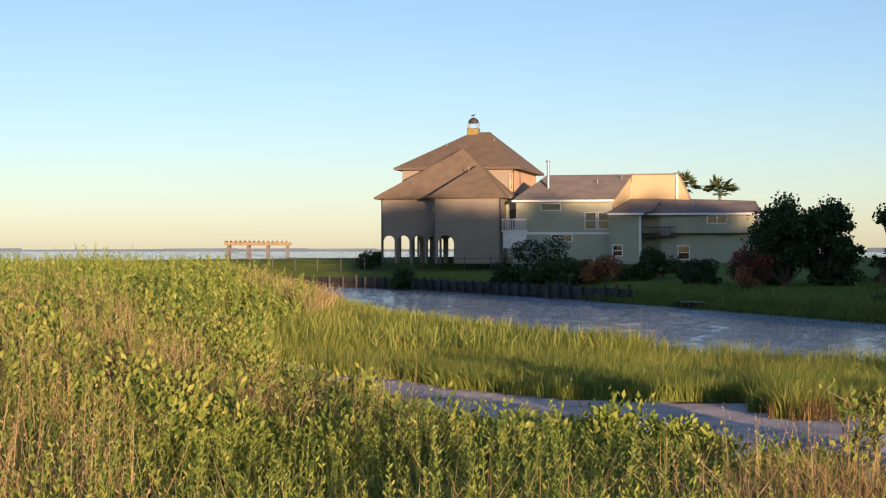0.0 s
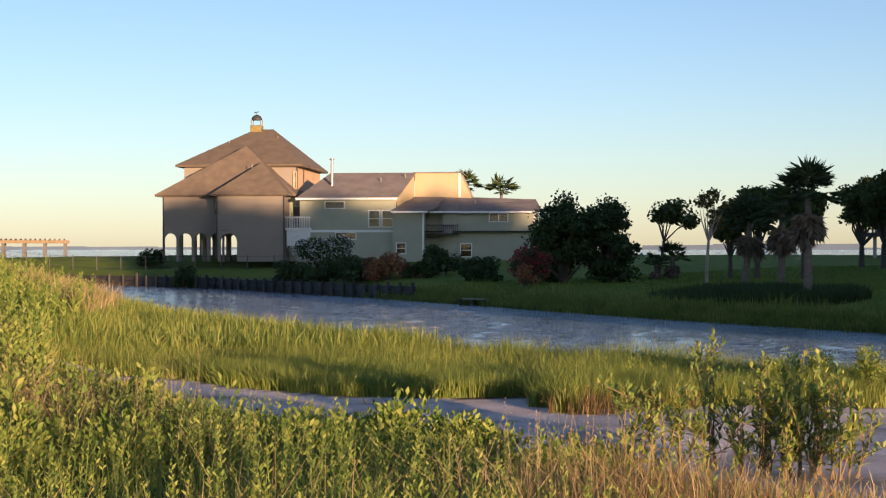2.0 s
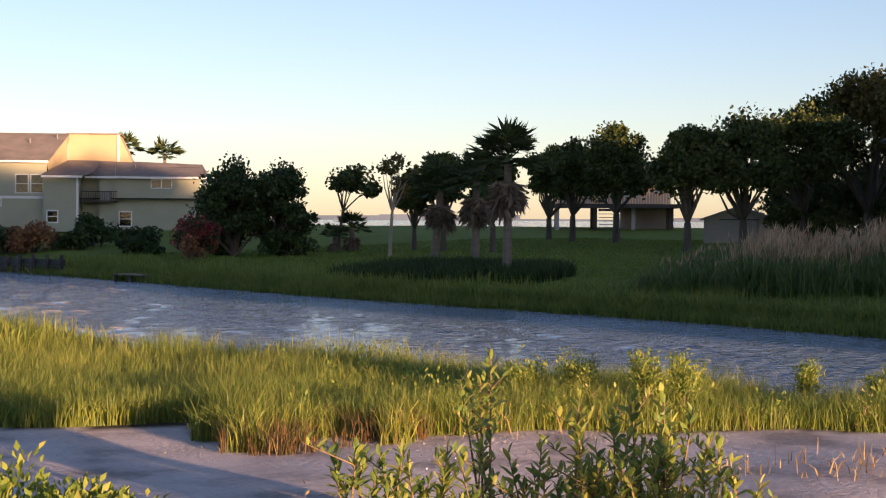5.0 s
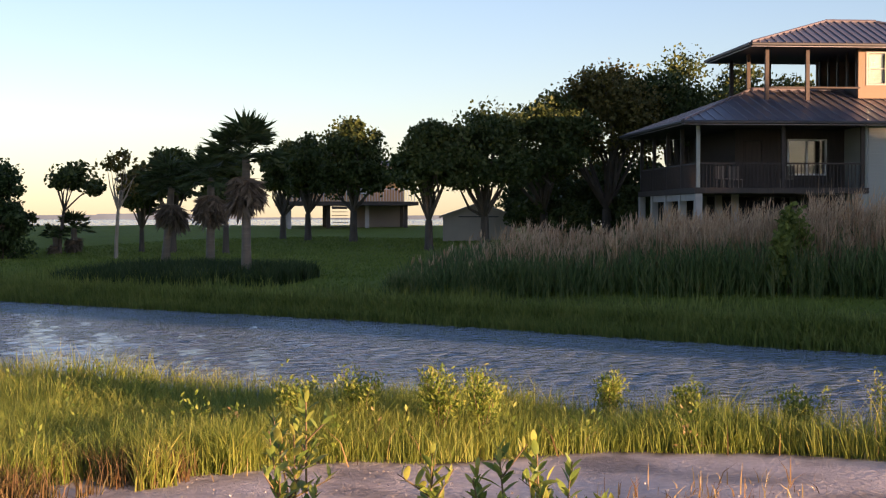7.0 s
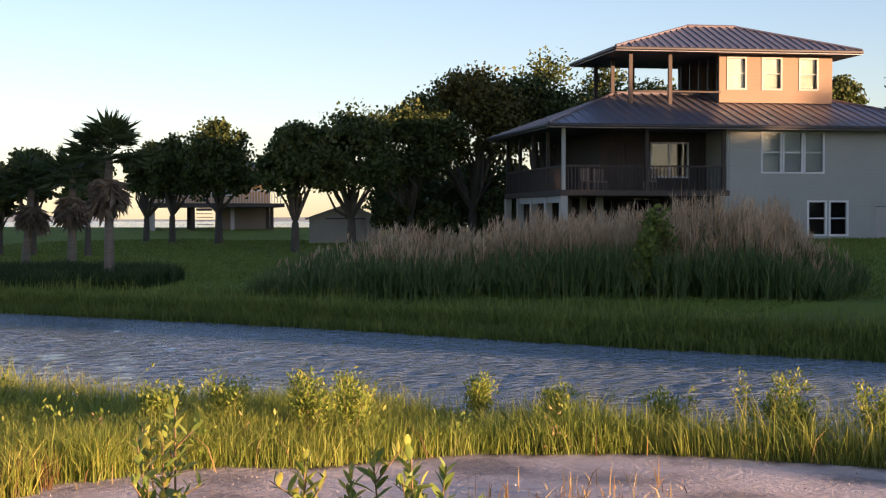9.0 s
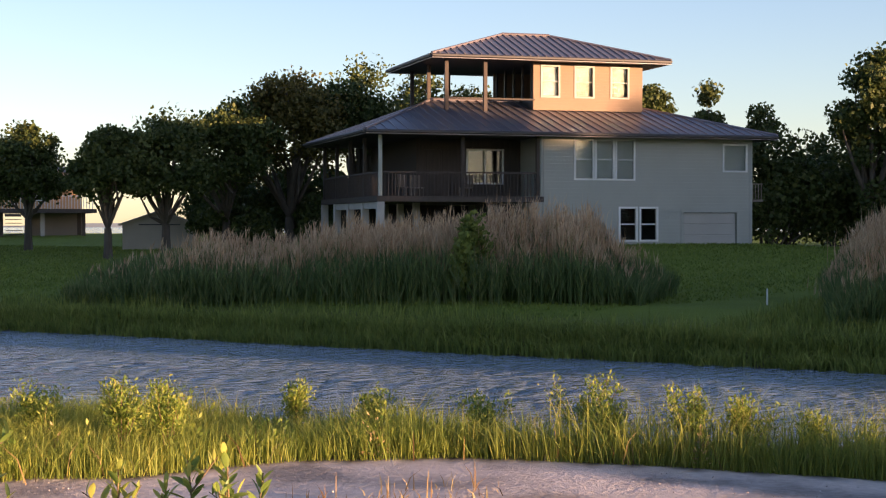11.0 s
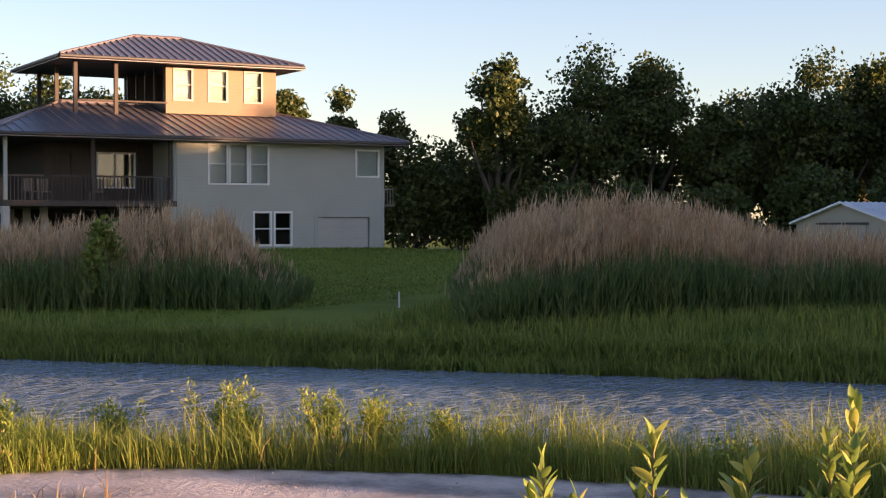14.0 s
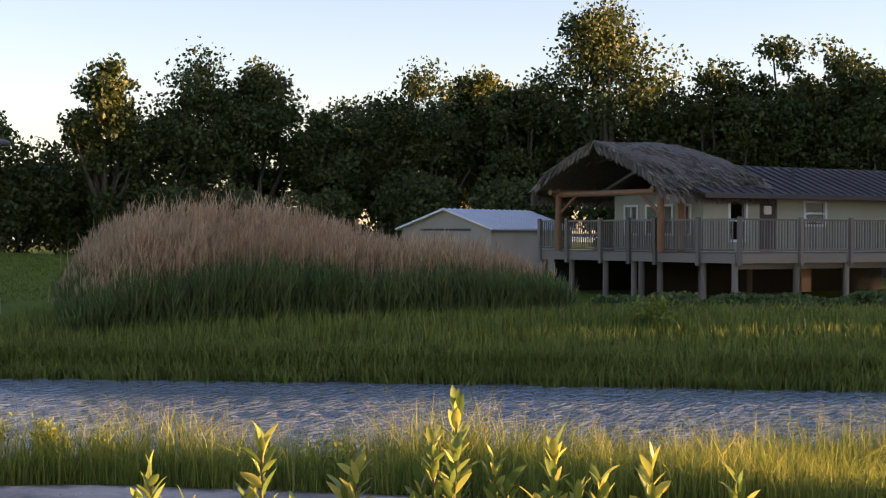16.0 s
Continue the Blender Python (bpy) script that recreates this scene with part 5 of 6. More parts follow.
rg = np.random.default_rng(11)
gx, gy = scatter(1000000, -10, 33, -5, 52, lambda x, y: in_band(x, y) & ~in_young(x, y) & (((x - 8.1) / 1.7) ** 2 + ((y - 32.3) / 0.8) ** 2 > 1 + 0.4 * wobble(x, y, 2.0)) & (rg.uniform(0, 1, len(x)) < 0.72 + 0.28 * wobble(x, y, 0.9, 1.0)), rg)
grass("cordgrass", "dense yellow-green cordgrass along the water", gx, gy, 0.7, 0.3, 0.013, M_GRASS_SALT, rg, lean=0.42, patch=0.3, shore=True)
gx, gy = scatter(420000, 5, 28, 5, 37, lambda x, y: in_band(x, y) & ~in_young(x, y), rg)
grass("cordgrass_fringe", "dense green undergrowth of the cordgrass", gx, gy, 0.46, 0.35, 0.012, M_GRASS_LOW, rg, lean=0.5, patch=0.3)
gx, gy = scatter(150000, -28, 8, 48, 125, lambda x, y: in_band(x, y), rg)
grass("cordgrass_far", "dense yellow-green cordgrass by the canal", gx, gy, 0.75, 0.22, 0.045, M_GRASS_SALT, rg, lean=0.3, patch=0.12)
gx, gy = scatter(160000, -2, 8, 35, 42, lambda x, y: in_band(x, y) & in_young(x, y) & (rg.uniform(0, 1, len(x)) < 0.55 + 0.5 * wobble(x, y, 1.4)), rg)
grass("young_grass", "low fresh green marsh grass on the flat", gx, gy, 0.4, 0.3, 0.02, M_GRASS_LOW, rg, lean=0.4)
# rusty tussock and dry edge along the flat
gx, gy = scatter(60000, 5.8, 12.5, 30.6, 35.5, lambda x, y: (((x - 8.1) / 1.9) ** 2 + ((y - 32.2) / 0.9) ** 2 < 1 + 0.4 * wobble(x, y, 2.0)) & (wobble(x, y, 3.1, 1.0) + 0.6 * wobble(x, y, 6.3, 2.0) > -0.15) & (rg.uniform(0, 1, len(x)) < 0.3), rg)
grass("rusty_grass", "low rust-brown saltwort and dry grass", gx, gy, 0.36, 0.5, 0.014, M_GRASS_RUST, rg, lean=0.4)
gx, gy = scatter(20000, 6, 24, 8, 40, lambda x, y: (np.abs(y - back_y(x) - 0.3) < 0.9 * rg.uniform(0, 1, len(x)) ** 2) & (rg.uniform(0, 1, len(x)) < 0.5 + 0.5 * wobble(x, y, 1.7)), rg)
grass("dry_edge_grass", "dry straw-coloured grass stems at the sand's edge", gx, gy, 0.38, 0.35, 0.018, M_GRASS_DRY, rg, lean=0.35)
gx, gy = scatter(26000, 5.8, 11.5, 30.8, 34.5, lambda x, y: (((x - 8.4) / 2.4) ** 2 + ((y - 32.6) / 1.1) ** 2 < 1) & (wobble(x, y, 2.3, 4.0) + 0.5 * wobble(x, y, 5.0) > 0.25), rg)
grass("green_tufts", "green cordgrass tufts among the rusty saltwort", gx, gy, 0.52, 0.3, 0.018, M_GRASS_SALT, rg, lean=0.4)
# seedlings on the sand
gx, gy = scatter(900, 12, 19, 24, 30, lambda x, y: ((x - 14.3) ** 2 / 4 + (y - 27.5) ** 2 / 1.0 < 1), rg)
grass("sand_sprigs", "sparse dry sprigs on the pale sand", gx, gy, 0.25, 0.4, 0.018, M_GRASS_DRY, rg, lean=0.5)


def in_front(x, y):
    f = front_y(x) + 0.5 * wobble(x, y, 1.1, 2.0)
    return ((y < f) & (x < 9)) | (mound(x, y) > 0.25)


def cone(x, y, lo=-19, hi=24):
    a = np.degrees(np.arctan2(x, y))
    return (a > lo) & (a < hi)


# grass in the foreground
gx, gy = scatter(420000, -14, 9, 9, 46, lambda x, y: in_front(x, y) & cone(x, y) & (near_in(x, y) > 1) & (rg.uniform(0, 1, len(x)) < 0.08), rg)
grass("meadow_grass", "rough green meadow grass with dry stems", gx, gy, 0.6, 0.3, 0.016, M_GRASS_SALT, rg, lean=0.35, low=True)
gx, gy = scatter(260000, -14, 9, 12, 46, lambda x, y: in_front(x, y) & cone(x, y) & (wobble(x, y, 0.42, 5.0) > 0.62) & (rg.uniform(0, 1, len(x)) < 0.5), rg)
grass("dry_grass", "tufts of dry tan grass among the weeds", gx, gy, 0.75, 0.35, 0.012, M_GRASS_DRY, rg, lean=0.35, low=True)
gx, gy = scatter(120000, -45, 0, 40, 150, lambda x, y: (mound(x, y) > 0.2) & cone(x, y, -20, 2) & (near_in(x, y) > 1) & (rg.uniform(0, 1, len(x)) < 0.25), rg)
grass("far_meadow_grass", "rough weedy meadow beyond the rise", gx, gy, 0.9, 0.3, 0.06, M_WEED, rg, lean=0.4)
gx, gy = scatter(14000, -16, -5, 60, 105, lambda x, y: (np.abs(near_in(x, y) - 4) < 3.5) & (wobble(x, y, 0.25, 1.0) > -0.3), rg)
grass("tan_plume_grass", "dry tan grass at the canal mouth", gx, gy, 1.05, 0.35, 0.05, M_DRYWEED, rg, lean=0.35)


# ---- leafy weeds of the foreground ----
def weeds(name, label, x, y, hmean, leaves, leaf_len, material, rng):
    n = len(x)
    h = hmean * np.clip(rng.normal(1, 0.28, n), 0.4, 1.8) * (1 + 0.25 * wobble(x, y, 0.9, 1.0)) * edge_low(x, y)
    z = ground_z(x, y)
    tilt = rng.normal(0, 0.2, (n, 2))
    k = np.tile(np.arange(leaves), n)
    i = np.repeat(np.arange(n), leaves)
    f = 0.25 + 0.75 * (k + rng.uniform(0, 1, len(k))) / leaves
    ang = k * 2.4 + np.repeat(rng.uniform(0, 6.28, n), leaves)
    c = np.stack([x[i] + tilt[i, 0] * h[i] * f, y[i] + tilt[i, 1] * h[i] * f, z[i] + h[i] * f], 1)
    up = 0.5 + 0.9 * f
    along = np.stack([np.cos(ang), np.sin(ang), up], 1)
    ln = leaf_len * rng.uniform(0.6, 1.25, len(k)) * (1.15 - 0.45 * f)
    lv = leaf_arrays(c, along, ln, ln * 0.34, rng)
    base = np.stack([x, y, z - 0.03], 1)
    top = np.stack([x + tilt[:, 0] * h, y + tilt[:, 1] * h, z + h], 1)
    w = np.full(n, 0.008)[:, None] * np.array([[1, 0.3, 0]])
    sv = np.stack([base - w, base + w, top], 1).reshape(-1, 3)
    q = (np.arange(n) * 3)[:, None]
    sv2, st = sv, q + [0, 1, 2]
    v, t = gather([lv, (sv2, st)])
    return tagged(mesh_arrays(name, v, t, material), label, "weeds", kind="stuff")


wx, wy = scatter(60000, -12, 8, 10, 44, lambda x, y: in_front(x, y) & cone(x, y, -18, 22) & (rg.uniform(0, 1, len(x)) < 0.12 + 0.09 * wobble(x, y, 0.6, 2.0) - 0.1 * smooth01((x - 2) / 3)), rg)
weeds("leafy_weeds", "sunlit leafy green marsh elder seedlings", wx, wy, 0.8, 26, 0.092, M_WEED, rg)
wx, wy = scatter(30000, -12, 5, 12, 44, lambda x, y: in_front(x, y) & cone(x, y, -18, 14) & (wobble(x, y, 0.45, 4.0) + 0.4 * wobble(x, y, 1.3) > 0.3 + 0.5 * smooth01((x + 2) / 5)) & (rg.uniform(0, 1, len(x)) < 0.4), rg)
weeds("dry_weeds", "dry brown weed stems among the green", wx, wy, 1.05, 18, 0.06, M_DRYWEED, rg)
wx, wy = scatter(14000, -40, -2, 42, 130, lambda x, y: (mound(x, y) > 0.3) & cone(x, y, -19, 1) & (near_in(x, y) > 2) & (rg.uniform(0, 1, len(x)) < 0.5), rg)
weeds("leafy_weeds_far", "leafy green scrub on the rise", wx, wy, 1.05, 30, 0.21, M_WEED, rg)


def bushy(name, label, x, y, rad, hmean, per, leaf, material, rng, low=True):
    """Rounded leafy tufts: leaves over domes of uneven size, thinning towards the ground."""
    n = len(x)
    h = hmean * rng.uniform(0.5, 1.35, n) * (edge_low(x, y) if low else 1.0) * (1 + 0.45 * wobble(x, y, 1.2, 5.0))
    r = rad * rng.uniform(0.6, 1.4, n)
    i = np.repeat(np.arange(n), per)
    a = rng.uniform(0, 6.28, len(i))
    e = rng.uniform(0.0, 1.0, len(i))
    q = rng.uniform(0.45, 1.08, len(i)) ** 0.7
    spike = 1 + 0.35 * np.sin(a * 3 + r[i] * 40) * e
    c = np.stack([x[i] + np.cos(a) * np.sqrt(1 - e * e) * r[i] * q, y[i] + np.sin(a) * np.sqrt(1 - e * e) * r[i] * q, ground_z(x, y)[i] + 0.1 * h[i] + 0.9 * h[i] * e * q * spike], 1)
    d = np.stack([np.cos(a), np.sin(a), 0.5 + 1.1 * e], 1) + rng.normal(0, 0.35, (len(i), 3))
    ln = leaf * rng.uniform(0.6, 1.3, len(i))
    v, t = leaf_arrays(c, d, ln, ln * 0.48, rng)
    return tagged(mesh_arrays(name, v, t, material), label, "weeds", kind="stuff")


bx_, by_ = scatter(5600, -12, 8, 11, 44, lambda x, y: in_front(x, y) & cone(x, y, -18, 22) & (np.hypot(x - 2.2, y - 12) > 11) & (rg.uniform(0, 1, len(x)) < 0.5 + 0.35 * wobble(x, y, 0.7, 2.0)), rg)
bushy("leafy_tufts", "bushy sunlit marsh weeds with small oval leaves", bx_, by_, 0.42, 0.8, 120, 0.14, M_WEED, rg)
bx_, by_ = scatter(130000, -12, 6, 14, 44, lambda x, y: in_front(x, y) & cone(x, y, -18, 16) & (wobble(x, y, 0.5, 4.0) + 0.4 * wobble(x, y, 1.3) > 0.1 + 0.4 * smooth01((x + 2) / 5)) & (rg.uniform(0, 1, len(x)) < 0.17), rg)
grass("dry_brush", "brittle tan dry stems tangled among the weeds", bx_, by_, 0.95, 0.35, 0.011, M_DRYWEED, rg, lean=0.6, low=True)
bx_, by_ = scatter(2200, 8, 27, 5, 42, lambda x, y: in_band(x, y) & (near_in(x, y) > 0.6) & (wobble(x, y, 0.8, 6.0) > -0.35) & (rg.uniform(0, 1, len(x)) < 0.45), rg)
bushy("shore_herbs", "low leafy herbs among the cordgrass", bx_, by_, 0.2, 0.46, 60, 0.085, M_WEED, rg, low=False)
bx_, by_ = scatter(1100, 8, 27, 5, 42, lambda x, y: in_band(x, y) & (y < back_y(x) + 2.5) & (wobble(x, y, 0.9, 1.0) > -0.1) & (rg.uniform(0, 1, len(x)) < 0.6), rg)
bushy("shore_dry_herbs", "reddish-brown withered herbs at the sand's edge", bx_, by_, 0.16, 0.36, 50, 0.07, M_DRYWEED, rg, low=False)


# ---- far bank grass and reeds ----
gx, gy = scatter(420000, -25, 62, -10, 112, lambda x, y: (far_in(x, y) > -0.25 + 0.2 * wobble(x, y, 1.9)) & (far_in(x, y) < 3.6 + 1.6 * wobble(x, y, 0.3)) & (np.hypot(x, y) < 112), rg)
grass("bank_grass", "tall green grass along the far bank", gx, gy, 0.5, 0.28, 0.04, M_GRASS_FAR, rg, lean=0.24, patch=0.1)
gy = rg.uniform(-10, 108, 125000)
gx = np.interp(gy, FAR_Y, FAR_X) + rg.uniform(-0.3, 1.6, len(gy)) + 0.2 * wobble(30 + 0 * gy, gy, 1.9)
grass("bank_sedge", "short dense sedge at the far waterline", gx, gy, 0.36, 0.3, 0.045, M_GRASS_FAR, rg, lean=0.35, sink=0.06)
gx, gy = scatter(200000, 36, 62, -12, 40, lambda x, y: (far_in(x, y) > 2) & (far_in(x, y) < 11 + 1.5 * wobble(x, y, 0.4)) & (rg.uniform(0, 1, len(x)) < 0.6), rg)
grass("bank_meadow_grass", "soft green meadow grass below the deck", gx, gy, 0.42, 0.25, 0.05, M_GRASS_FAR, rg, lean=0.25)
gx, gy = scatter(160000, 15, 75, 45, 112, lambda x, y: (far_in(x, y) > 3) & (far_in(x, y) < 40), rg)
grass("lawn_grass", "short mown lawn grass", gx, gy, 0.09, 0.3, 0.05, M_LAWN, rg, lean=0.5, sink=0.01)
gx, gy = scatter(60000, 21, 30, 66, 82, lambda x, y: (np.abs((x - 24.7) * 0.37 + (y - 78) * 0.93 + 1.5) < 4.0 * (1 + 0.3 * wobble(x, y, 1))) & (far_in(x, y) > 2.6) & (far_in(x, y) < 8), rg)
grass("dark_rush", "dark rushes on the lawn's edge", gx, gy, 0.55, 0.3, 0.05, M_SHRUB, rg, lean=0.3)


def nearer(line, f):
    return [(2.59 + (x - 2.59) * f, 13.13 + (y - 13.13) * f, h) for x, y, h in line]


def reeds(name, label, line, depth, n, height, plume, rng):
    """A stand of reeds along a line of plan points (x, y, height factor), going back from the bank by depth."""
    P = np.array(line)
    s = np.concatenate([[0], np.cumsum(np.hypot(np.diff(P[:, 0]), np.diff(P[:, 1])))])
    r = rng.uniform(0, s[-1], n)
    x, y, f = (np.interp(r, s, P[:, k]) for k in range(3))
    dx, dy = np.gradient(P[:, 0], s), np.gradient(P[:, 1], s)
    tx, ty = np.interp(r, s, dx), np.interp(r, s, dy)
    off = rng.uniform(0, 1, n) * depth * (0.8 + 0.3 * np.sin(r * 0.9))
    x, y = x - ty * off, y + tx * off
    keep = far_in(x, y) > 1.2
    x, y, f, off = x[keep], y[keep], f[keep], off[keep]
    n = len(x)
    h = height * f * np.clip(rng.normal(1, 0.15, n), 0.6, 1.32) * (0.72 + 0.28 * smooth01(off / (depth * 0.45))) * (1 + 0.1 * wobble(x, y, 0.7))
    z = ground_z(x, y)
    base = np.stack([x, y, z - 0.05], 1)
    lean = rng.normal(0, 0.05, (n, 2)) + [0.02, 0.02]
    st = blade_arrays(base, h, np.full(n, 0.03), 0.04, 0.2, rng)
    m = 6
    i = np.repeat(np.arange(n), m)
    ff = rng.uniform(0.06, 0.64, n * m)
    a = rng.uniform(0, 6.28, n * m)
    c = base[i] + np.stack([0 * a, 0 * a, h[i] * ff], 1)
    lv = leaf_arrays(c, np.stack([np.cos(a) * 0.45, np.sin(a) * 0.45, np.ones(n * m)], 1), rng.uniform(0.4, 0.75, n * m), np.full(n * m, 0.038), rng)
    v, t = gather([st, lv])
    tagged(mesh_arrays(name, v, t, M_REED), label, "reeds", kind="stuff")
    # plumes, on most stems of the taller part
    pk = (off > 0.12 * depth) & (rng.uniform(0, 1, n) < plume * np.clip((f - 0.5) * 2.0, 0.1, 1))
    m = 8
    i = np.repeat(np.arange(n)[pk], m)
    a = rng.uniform(0, 6.28, len(i))
    c = base[i] + np.stack([rng.normal(0, 0.03, len(i)), rng.normal(0, 0.03, len(i)), h[i] * rng.uniform(0.84, 0.98, len(i))], 1)
    pl = leaf_arrays(c, np.stack([np.cos(a) * 0.35 + 0.15, np.sin(a) * 0.35, np.full(len(i), 1.0)], 1), rng.uniform(0.2, 0.45, len(i)), np.full(len(i), 0.03), rng)
    k = np.arange(n)[pk]
    k = np.repeat(k, 6)
    jit = np.stack([rng.normal(0, 0.22, len(k)), rng.normal(0, 0.22, len(k)), h[k] * rng.uniform(0.42, 0.72, len(k))], 1)
    sb = blade_arrays(base[k] + jit, h[k] * rng.uniform(0.28, 0.54, len(k)), np.full(len(k), 0.022), 0.1, 0.3, rng)
    v, t = gather([pl, sb])
    tagged(mesh_arrays(name + "_plumes", v, t, M_PLUME), "feathery tan reed plumes above green stems", "reeds", kind="stuff")


R1 = [(30.5, 66.5, 0.5), (33.0, 62.0, 0.72), (35.5, 57.5, 0.85), (37.5, 53.0, 1.0), (39.5, 49.5, 0.95), (40.4, 47.9, 0.6), (40.9, 47.0, 0.3)]
R2 = [(41.2, 40.0, 0.3), (41.8, 39.2, 0.65), (42.6, 38.2, 0.9), (43.8, 36.6, 1.0), (45.2, 34.9, 0.95), (46.6, 32.8, 0.84), (49.3, 29.0, 0.66), (50.6, 27.4, 0.5)]
reeds("reed_bed", "dense stand of tall green reeds by the canal", nearer(R1, 0.935), 8.0, 6600, 2.4, 0.5, np.random.default_rng(21))
reeds("reed_bed_tall", "dense stand of tall reeds with tan plumes", nearer(R2, 0.9), 9.5, 9500, 2.6, 0.75, np.random.default_rng(22))


# ---- trees ----
def crown_clumps(rng, n, radius, height, flat=0.5):
    """Centres of leaf clumps: uneven lobes over a dome, each split into smaller sprays."""
    lobes = max(6, n // 5)
    a = np.arange(lobes) * 2.4 + rng.uniform(0, 0.8, lobes)
    e = rng.uniform(-0.75, 1.0, lobes)
    e[0] = 0.97
    w = np.sqrt(1 - e * e)
    r = rng.uniform(0.45, 0.78, lobes)
    c = np.stack([np.cos(a) * w * r * radius, np.sin(a) * w * r * radius, e * r * height / 2], 1)
    c[0, 2] = 0.38 * height
    i = np.arange(n) % lobes
    d = rng.normal(size=(n, 3))
    d /= np.linalg.norm(d, axis=1, keepdims=True)
    return c[i] + d * (rng.uniform(0.1, 1.0, n) ** 0.6)[:, None] * rng.uniform(0.7, 1.15, lobes)[i][:, None] * rng.uniform(0.6, 1.3, (lobes, 3))[i] * [radius * 0.36, radius * 0.36, height * 0.13]


def tree(name, label, x, y, height, radius, material, seed, base_h=None, clumps=34, per=230, leaf=0.24, bark=None, group="", lean=0.0, clump_r=0.72, thick=0.03):
    rng = np.random.default_rng(seed)
    z0 = float(ground_z(x, y))
    t = thing(name, label, "tree", pose(x, y, z0 - 0.1), group)
    base_h = height * 0.3 if base_h is None else base_h
    mid = np.array([lean, 0, (height + base_h) / 2])
    cc = crown_clumps(rng, clumps, radius * 0.85, (height - base_h) * 0.92) + mid
    bm = bmesh.new()
    tr = thick * height
    fork = np.array([lean * 0.35, 0, base_h * 0.9])
    tube_into(bm, [(0, 0, -0.1), (lean * 0.1, 0, base_h * 0.4), tuple(fork)], [tr * 1.25, tr, tr * 0.85], 9)
    for k in range(min(clumps, 16)):
        e = cc[k]
        m = fork + (e - fork) * 0.5 + rng.normal(0, 0.12 * radius, 3)
        tube_into(bm, [tuple(fork), tuple(m), tuple(e)], [tr * 0.5, tr * 0.3, tr * 0.08], 6)
    part("trunk", bm, bark or M_BARK, t)
    idx = np.repeat(np.arange(clumps), per)
    off = rng.normal(size=(len(idx), 3))
    off *= np.minimum(1, 2.3 / np.linalg.norm(off, axis=1, keepdims=True))
    size = rng.uniform(0.5, 1.3, clumps)[idx][:, None] * clump_r * radius / 3.2
    pts = cc[idx] + off * size * [0.62, 0.62, 0.42]
    v, f = flake_arrays(pts, leaf * rng.uniform(0.7, 1.3, len(idx)), rng)
    ob = mesh_arrays("crown", v, f, material)
    ob.parent = t
    tagged(ob, kind="stuff")
    return t


def grove(rows, label, group):
    for k, (x, y, top, r, m, base) in enumerate(rows):
        z = float(ground_z(x, y))
        n = int(64 + 18 * r)
        tree("oak_tree", label, x, y, top - z + 0.15, r * 1.13, m, 100 + int(x * 7 + y * 3), base_h=base, clumps=n, per=130, leaf=0.2, group=group)


MID = [(44.9, 103.8, 8.8, 1.8, M_OAK, 2.0), (46.1, 99.8, 9.7, 2.6, M_OAK, 2.2), (43.8, 86.3, 9.0, 2.3, M_OAK, 1.9), (47.4, 86.5, 9.9, 3.0, M_OAK, 1.9), (52.3, 88.1, 10.8, 3.1, M_OAK, 2.0),
       (56.4, 87.7, 12.6, 3.9, M_OAK_GOLD, 2.2), (60.9, 86.8, 13.5, 3.8, M_OAK, 2.4), (65.5, 86.9, 13.6, 3.7, M_OAK, 2.6), (69.5, 86.1, 12.3, 3.2, M_OAK, 2.6), (45.1, 108.1, 8.7, 1.7, M_OAK, 1.8), (34.2, 99.0, 7.5, 1.7, M_OAK, 2.0), (36.0, 95.5, 7.2, 1.6, M_OAK, 2.0), (33.2, 101.5, 6.4, 1.5, M_OAK, 1.6), (78.5, 80.0, 12.6, 1.8, M_OAK, 6.0)]
grove(MID, "dark spreading live oak with a twisting trunk on the lawn", "lawn oaks")
# the last five stand out of view, added for shade and reflections
RIGHT = [(72.7, 59.5, 12.9, 2.4, M_OAK, 2.2), (77.7, 57.0, 13.6, 4.0, M_OAK, 2.0), (80.2, 54.6, 13.4, 2.9, M_OAK, 2.0), (80.1, 50.4, 10.5, 2.3, M_OAK, 1.6), (83.0, 46.3, 13.1, 3.6, M_OAK, 2.0), (87.1, 44.0, 13.3, 2.6, M_OAK, 2.0),
         (84.1, 40.6, 12.0, 2.2, M_OAK, 1.8), (83.6, 35.3, 16.4, 4.6, M_OAK, 2.0), (84.9, 29.8, 13.0, 2.6, M_OAK, 2.0), (87.5, 26.9, 14.6, 3.0, M_OAK, 2.0), (87.9, 24.1, 14.3, 3.0, M_OAK, 2.0), (86.2, 21.7, 13.0, 2.9, M_OAK, 2.0),
         (81.0, 14.0, 12.8, 3.8, M_OAK, 2.0), (83.0, 7.5, 13.0, 4.0, M_OAK, 2.0), (84.0, 0.5, 12.6, 4.0, M_OAK, 2.0), (86.0, -6.5, 12.5, 4.0, M_OAK, 2.0), (88.0, -14.0, 12.0, 4.0, M_OAK, 2.0)]
grove(RIGHT, "dark broad-leaved tree in a dense row behind the houses", "tree row")
def shade_tree(x, y, top, r):
    """Unseen trees added sunward for shade, with dense crowns down to the ground."""
    z = float(ground_z(x, y))
    tree("oak_tree", "unseen tall dense dark tree added on the canal bank for shade", x, y, top - z, r, M_OAK, 900 + int(x * 3 - y), base_h=0.4, clumps=70, per=70, leaf=0.62, clump_r=1.1, group="canal bank trees")


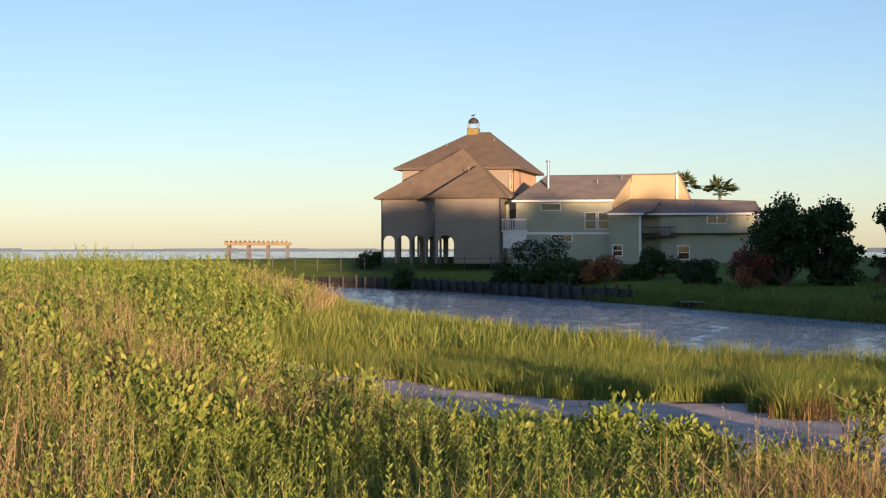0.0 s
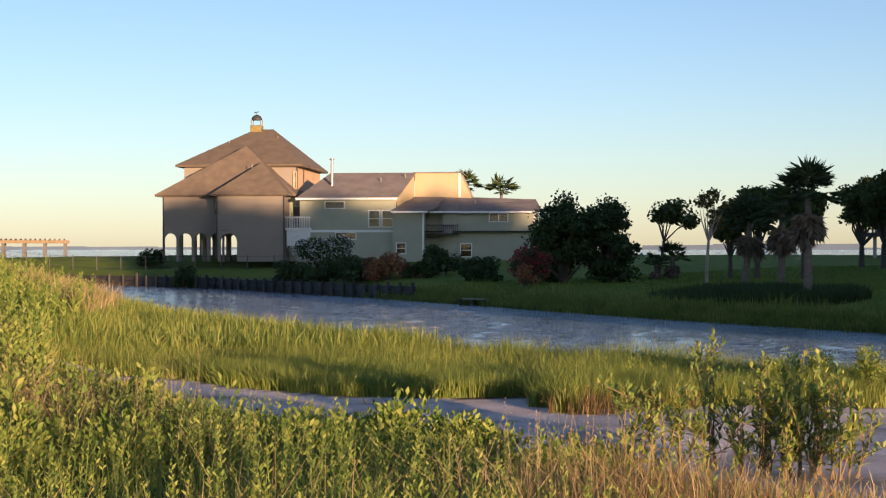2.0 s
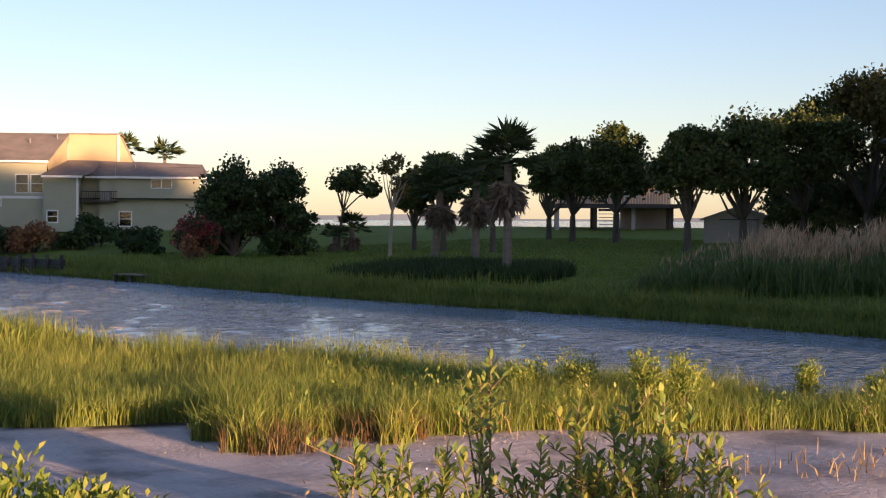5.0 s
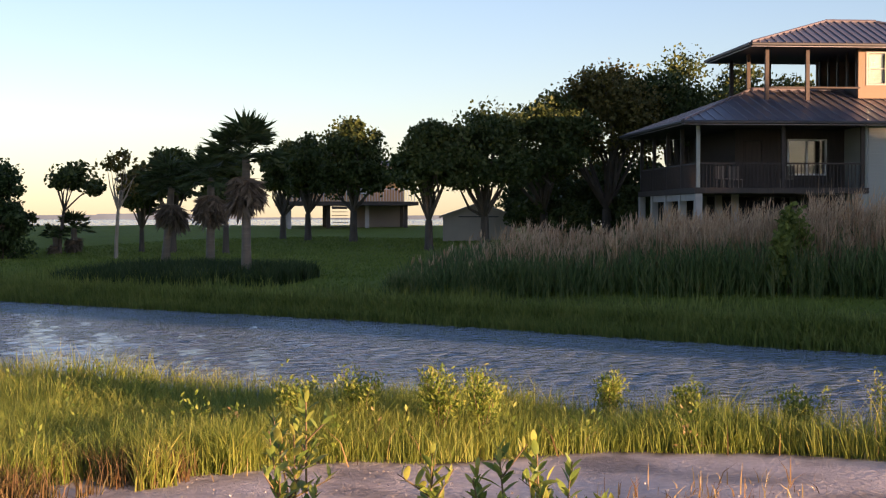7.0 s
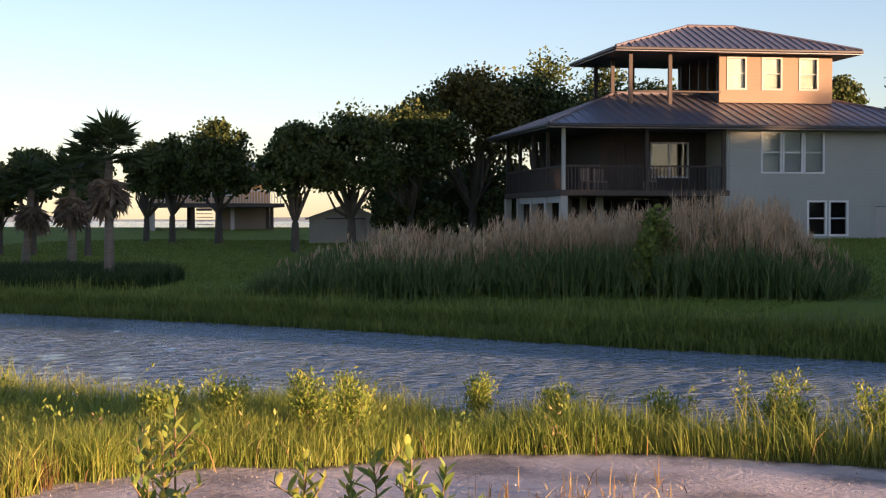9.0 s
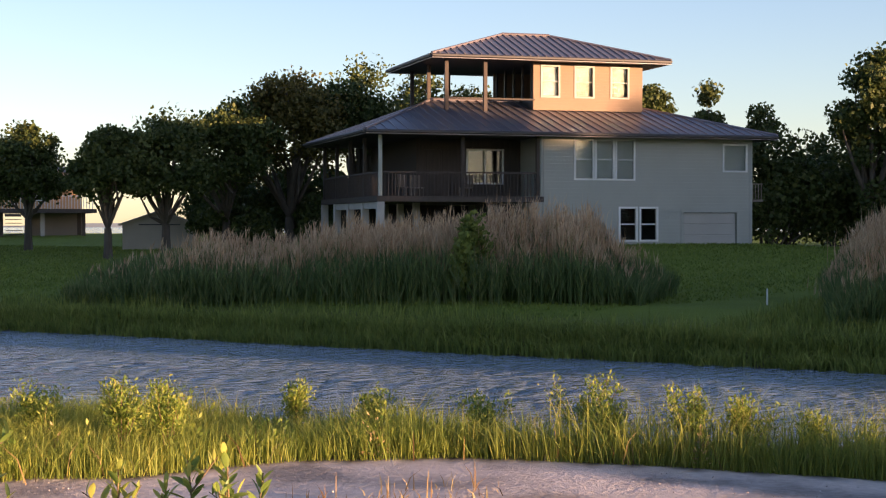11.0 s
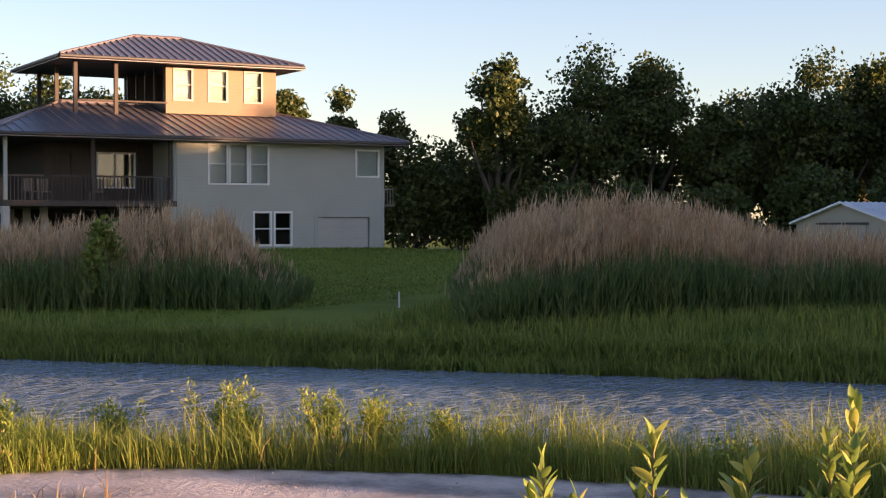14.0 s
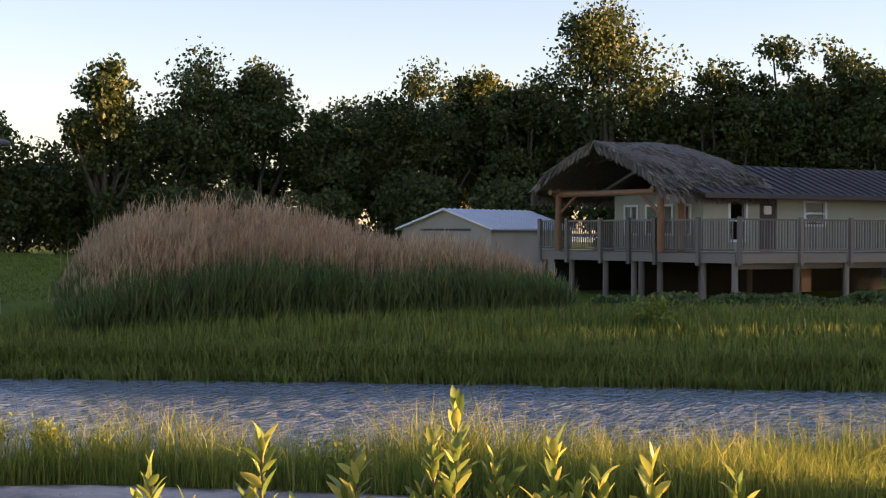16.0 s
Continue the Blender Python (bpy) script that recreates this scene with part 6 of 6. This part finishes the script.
# heights set so that the added rows shade the house walls
for k in range(8):
    shade_tree(54.5 + 3.1 * k, -29 - 3.5 * (k % 2), 21.0 + 0.8 * math.sin(k * 1.9), 3.6)
for k in range(10):
    shade_tree(78.0 + 3.1 * k, -33 - 3.0 * (k % 2), (18.7 if k < 4 else 16.1) + 0.5 * math.sin(k * 1.3), 3.6)
for k in range(9):
    shade_tree(56.0 + 3.6 * k, -39, 21.2 + 0.8 * math.sin(k * 1.1), 3.8)
BACKROW = [(90.0 + 2.5 * math.sin(k * 2.1), 54 - 7.0 * k, 12.3 + 1.2 * math.sin(k * 1.7), 4.4, M_OAK, 1.0) for k in range(10)]
grove(BACKROW, "dark broad-leaved tree in a dense row behind the houses", "tree row")
for x, y, h in ((76.2, 73.1, 9.8), (78.2, 70.7, 8.4)):
    tree("sapling", "slender young tree with thin foliage", x, y, h, 1.0, M_OAK, int(x), base_h=h * 0.6, clumps=16, per=90, leaf=0.2, group="saplings", thick=0.009, clump_r=1.7)
tree("leaning_tree", "leaning bare-limbed tree with flat leaf tufts", 29.2, 104.5, 5.4, 2.5, M_OAK, 61, base_h=2.9, clumps=11, per=150, leaf=0.24, lean=0.9, bark=M_BARK, clump_r=0.85, thick=0.02)
tree("dying_tree", "pale half-dead tree with sparse leaves", 30.0, 96.5, 6.1, 2.0, M_OAK_GOLD, 62, base_h=3.0, clumps=14, per=45, leaf=0.2, bark=M_PALEBARK, lean=0.4, thick=0.017)
tree("tall_shrub", "big dark bamboo-like shrub beside the wing", 22.4, 103.6, 6.4, 3.0, M_SHRUB, 63, base_h=0.1, clumps=150, per=80, leaf=0.2, clump_r=0.62, group="tall shrubs")
tree("tall_shrub", "big dark bamboo-like shrub beside the wing", 25.0, 102.4, 5.9, 2.7, M_SHRUB, 64, base_h=0.1, clumps=130, per=80, leaf=0.2, clump_r=0.62, group="tall shrubs")


def shrub(name, label, x, y, r, h, material, seed, n=2600, leaf=0.16, bloom=None, bloom_n=0, base=0.0, group="", cat="shrub"):
    """A shrub of short stems and many leaves, with an uneven outline."""
    rng = np.random.default_rng(seed)
    z0 = float(ground_z(x, y))
    t = thing(name, label, cat, pose(x, y, z0 + base), group)
    k = 16
    cc = np.stack([rng.uniform(-0.75, 0.75, k) * r, rng.uniform(-0.75, 0.75, k) * r, rng.uniform(0.2, 0.82, k) * h], 1)
    cc[:, :2] *= (1.1 - 0.5 * (cc[:, 2:3] / h))
    bm = bmesh.new()
    for c in cc[:9]:
        tube_into(bm, [(c[0] * 0.2, c[1] * 0.2, -0.1), tuple(c * [0.6, 0.6, 0.6]), tuple(c)], [0.05, 0.035, 0.015], 5)
    part("woody_base", bm, M_BARK, t)
    i = rng.integers(0, k, n)
    o = rng.normal(size=(n, 3))
    o /= np.linalg.norm(o, axis=1, keepdims=True)
    sz = rng.uniform(0.28, 0.5, k)[i][:, None]
    pts = cc[i] + o * (rng.uniform(0.2, 1, n) ** 0.5)[:, None] * sz * [r, r, 0.62 * h]
    pts[:, 2] = np.abs(pts[:, 2])
    v, f = flake_arrays(pts, leaf * rng.uniform(0.7, 1.3, n), rng)
    ob = mesh_arrays("foliage", v, f, material)
    ob.parent = t
    tagged(ob, kind="stuff")
    if bloom:
        i = rng.integers(0, k, bloom_n)
        o = rng.normal(size=(bloom_n, 3))
        o /= np.linalg.norm(o, axis=1, keepdims=True)
        pts = cc[i] + o * rng.uniform(0.28, 0.52, k)[i][:, None] * [r, r, 0.62 * h]
        pts[:, 2] = np.abs(pts[:, 2])
        v, f = flake_arrays(pts, leaf * 0.75 * rng.uniform(0.7, 1.3, bloom_n), rng)
        ob = mesh_arrays("blossom", v, f, bloom)
        ob.parent = t
        tagged(ob, kind="stuff")
    return t


shrub("oleander", "rounded oleander with white blossom before the house", 7.9, 131.8, 2.8, 3.1, M_SHRUB, 1, 6000, 0.17, M_BLOOM, 2600)
shrub("bougainvillea", "red flowering bougainvillea beside the house", 19.7, 100.6, 1.6, 2.5, M_SHRUB, 2, 2600, 0.15, M_RED, 2600)
shrub("pale_shrub", "dry pale shrub beside red blossom", 19.0, 99.4, 0.8, 1.5, M_RUST, 3, 900, 0.15)
for k, (x, y, r, h, m) in enumerate([(-7.3, 157.5, 1.7, 2.0, M_SHRUB), (-3.3, 140.5, 1.3, 1.9, M_SHRUB), (16.5, 120.9, 1.8, 2.3, M_SHRUB), (5.4, 126.5, 1.7, 1.9, M_SHRUB), (9.0, 122.5, 2.2, 1.9, M_SHRUB), (14.5, 117.8, 1.5, 1.5, M_SHRUB), (18.2, 113.5, 1.6, 1.6, M_SHRUB),
                                       (12.0, 118.0, 1.8, 2.1, M_RUST), (10.3, 119.8, 1.4, 1.9, M_SHRUB), (22.0, 105.0, 1.6, 1.9, M_SHRUB), (25.2, 102.0, 1.6, 1.8, M_SHRUB), (7.3, 124.6, 1.4, 1.2, M_SHRUB), (17.5, 109.5, 1.5, 1.2, M_SHRUB)]):
    shrub("garden_shrub" if m is M_SHRUB else "palmetto", "dark evergreen shrub in the canal-side garden" if m is M_SHRUB else "rust-tipped palmetto clump in the garden", x, y, r, h, m, 10 + k, 2400, 0.2, group="garden shrubs")
shrub("round_bush", "round leafy green bush before the porch", 36.6, 50.5, 0.95, 3.5, M_GRASS_FAR, 40, 2600, 0.15)
for k, (x, y, r, h) in enumerate([(71.0, 64.5, 3.0, 5.9), (73.5, 60.5, 2.8, 5.0), (69.5, 68.5, 2.6, 5.6), (73.0, 55.0, 2.6, 3.6), (75.5, 48.5, 2.6, 3.4), (74.5, 51.5, 2.6, 3.6), (77.0, 38.5, 2.8, 4.4), (77.5, 33.0, 2.8, 4.6), (77.0, 29.0, 2.6, 4.2), (53.0, 88.5, 2.4, 2.6), (58.5, 87.0, 2.6, 3.2), (63.0, 90.0, 2.6, 3.4), (76.5, 25.0, 2.8, 4.6), (77.5, 44.0, 2.8, 4.2), (80.5, 55.5, 2.8, 5.0), (83.0, 40.0, 3.2, 5.4), (84.0, 30.0, 3.2, 5.4), (82.5, 48.0, 3.0, 5.2), (84.0, 18.0, 3.2, 5.4),
                                  (58.8, 97.1, 3.0, 4.4), (60.8, 94.4, 3.0, 4.8), (63.9, 93.4, 3.2, 5.0), (67.1, 92.2, 3.2, 5.2), (70.4, 90.6, 3.4, 5.4), (73.8, 88.9, 3.4, 5.4), (76.6, 67.7, 3.0, 5.6), (78.3, 65.4, 3.2, 6.2), (80.8, 63.5, 3.2, 6.0), (83.3, 61.3, 3.2, 5.6)]):
    shrub("understorey_shrub", "dark undergrowth below the trees", x, y, r, h, M_OAK, 60 + k, 7000, 0.22, group="undergrowth")
for k in range(9):
    x, y = 51.0 + 1.05 * k * 0.8, 26.0 - 1.25 * k * 0.9
    shrub("low_bush", "low soft green bush below the deck", x - 1.2, y - 0.3, 1.15, 0.5 + 0.12 * math.sin(k * 2.3), M_REED, 90 + k, 1200, 0.13, group="bushes by the deck")
shrub("bank_bush", "small sunlit bush in the bank grass", 43.4, 23.2, 0.7, 0.95, M_GRASS_LOW, 120, 700, 0.1)


# ---- palms ----
def fan_leaf(rng, m_dir, size):
    """One fan frond: a ribbed fan of pointed segments round the end of its stalk."""
    m_dir = m_dir / np.linalg.norm(m_dir)
    side = np.cross(m_dir, [0, 0, 1.0])
    side /= np.linalg.norm(side) + 1e-9
    n = 15
    a = np.linspace(-1.5, 1.5, n)
    hub = m_dir * size * 0.9
    d = np.cos(a)[:, None] * m_dir + np.sin(a)[:, None] * side + np.array([0, 0, -0.22])
    d += rng.normal(0, 0.06, d.shape)
    return leaf_arrays(np.repeat(hub[None], n, 0), d, size * rng.uniform(0.75, 1.0, n), np.full(n, size * 0.15), rng), hub


def fan_palm(x, y, height, size, seed, skirt=True, fronds=34):
    rng = np.random.default_rng(seed)
    z0 = float(ground_z(x, y))
    t = thing("fan_palm", "fan palm with a skirt of dead fronds on the lawn" if skirt else "fan palm rising behind the roof", "palm", pose(x, y, z0 - 0.1), "fan palms")
    zt = height - size * 1.2
    lean = rng.normal(0, 0.12, 2)
    part("trunk", tube([(0, 0, -0.1), (lean[0] * 0.3, lean[1] * 0.3, zt * 0.3), (lean[0], lean[1], zt)], [0.24, 0.19, 0.15], 10), M_PALMBARK, t)
    top = np.array([lean[0], lean[1], zt])
    ch, dead, bm = [], [], bmesh.new()
    for k in range(fronds):
        e = rng.uniform(-0.25, 1.35)
        a = k * 2.4 + rng.uniform(-0.3, 0.3)
        d = np.array([math.cos(a) * math.cos(e), math.sin(a) * math.cos(e), math.sin(e)])
        (v, f), hub = fan_leaf(rng, d, size * rng.uniform(0.8, 1.05))
        ch.append((v + top, f))
        tube_into(bm, [tuple(top), tuple(top + hub)], [0.03, 0.015], 4)
    part("frond_base", bm, M_PALM, t)
    v, f = gather(ch)
    ob = mesh_arrays("fronds", v, f, M_PALM)
    ob.parent = t
    tagged(ob, kind="stuff")
    if skirt:
        for k in range(36):
            a = k * 2.4
            e = rng.uniform(-1.45, -1.05)
            d = np.array([math.cos(a) * math.cos(e), math.sin(a) * math.cos(e), math.sin(e)])
            (v, f), hub = fan_leaf(rng, d, size * rng.uniform(0.75, 1.05))
            dead.append((v + top - [0, 0, rng.uniform(0, size * 0.7)], f))
        v, f = gather(dead)
        ob = mesh_arrays("dead_fronds", v, f, M_DEADFROND)
        ob.parent = t
        tagged(ob, "grey-brown skirt of hanging dead fronds", kind="stuff")
    return t


def zpalm(x, y, top, size, seed, **k):
    fan_palm(x, y, top - float(ground_z(x, y)), size, seed, **k)


zpalm(27.6, 72.6, 7.5, 1.15, 1)
zpalm(28.8, 79.6, 6.6, 1.0, 2)
zpalm(28.4, 84.4, 6.4, 1.05, 3)
zpalm(25.3, 166.0, 11.6, 1.15, 4, skirt=False, fronds=22)
zpalm(28.6, 163.0, 11.0, 1.25, 5, skirt=False, fronds=20)
zpalm(30.2, 104.8, 3.9, 0.75, 7, fronds=22)
zpalm(29.2, 104.8, 3.2, 0.6, 8, fronds=20)


# ---- big-leaved plants near the camera ----
def big_leaf_mesh(name, material, length=1.0, width=0.3):
    bm = bmesh.new()
    rows = []
    n = 6
    for i in range(n + 1):
        f = i / n
        w = width * 0.5 * math.sin(math.pi * min(1, f * 0.93 + 0.05)) ** 0.8 if 0 < i < n else 0.012
        zc = 0.10 * length * math.sin(f * 2.4) * 0.5
        rows.append([bm.verts.new((-w, f * length, zc + w * 0.3)), bm.verts.new((0, f * length, zc)), bm.verts.new((w, f * length, zc + w * 0.3))])
    for a, b in zip(rows, rows[1:]):
        for k in range(2):
            bm.faces.new((a[k], a[k + 1], b[k + 1], b[k]))
    me = bpy.data.meshes.new(name)
    bm.to_mesh(me)
    bm.free()
    me.materials.append(material)
    me.polygons.foreach_set("use_smooth", [True] * len(me.polygons))
    return me


def leaf_material():
    """Near leaves: each its own green to yellow, pale midrib, light through the blade."""
    m = bpy.data.materials.new("near_leaves")
    m.use_nodes = True
    n, l = m.node_tree.nodes, m.node_tree.links
    p = n["Principled BSDF"]
    p.inputs["Roughness"].default_value = 0.45
    oi, tc, nz = n.new("ShaderNodeObjectInfo"), n.new("ShaderNodeTexCoord"), n.new("ShaderNodeTexNoise")
    nz.inputs["Scale"].default_value = 6
    l.new(tc.outputs["Object"], nz.inputs["Vector"])
    mi = n.new("ShaderNodeMix")
    mi.data_type = 'FLOAT'
    mi.inputs[0].default_value = 0.7
    l.new(nz.outputs["Fac"], mi.inputs[2]), l.new(oi.outputs["Random"], mi.inputs[3])
    r = n.new("ShaderNodeValToRGB")
    els = r.color_ramp.elements
    els[0].position, els[1].position = 0.15, 0.9
    els[0].color, els[1].color = (0.10, 0.175, 0.04, 1), (0.50, 0.47, 0.11, 1)
    e = els.new(0.5)
    e.color = (0.23, 0.31, 0.065, 1)
    l.new(mi.outputs[0], r.inputs[0])
    l.new(r.outputs[0], p.inputs["Base Color"])
    t = n.new("ShaderNodeBsdfTranslucent")
    l.new(r.outputs[0], t.inputs[0])
    ms = n.new("ShaderNodeMixShader")
    ms.inputs[0].default_value = 0.4
    l.new(p.outputs[0], ms.inputs[1]), l.new(t.outputs[0], ms.inputs[2])
    l.new(ms.outputs[0], n["Material Output"].inputs["Surface"])
    return m


M_NEAR_LEAF = leaf_material()
LEAF_MESHES = [big_leaf_mesh("leaf", M_NEAR_LEAF, 1.0, w) for w in (0.26, 0.32, 0.38)]


def stem_with_leaves(t, rng, p0, p1, leaves, leaf_len, start=0.25, whorl=0.6, parent=None):
    """A stem from p0 to p1 with leaves in a spiral that stand more upright towards the tip."""
    p0, p1 = Vector(p0), Vector(p1)
    mid = p0.lerp(p1, 0.5) + Vector((rng.normal(0, 0.03), rng.normal(0, 0.03), 0))
    part("stem", tube([p0, mid, p1], [0.016, 0.011, 0.005], 6), M_STALK, t)
    a = rng.uniform(0, 6.28)
    for k in range(leaves):
        f = start + (1 - start) * (k + 0.5) / leaves
        q = p0.lerp(mid, f * 2) if f < 0.5 else mid.lerp(p1, f * 2 - 1)
        a += 2.4 + rng.normal(0, 0.25)
        el = 0.25 + 0.8 * f ** 1.5 + rng.normal(0, 0.2)
        ob = new("leaf", LEAF_MESHES[int(rng.integers(0, 3))])
        s = leaf_len * rng.uniform(0.7, 1.15) * (1.1 - 0.45 * f)
        ob.parent = t
        ob.matrix_basis = Matrix.LocRotScale(q, Euler((min(el, 1.45), rng.normal(0, 0.25), a), 'XYZ'), Vector((s, s, s)))


def milkweed(x, y, top, seed, stems=1, leaf_len=0.19):
    rng = np.random.default_rng(seed)
    z = float(ground_z(x, y))
    t = thing("milkweed", "upright leafy milkweed with pointed green leaves", "plant", pose(x, y, z), "milkweeds")
    H = top - z - 0.08
    for k in range(stems):
        h = H * (1 if k == 0 else rng.uniform(0.72, 0.94))
        b = (rng.normal(0, 0.08) if k else 0, rng.normal(0, 0.08) if k else 0, -0.05)
        e = (rng.normal(0, 0.13) if k else 0, rng.normal(0, 0.13) if k else 0, h)
        stem_with_leaves(t, rng, b, e, 40, leaf_len, 0.6)


def rosette(t, rng, q, d, count, leaf_len):
    """Leaves round the last stretch of a twig."""
    d = Vector(d).normalized()
    a = rng.uniform(0, 6.28)
    for k in range(count):
        a += 2.4 + rng.normal(0, 0.3)
        f = k / count
        el = 0.3 + 0.95 * f + rng.normal(0, 0.2)
        s = leaf_len * rng.uniform(0.75, 1.15) * (1.05 - 0.35 * f)
        ob = new("leaf", LEAF_MESHES[int(rng.integers(0, 3))])
        ob.parent = t
        ob.matrix_basis = Matrix.LocRotScale(Vector(q) - d * (1 - f) * 0.34, Euler((min(el, 1.45), rng.normal(0, 0.3), a), 'XYZ'), Vector((s, s, s)))


def elder_bush(x, y, top, seed, stems=4, spread=0.35, leaf_len=0.2):
    rng = np.random.default_rng(seed)
    z = float(ground_z(x, y))
    t = thing("marsh_elder", "leafy marsh elder bush with thick yellow-green leaves", "shrub", pose(x, y, z), "marsh elders")
    H = top - z - 0.12
    for k in range(stems):
        lead = k == 0
        b = Vector((rng.normal(0, 0.05), rng.normal(0, 0.05), -0.05))
        e = Vector((0 if lead else rng.normal(0, spread), 0 if lead else rng.normal(0, spread), H * (1 if lead else rng.uniform(0.62, 0.92))))
        m = b.lerp(e, 0.5) + Vector((rng.normal(0, 0.05), rng.normal(0, 0.05), 0))
        part("stem", tube([b, m, e], [0.016, 0.011, 0.005], 6), M_STALK, t)
        rosette(t, rng, e, e - m, 12, leaf_len)
        for j in range(6 if lead else 4):
            f = rng.uniform(0.14, 0.9)
            q = b.lerp(m, f * 2) if f < 0.5 else m.lerp(e, f * 2 - 1)
            w = q + Vector((rng.normal(0, 0.16), rng.normal(0, 0.16), rng.uniform(0.12, 0.28)))
            part("twig", tube([q, q.lerp(w, 0.6), w], [0.008, 0.006, 0.003], 5), M_STALK, t)
            rosette(t, rng, w, w - q, 9, leaf_len * 0.92)


for k, (x, y, top, st) in enumerate([(7.75, 24.3, 2.06, 3), (6.18, 23.79, 1.3, 4), (6.6, 23.6, 1.32, 4), (7.0, 23.5, 1.3, 3), (8.13, 23.0, 1.74, 5), (8.56, 22.8, 1.76, 6), (9.08, 23.1, 1.74, 6), (9.35, 22.5, 1.38, 3), (7.84, 23.2, 1.34, 3), (8.4, 23.5, 1.35, 4), (8.8, 22.6, 1.5, 4), (8.3, 22.4, 1.3, 4), (9.0, 22.2, 1.25, 3), (7.5, 23.9, 1.3, 2)]):
    q = 14.5 / 15.5
    elder_bush(1.86 + (x - 1.86) * q, 9.4 + (y - 9.4) * q, 3.6 - (3.5 - top) * q + (0.12 if top > 1.6 else 0.05), 300 + k, st + 1, 0.26, 0.17)
for k, (x, y, top, st) in enumerate([(10.06, 15.99, 2.72, 1), (9.22, 16.64, 2.61, 1), (8.54, 16.83, 2.55, 1), (10.23, 15.52, 2.49, 2), (9.87, 14.93, 2.48, 1), (9.87, 16.45, 2.4, 2), (10.13, 15.81, 2.4, 2), (10.45, 14.62, 2.34, 1), (9.98, 16.15, 2.35, 2), (10.3, 15.3, 2.35, 2)]):
    milkweed(x, y, top, 400 + k, st + 3, 0.22)


def bank_shrub(x, y, r, h, seed, n=1200):
    """A small leafy shrub in the cordgrass."""
    rng = np.random.default_rng(seed)
    z = float(ground_z(x, y))
    t = thing("groundsel_bush", "small yellow-green groundsel bush in the cordgrass", "shrub", pose(x, y, z), "groundsel bushes")
    bm = bmesh.new()
    tips = []
    for k in range(9):
        e = Vector((rng.normal(0, r * 0.5), rng.normal(0, r * 0.5), h * rng.uniform(0.65, 1.0)))
        tube_into(bm, [(0, 0, -0.05), tuple(e * 0.5 + Vector((0, 0, 0.1))), tuple(e)], [0.012, 0.008, 0.004], 5)
        tips.append(np.array(e))
    part("woody_base", bm, M_STALK, t)
    tips = np.array(tips)
    i = rng.integers(0, 9, n)
    f = rng.uniform(0.5, 1.0, n)[:, None]
    c = tips[i] * f + rng.normal(0, 0.07, (n, 3))
    d = rng.normal(size=(n, 3)) * [1, 1, 0.4] + [0, 0, 1.1]
    ln = rng.uniform(0.05, 0.1, n)
    v, q = leaf_arrays(c, d, ln, ln * 0.36, rng)
    ob = mesh_arrays("foliage", v, q, M_WEED)
    ob.parent = t
    tagged(ob, kind="stuff")


for k, (x, y, top, r) in enumerate([(13.2, 33.9, 1.4, 0.35), (13.75, 32.6, 1.5, 0.25), (14.3, 32.3, 1.48, 0.35), (17.8, 27.6, 1.66, 0.55), (18.0, 25.95, 1.6, 0.4), (18.35, 25.4, 1.55, 0.25), (15.6, 31.0, 1.4, 0.2), (16.4, 30.2, 1.25, 0.3), (17.0, 28.6, 1.3, 0.3), (17.5, 26.9, 1.35, 0.35), (19.3, 25.0, 1.25, 0.3), (12.4, 34.6, 1.15, 0.3), (19.9, 24.6, 1.15, 0.25)]):
    if x > 15:
        x, y, top = 2.59 + (x - 2.59) * 1.14, 13.13 + (y - 13.13) * 1.14, 3.5 - (3.5 - top) * 1.14
    bank_shrub(x, y, r * 1.2, 0.88 * (top - float(ground_z(x, y))), 500 + k)


# ---- shell and pebble litter on the flat ----
n = 2600
px_, py_ = rg.uniform(2, 20, n), rg.uniform(20, 36, n)
k = flat_sand(px_, py_) & (wobble(px_, py_, 0.6, 2.0) > -0.1)
px_, py_ = px_[k], py_[k]
pv, pt = flake_arrays(np.stack([px_, py_, ground_z(px_, py_) + 0.012], 1), rg.uniform(0.008, 0.03, len(px_)), rg, up=0.0)
tagged(mesh_arrays("shell_litter", pv, pt, mat("shell_grit", (0.62, 0.56, 0.5), (0.2, 0.17, 0.15), island=True)), "scattered shells and grit on the sand", "litter", kind="stuff")


# ---- fence on the far lawn, marker posts ----
f = thing("wire_fence", "low dark wire fence before the tall house", "fence")
pts = [(-22 + 2.4 * k, 163 - 1.55 * k) for k in range(14)]
for x, y in pts:
    z = float(ground_z(x, y))
    part("post", tube([(x, y, z - 0.1), (x, y, z + 1.35)], [0.05, 0.05], 5), M_TRIM_DARK, f)
for (x0, y0), (x1, y1) in zip(pts, pts[1:]):
    for hh in (0.25, 0.75, 1.25):
        part("wire", tube([(x0, y0, float(ground_z(x0, y0)) + hh), (x1, y1, float(ground_z(x1, y1)) + hh)], [0.018, 0.018], 4), M_TRIM_DARK, f)
x, y = 41.6, 42.6
mp = thing("marker_post", "short white marker post in the grass", "post", pose(x, y, float(ground_z(x, y))))
part("stake", tube([(0, 0, -0.1), (0, 0, 0.5)], [0.03, 0.025], 7), M_TRIM_WHITE, mp)
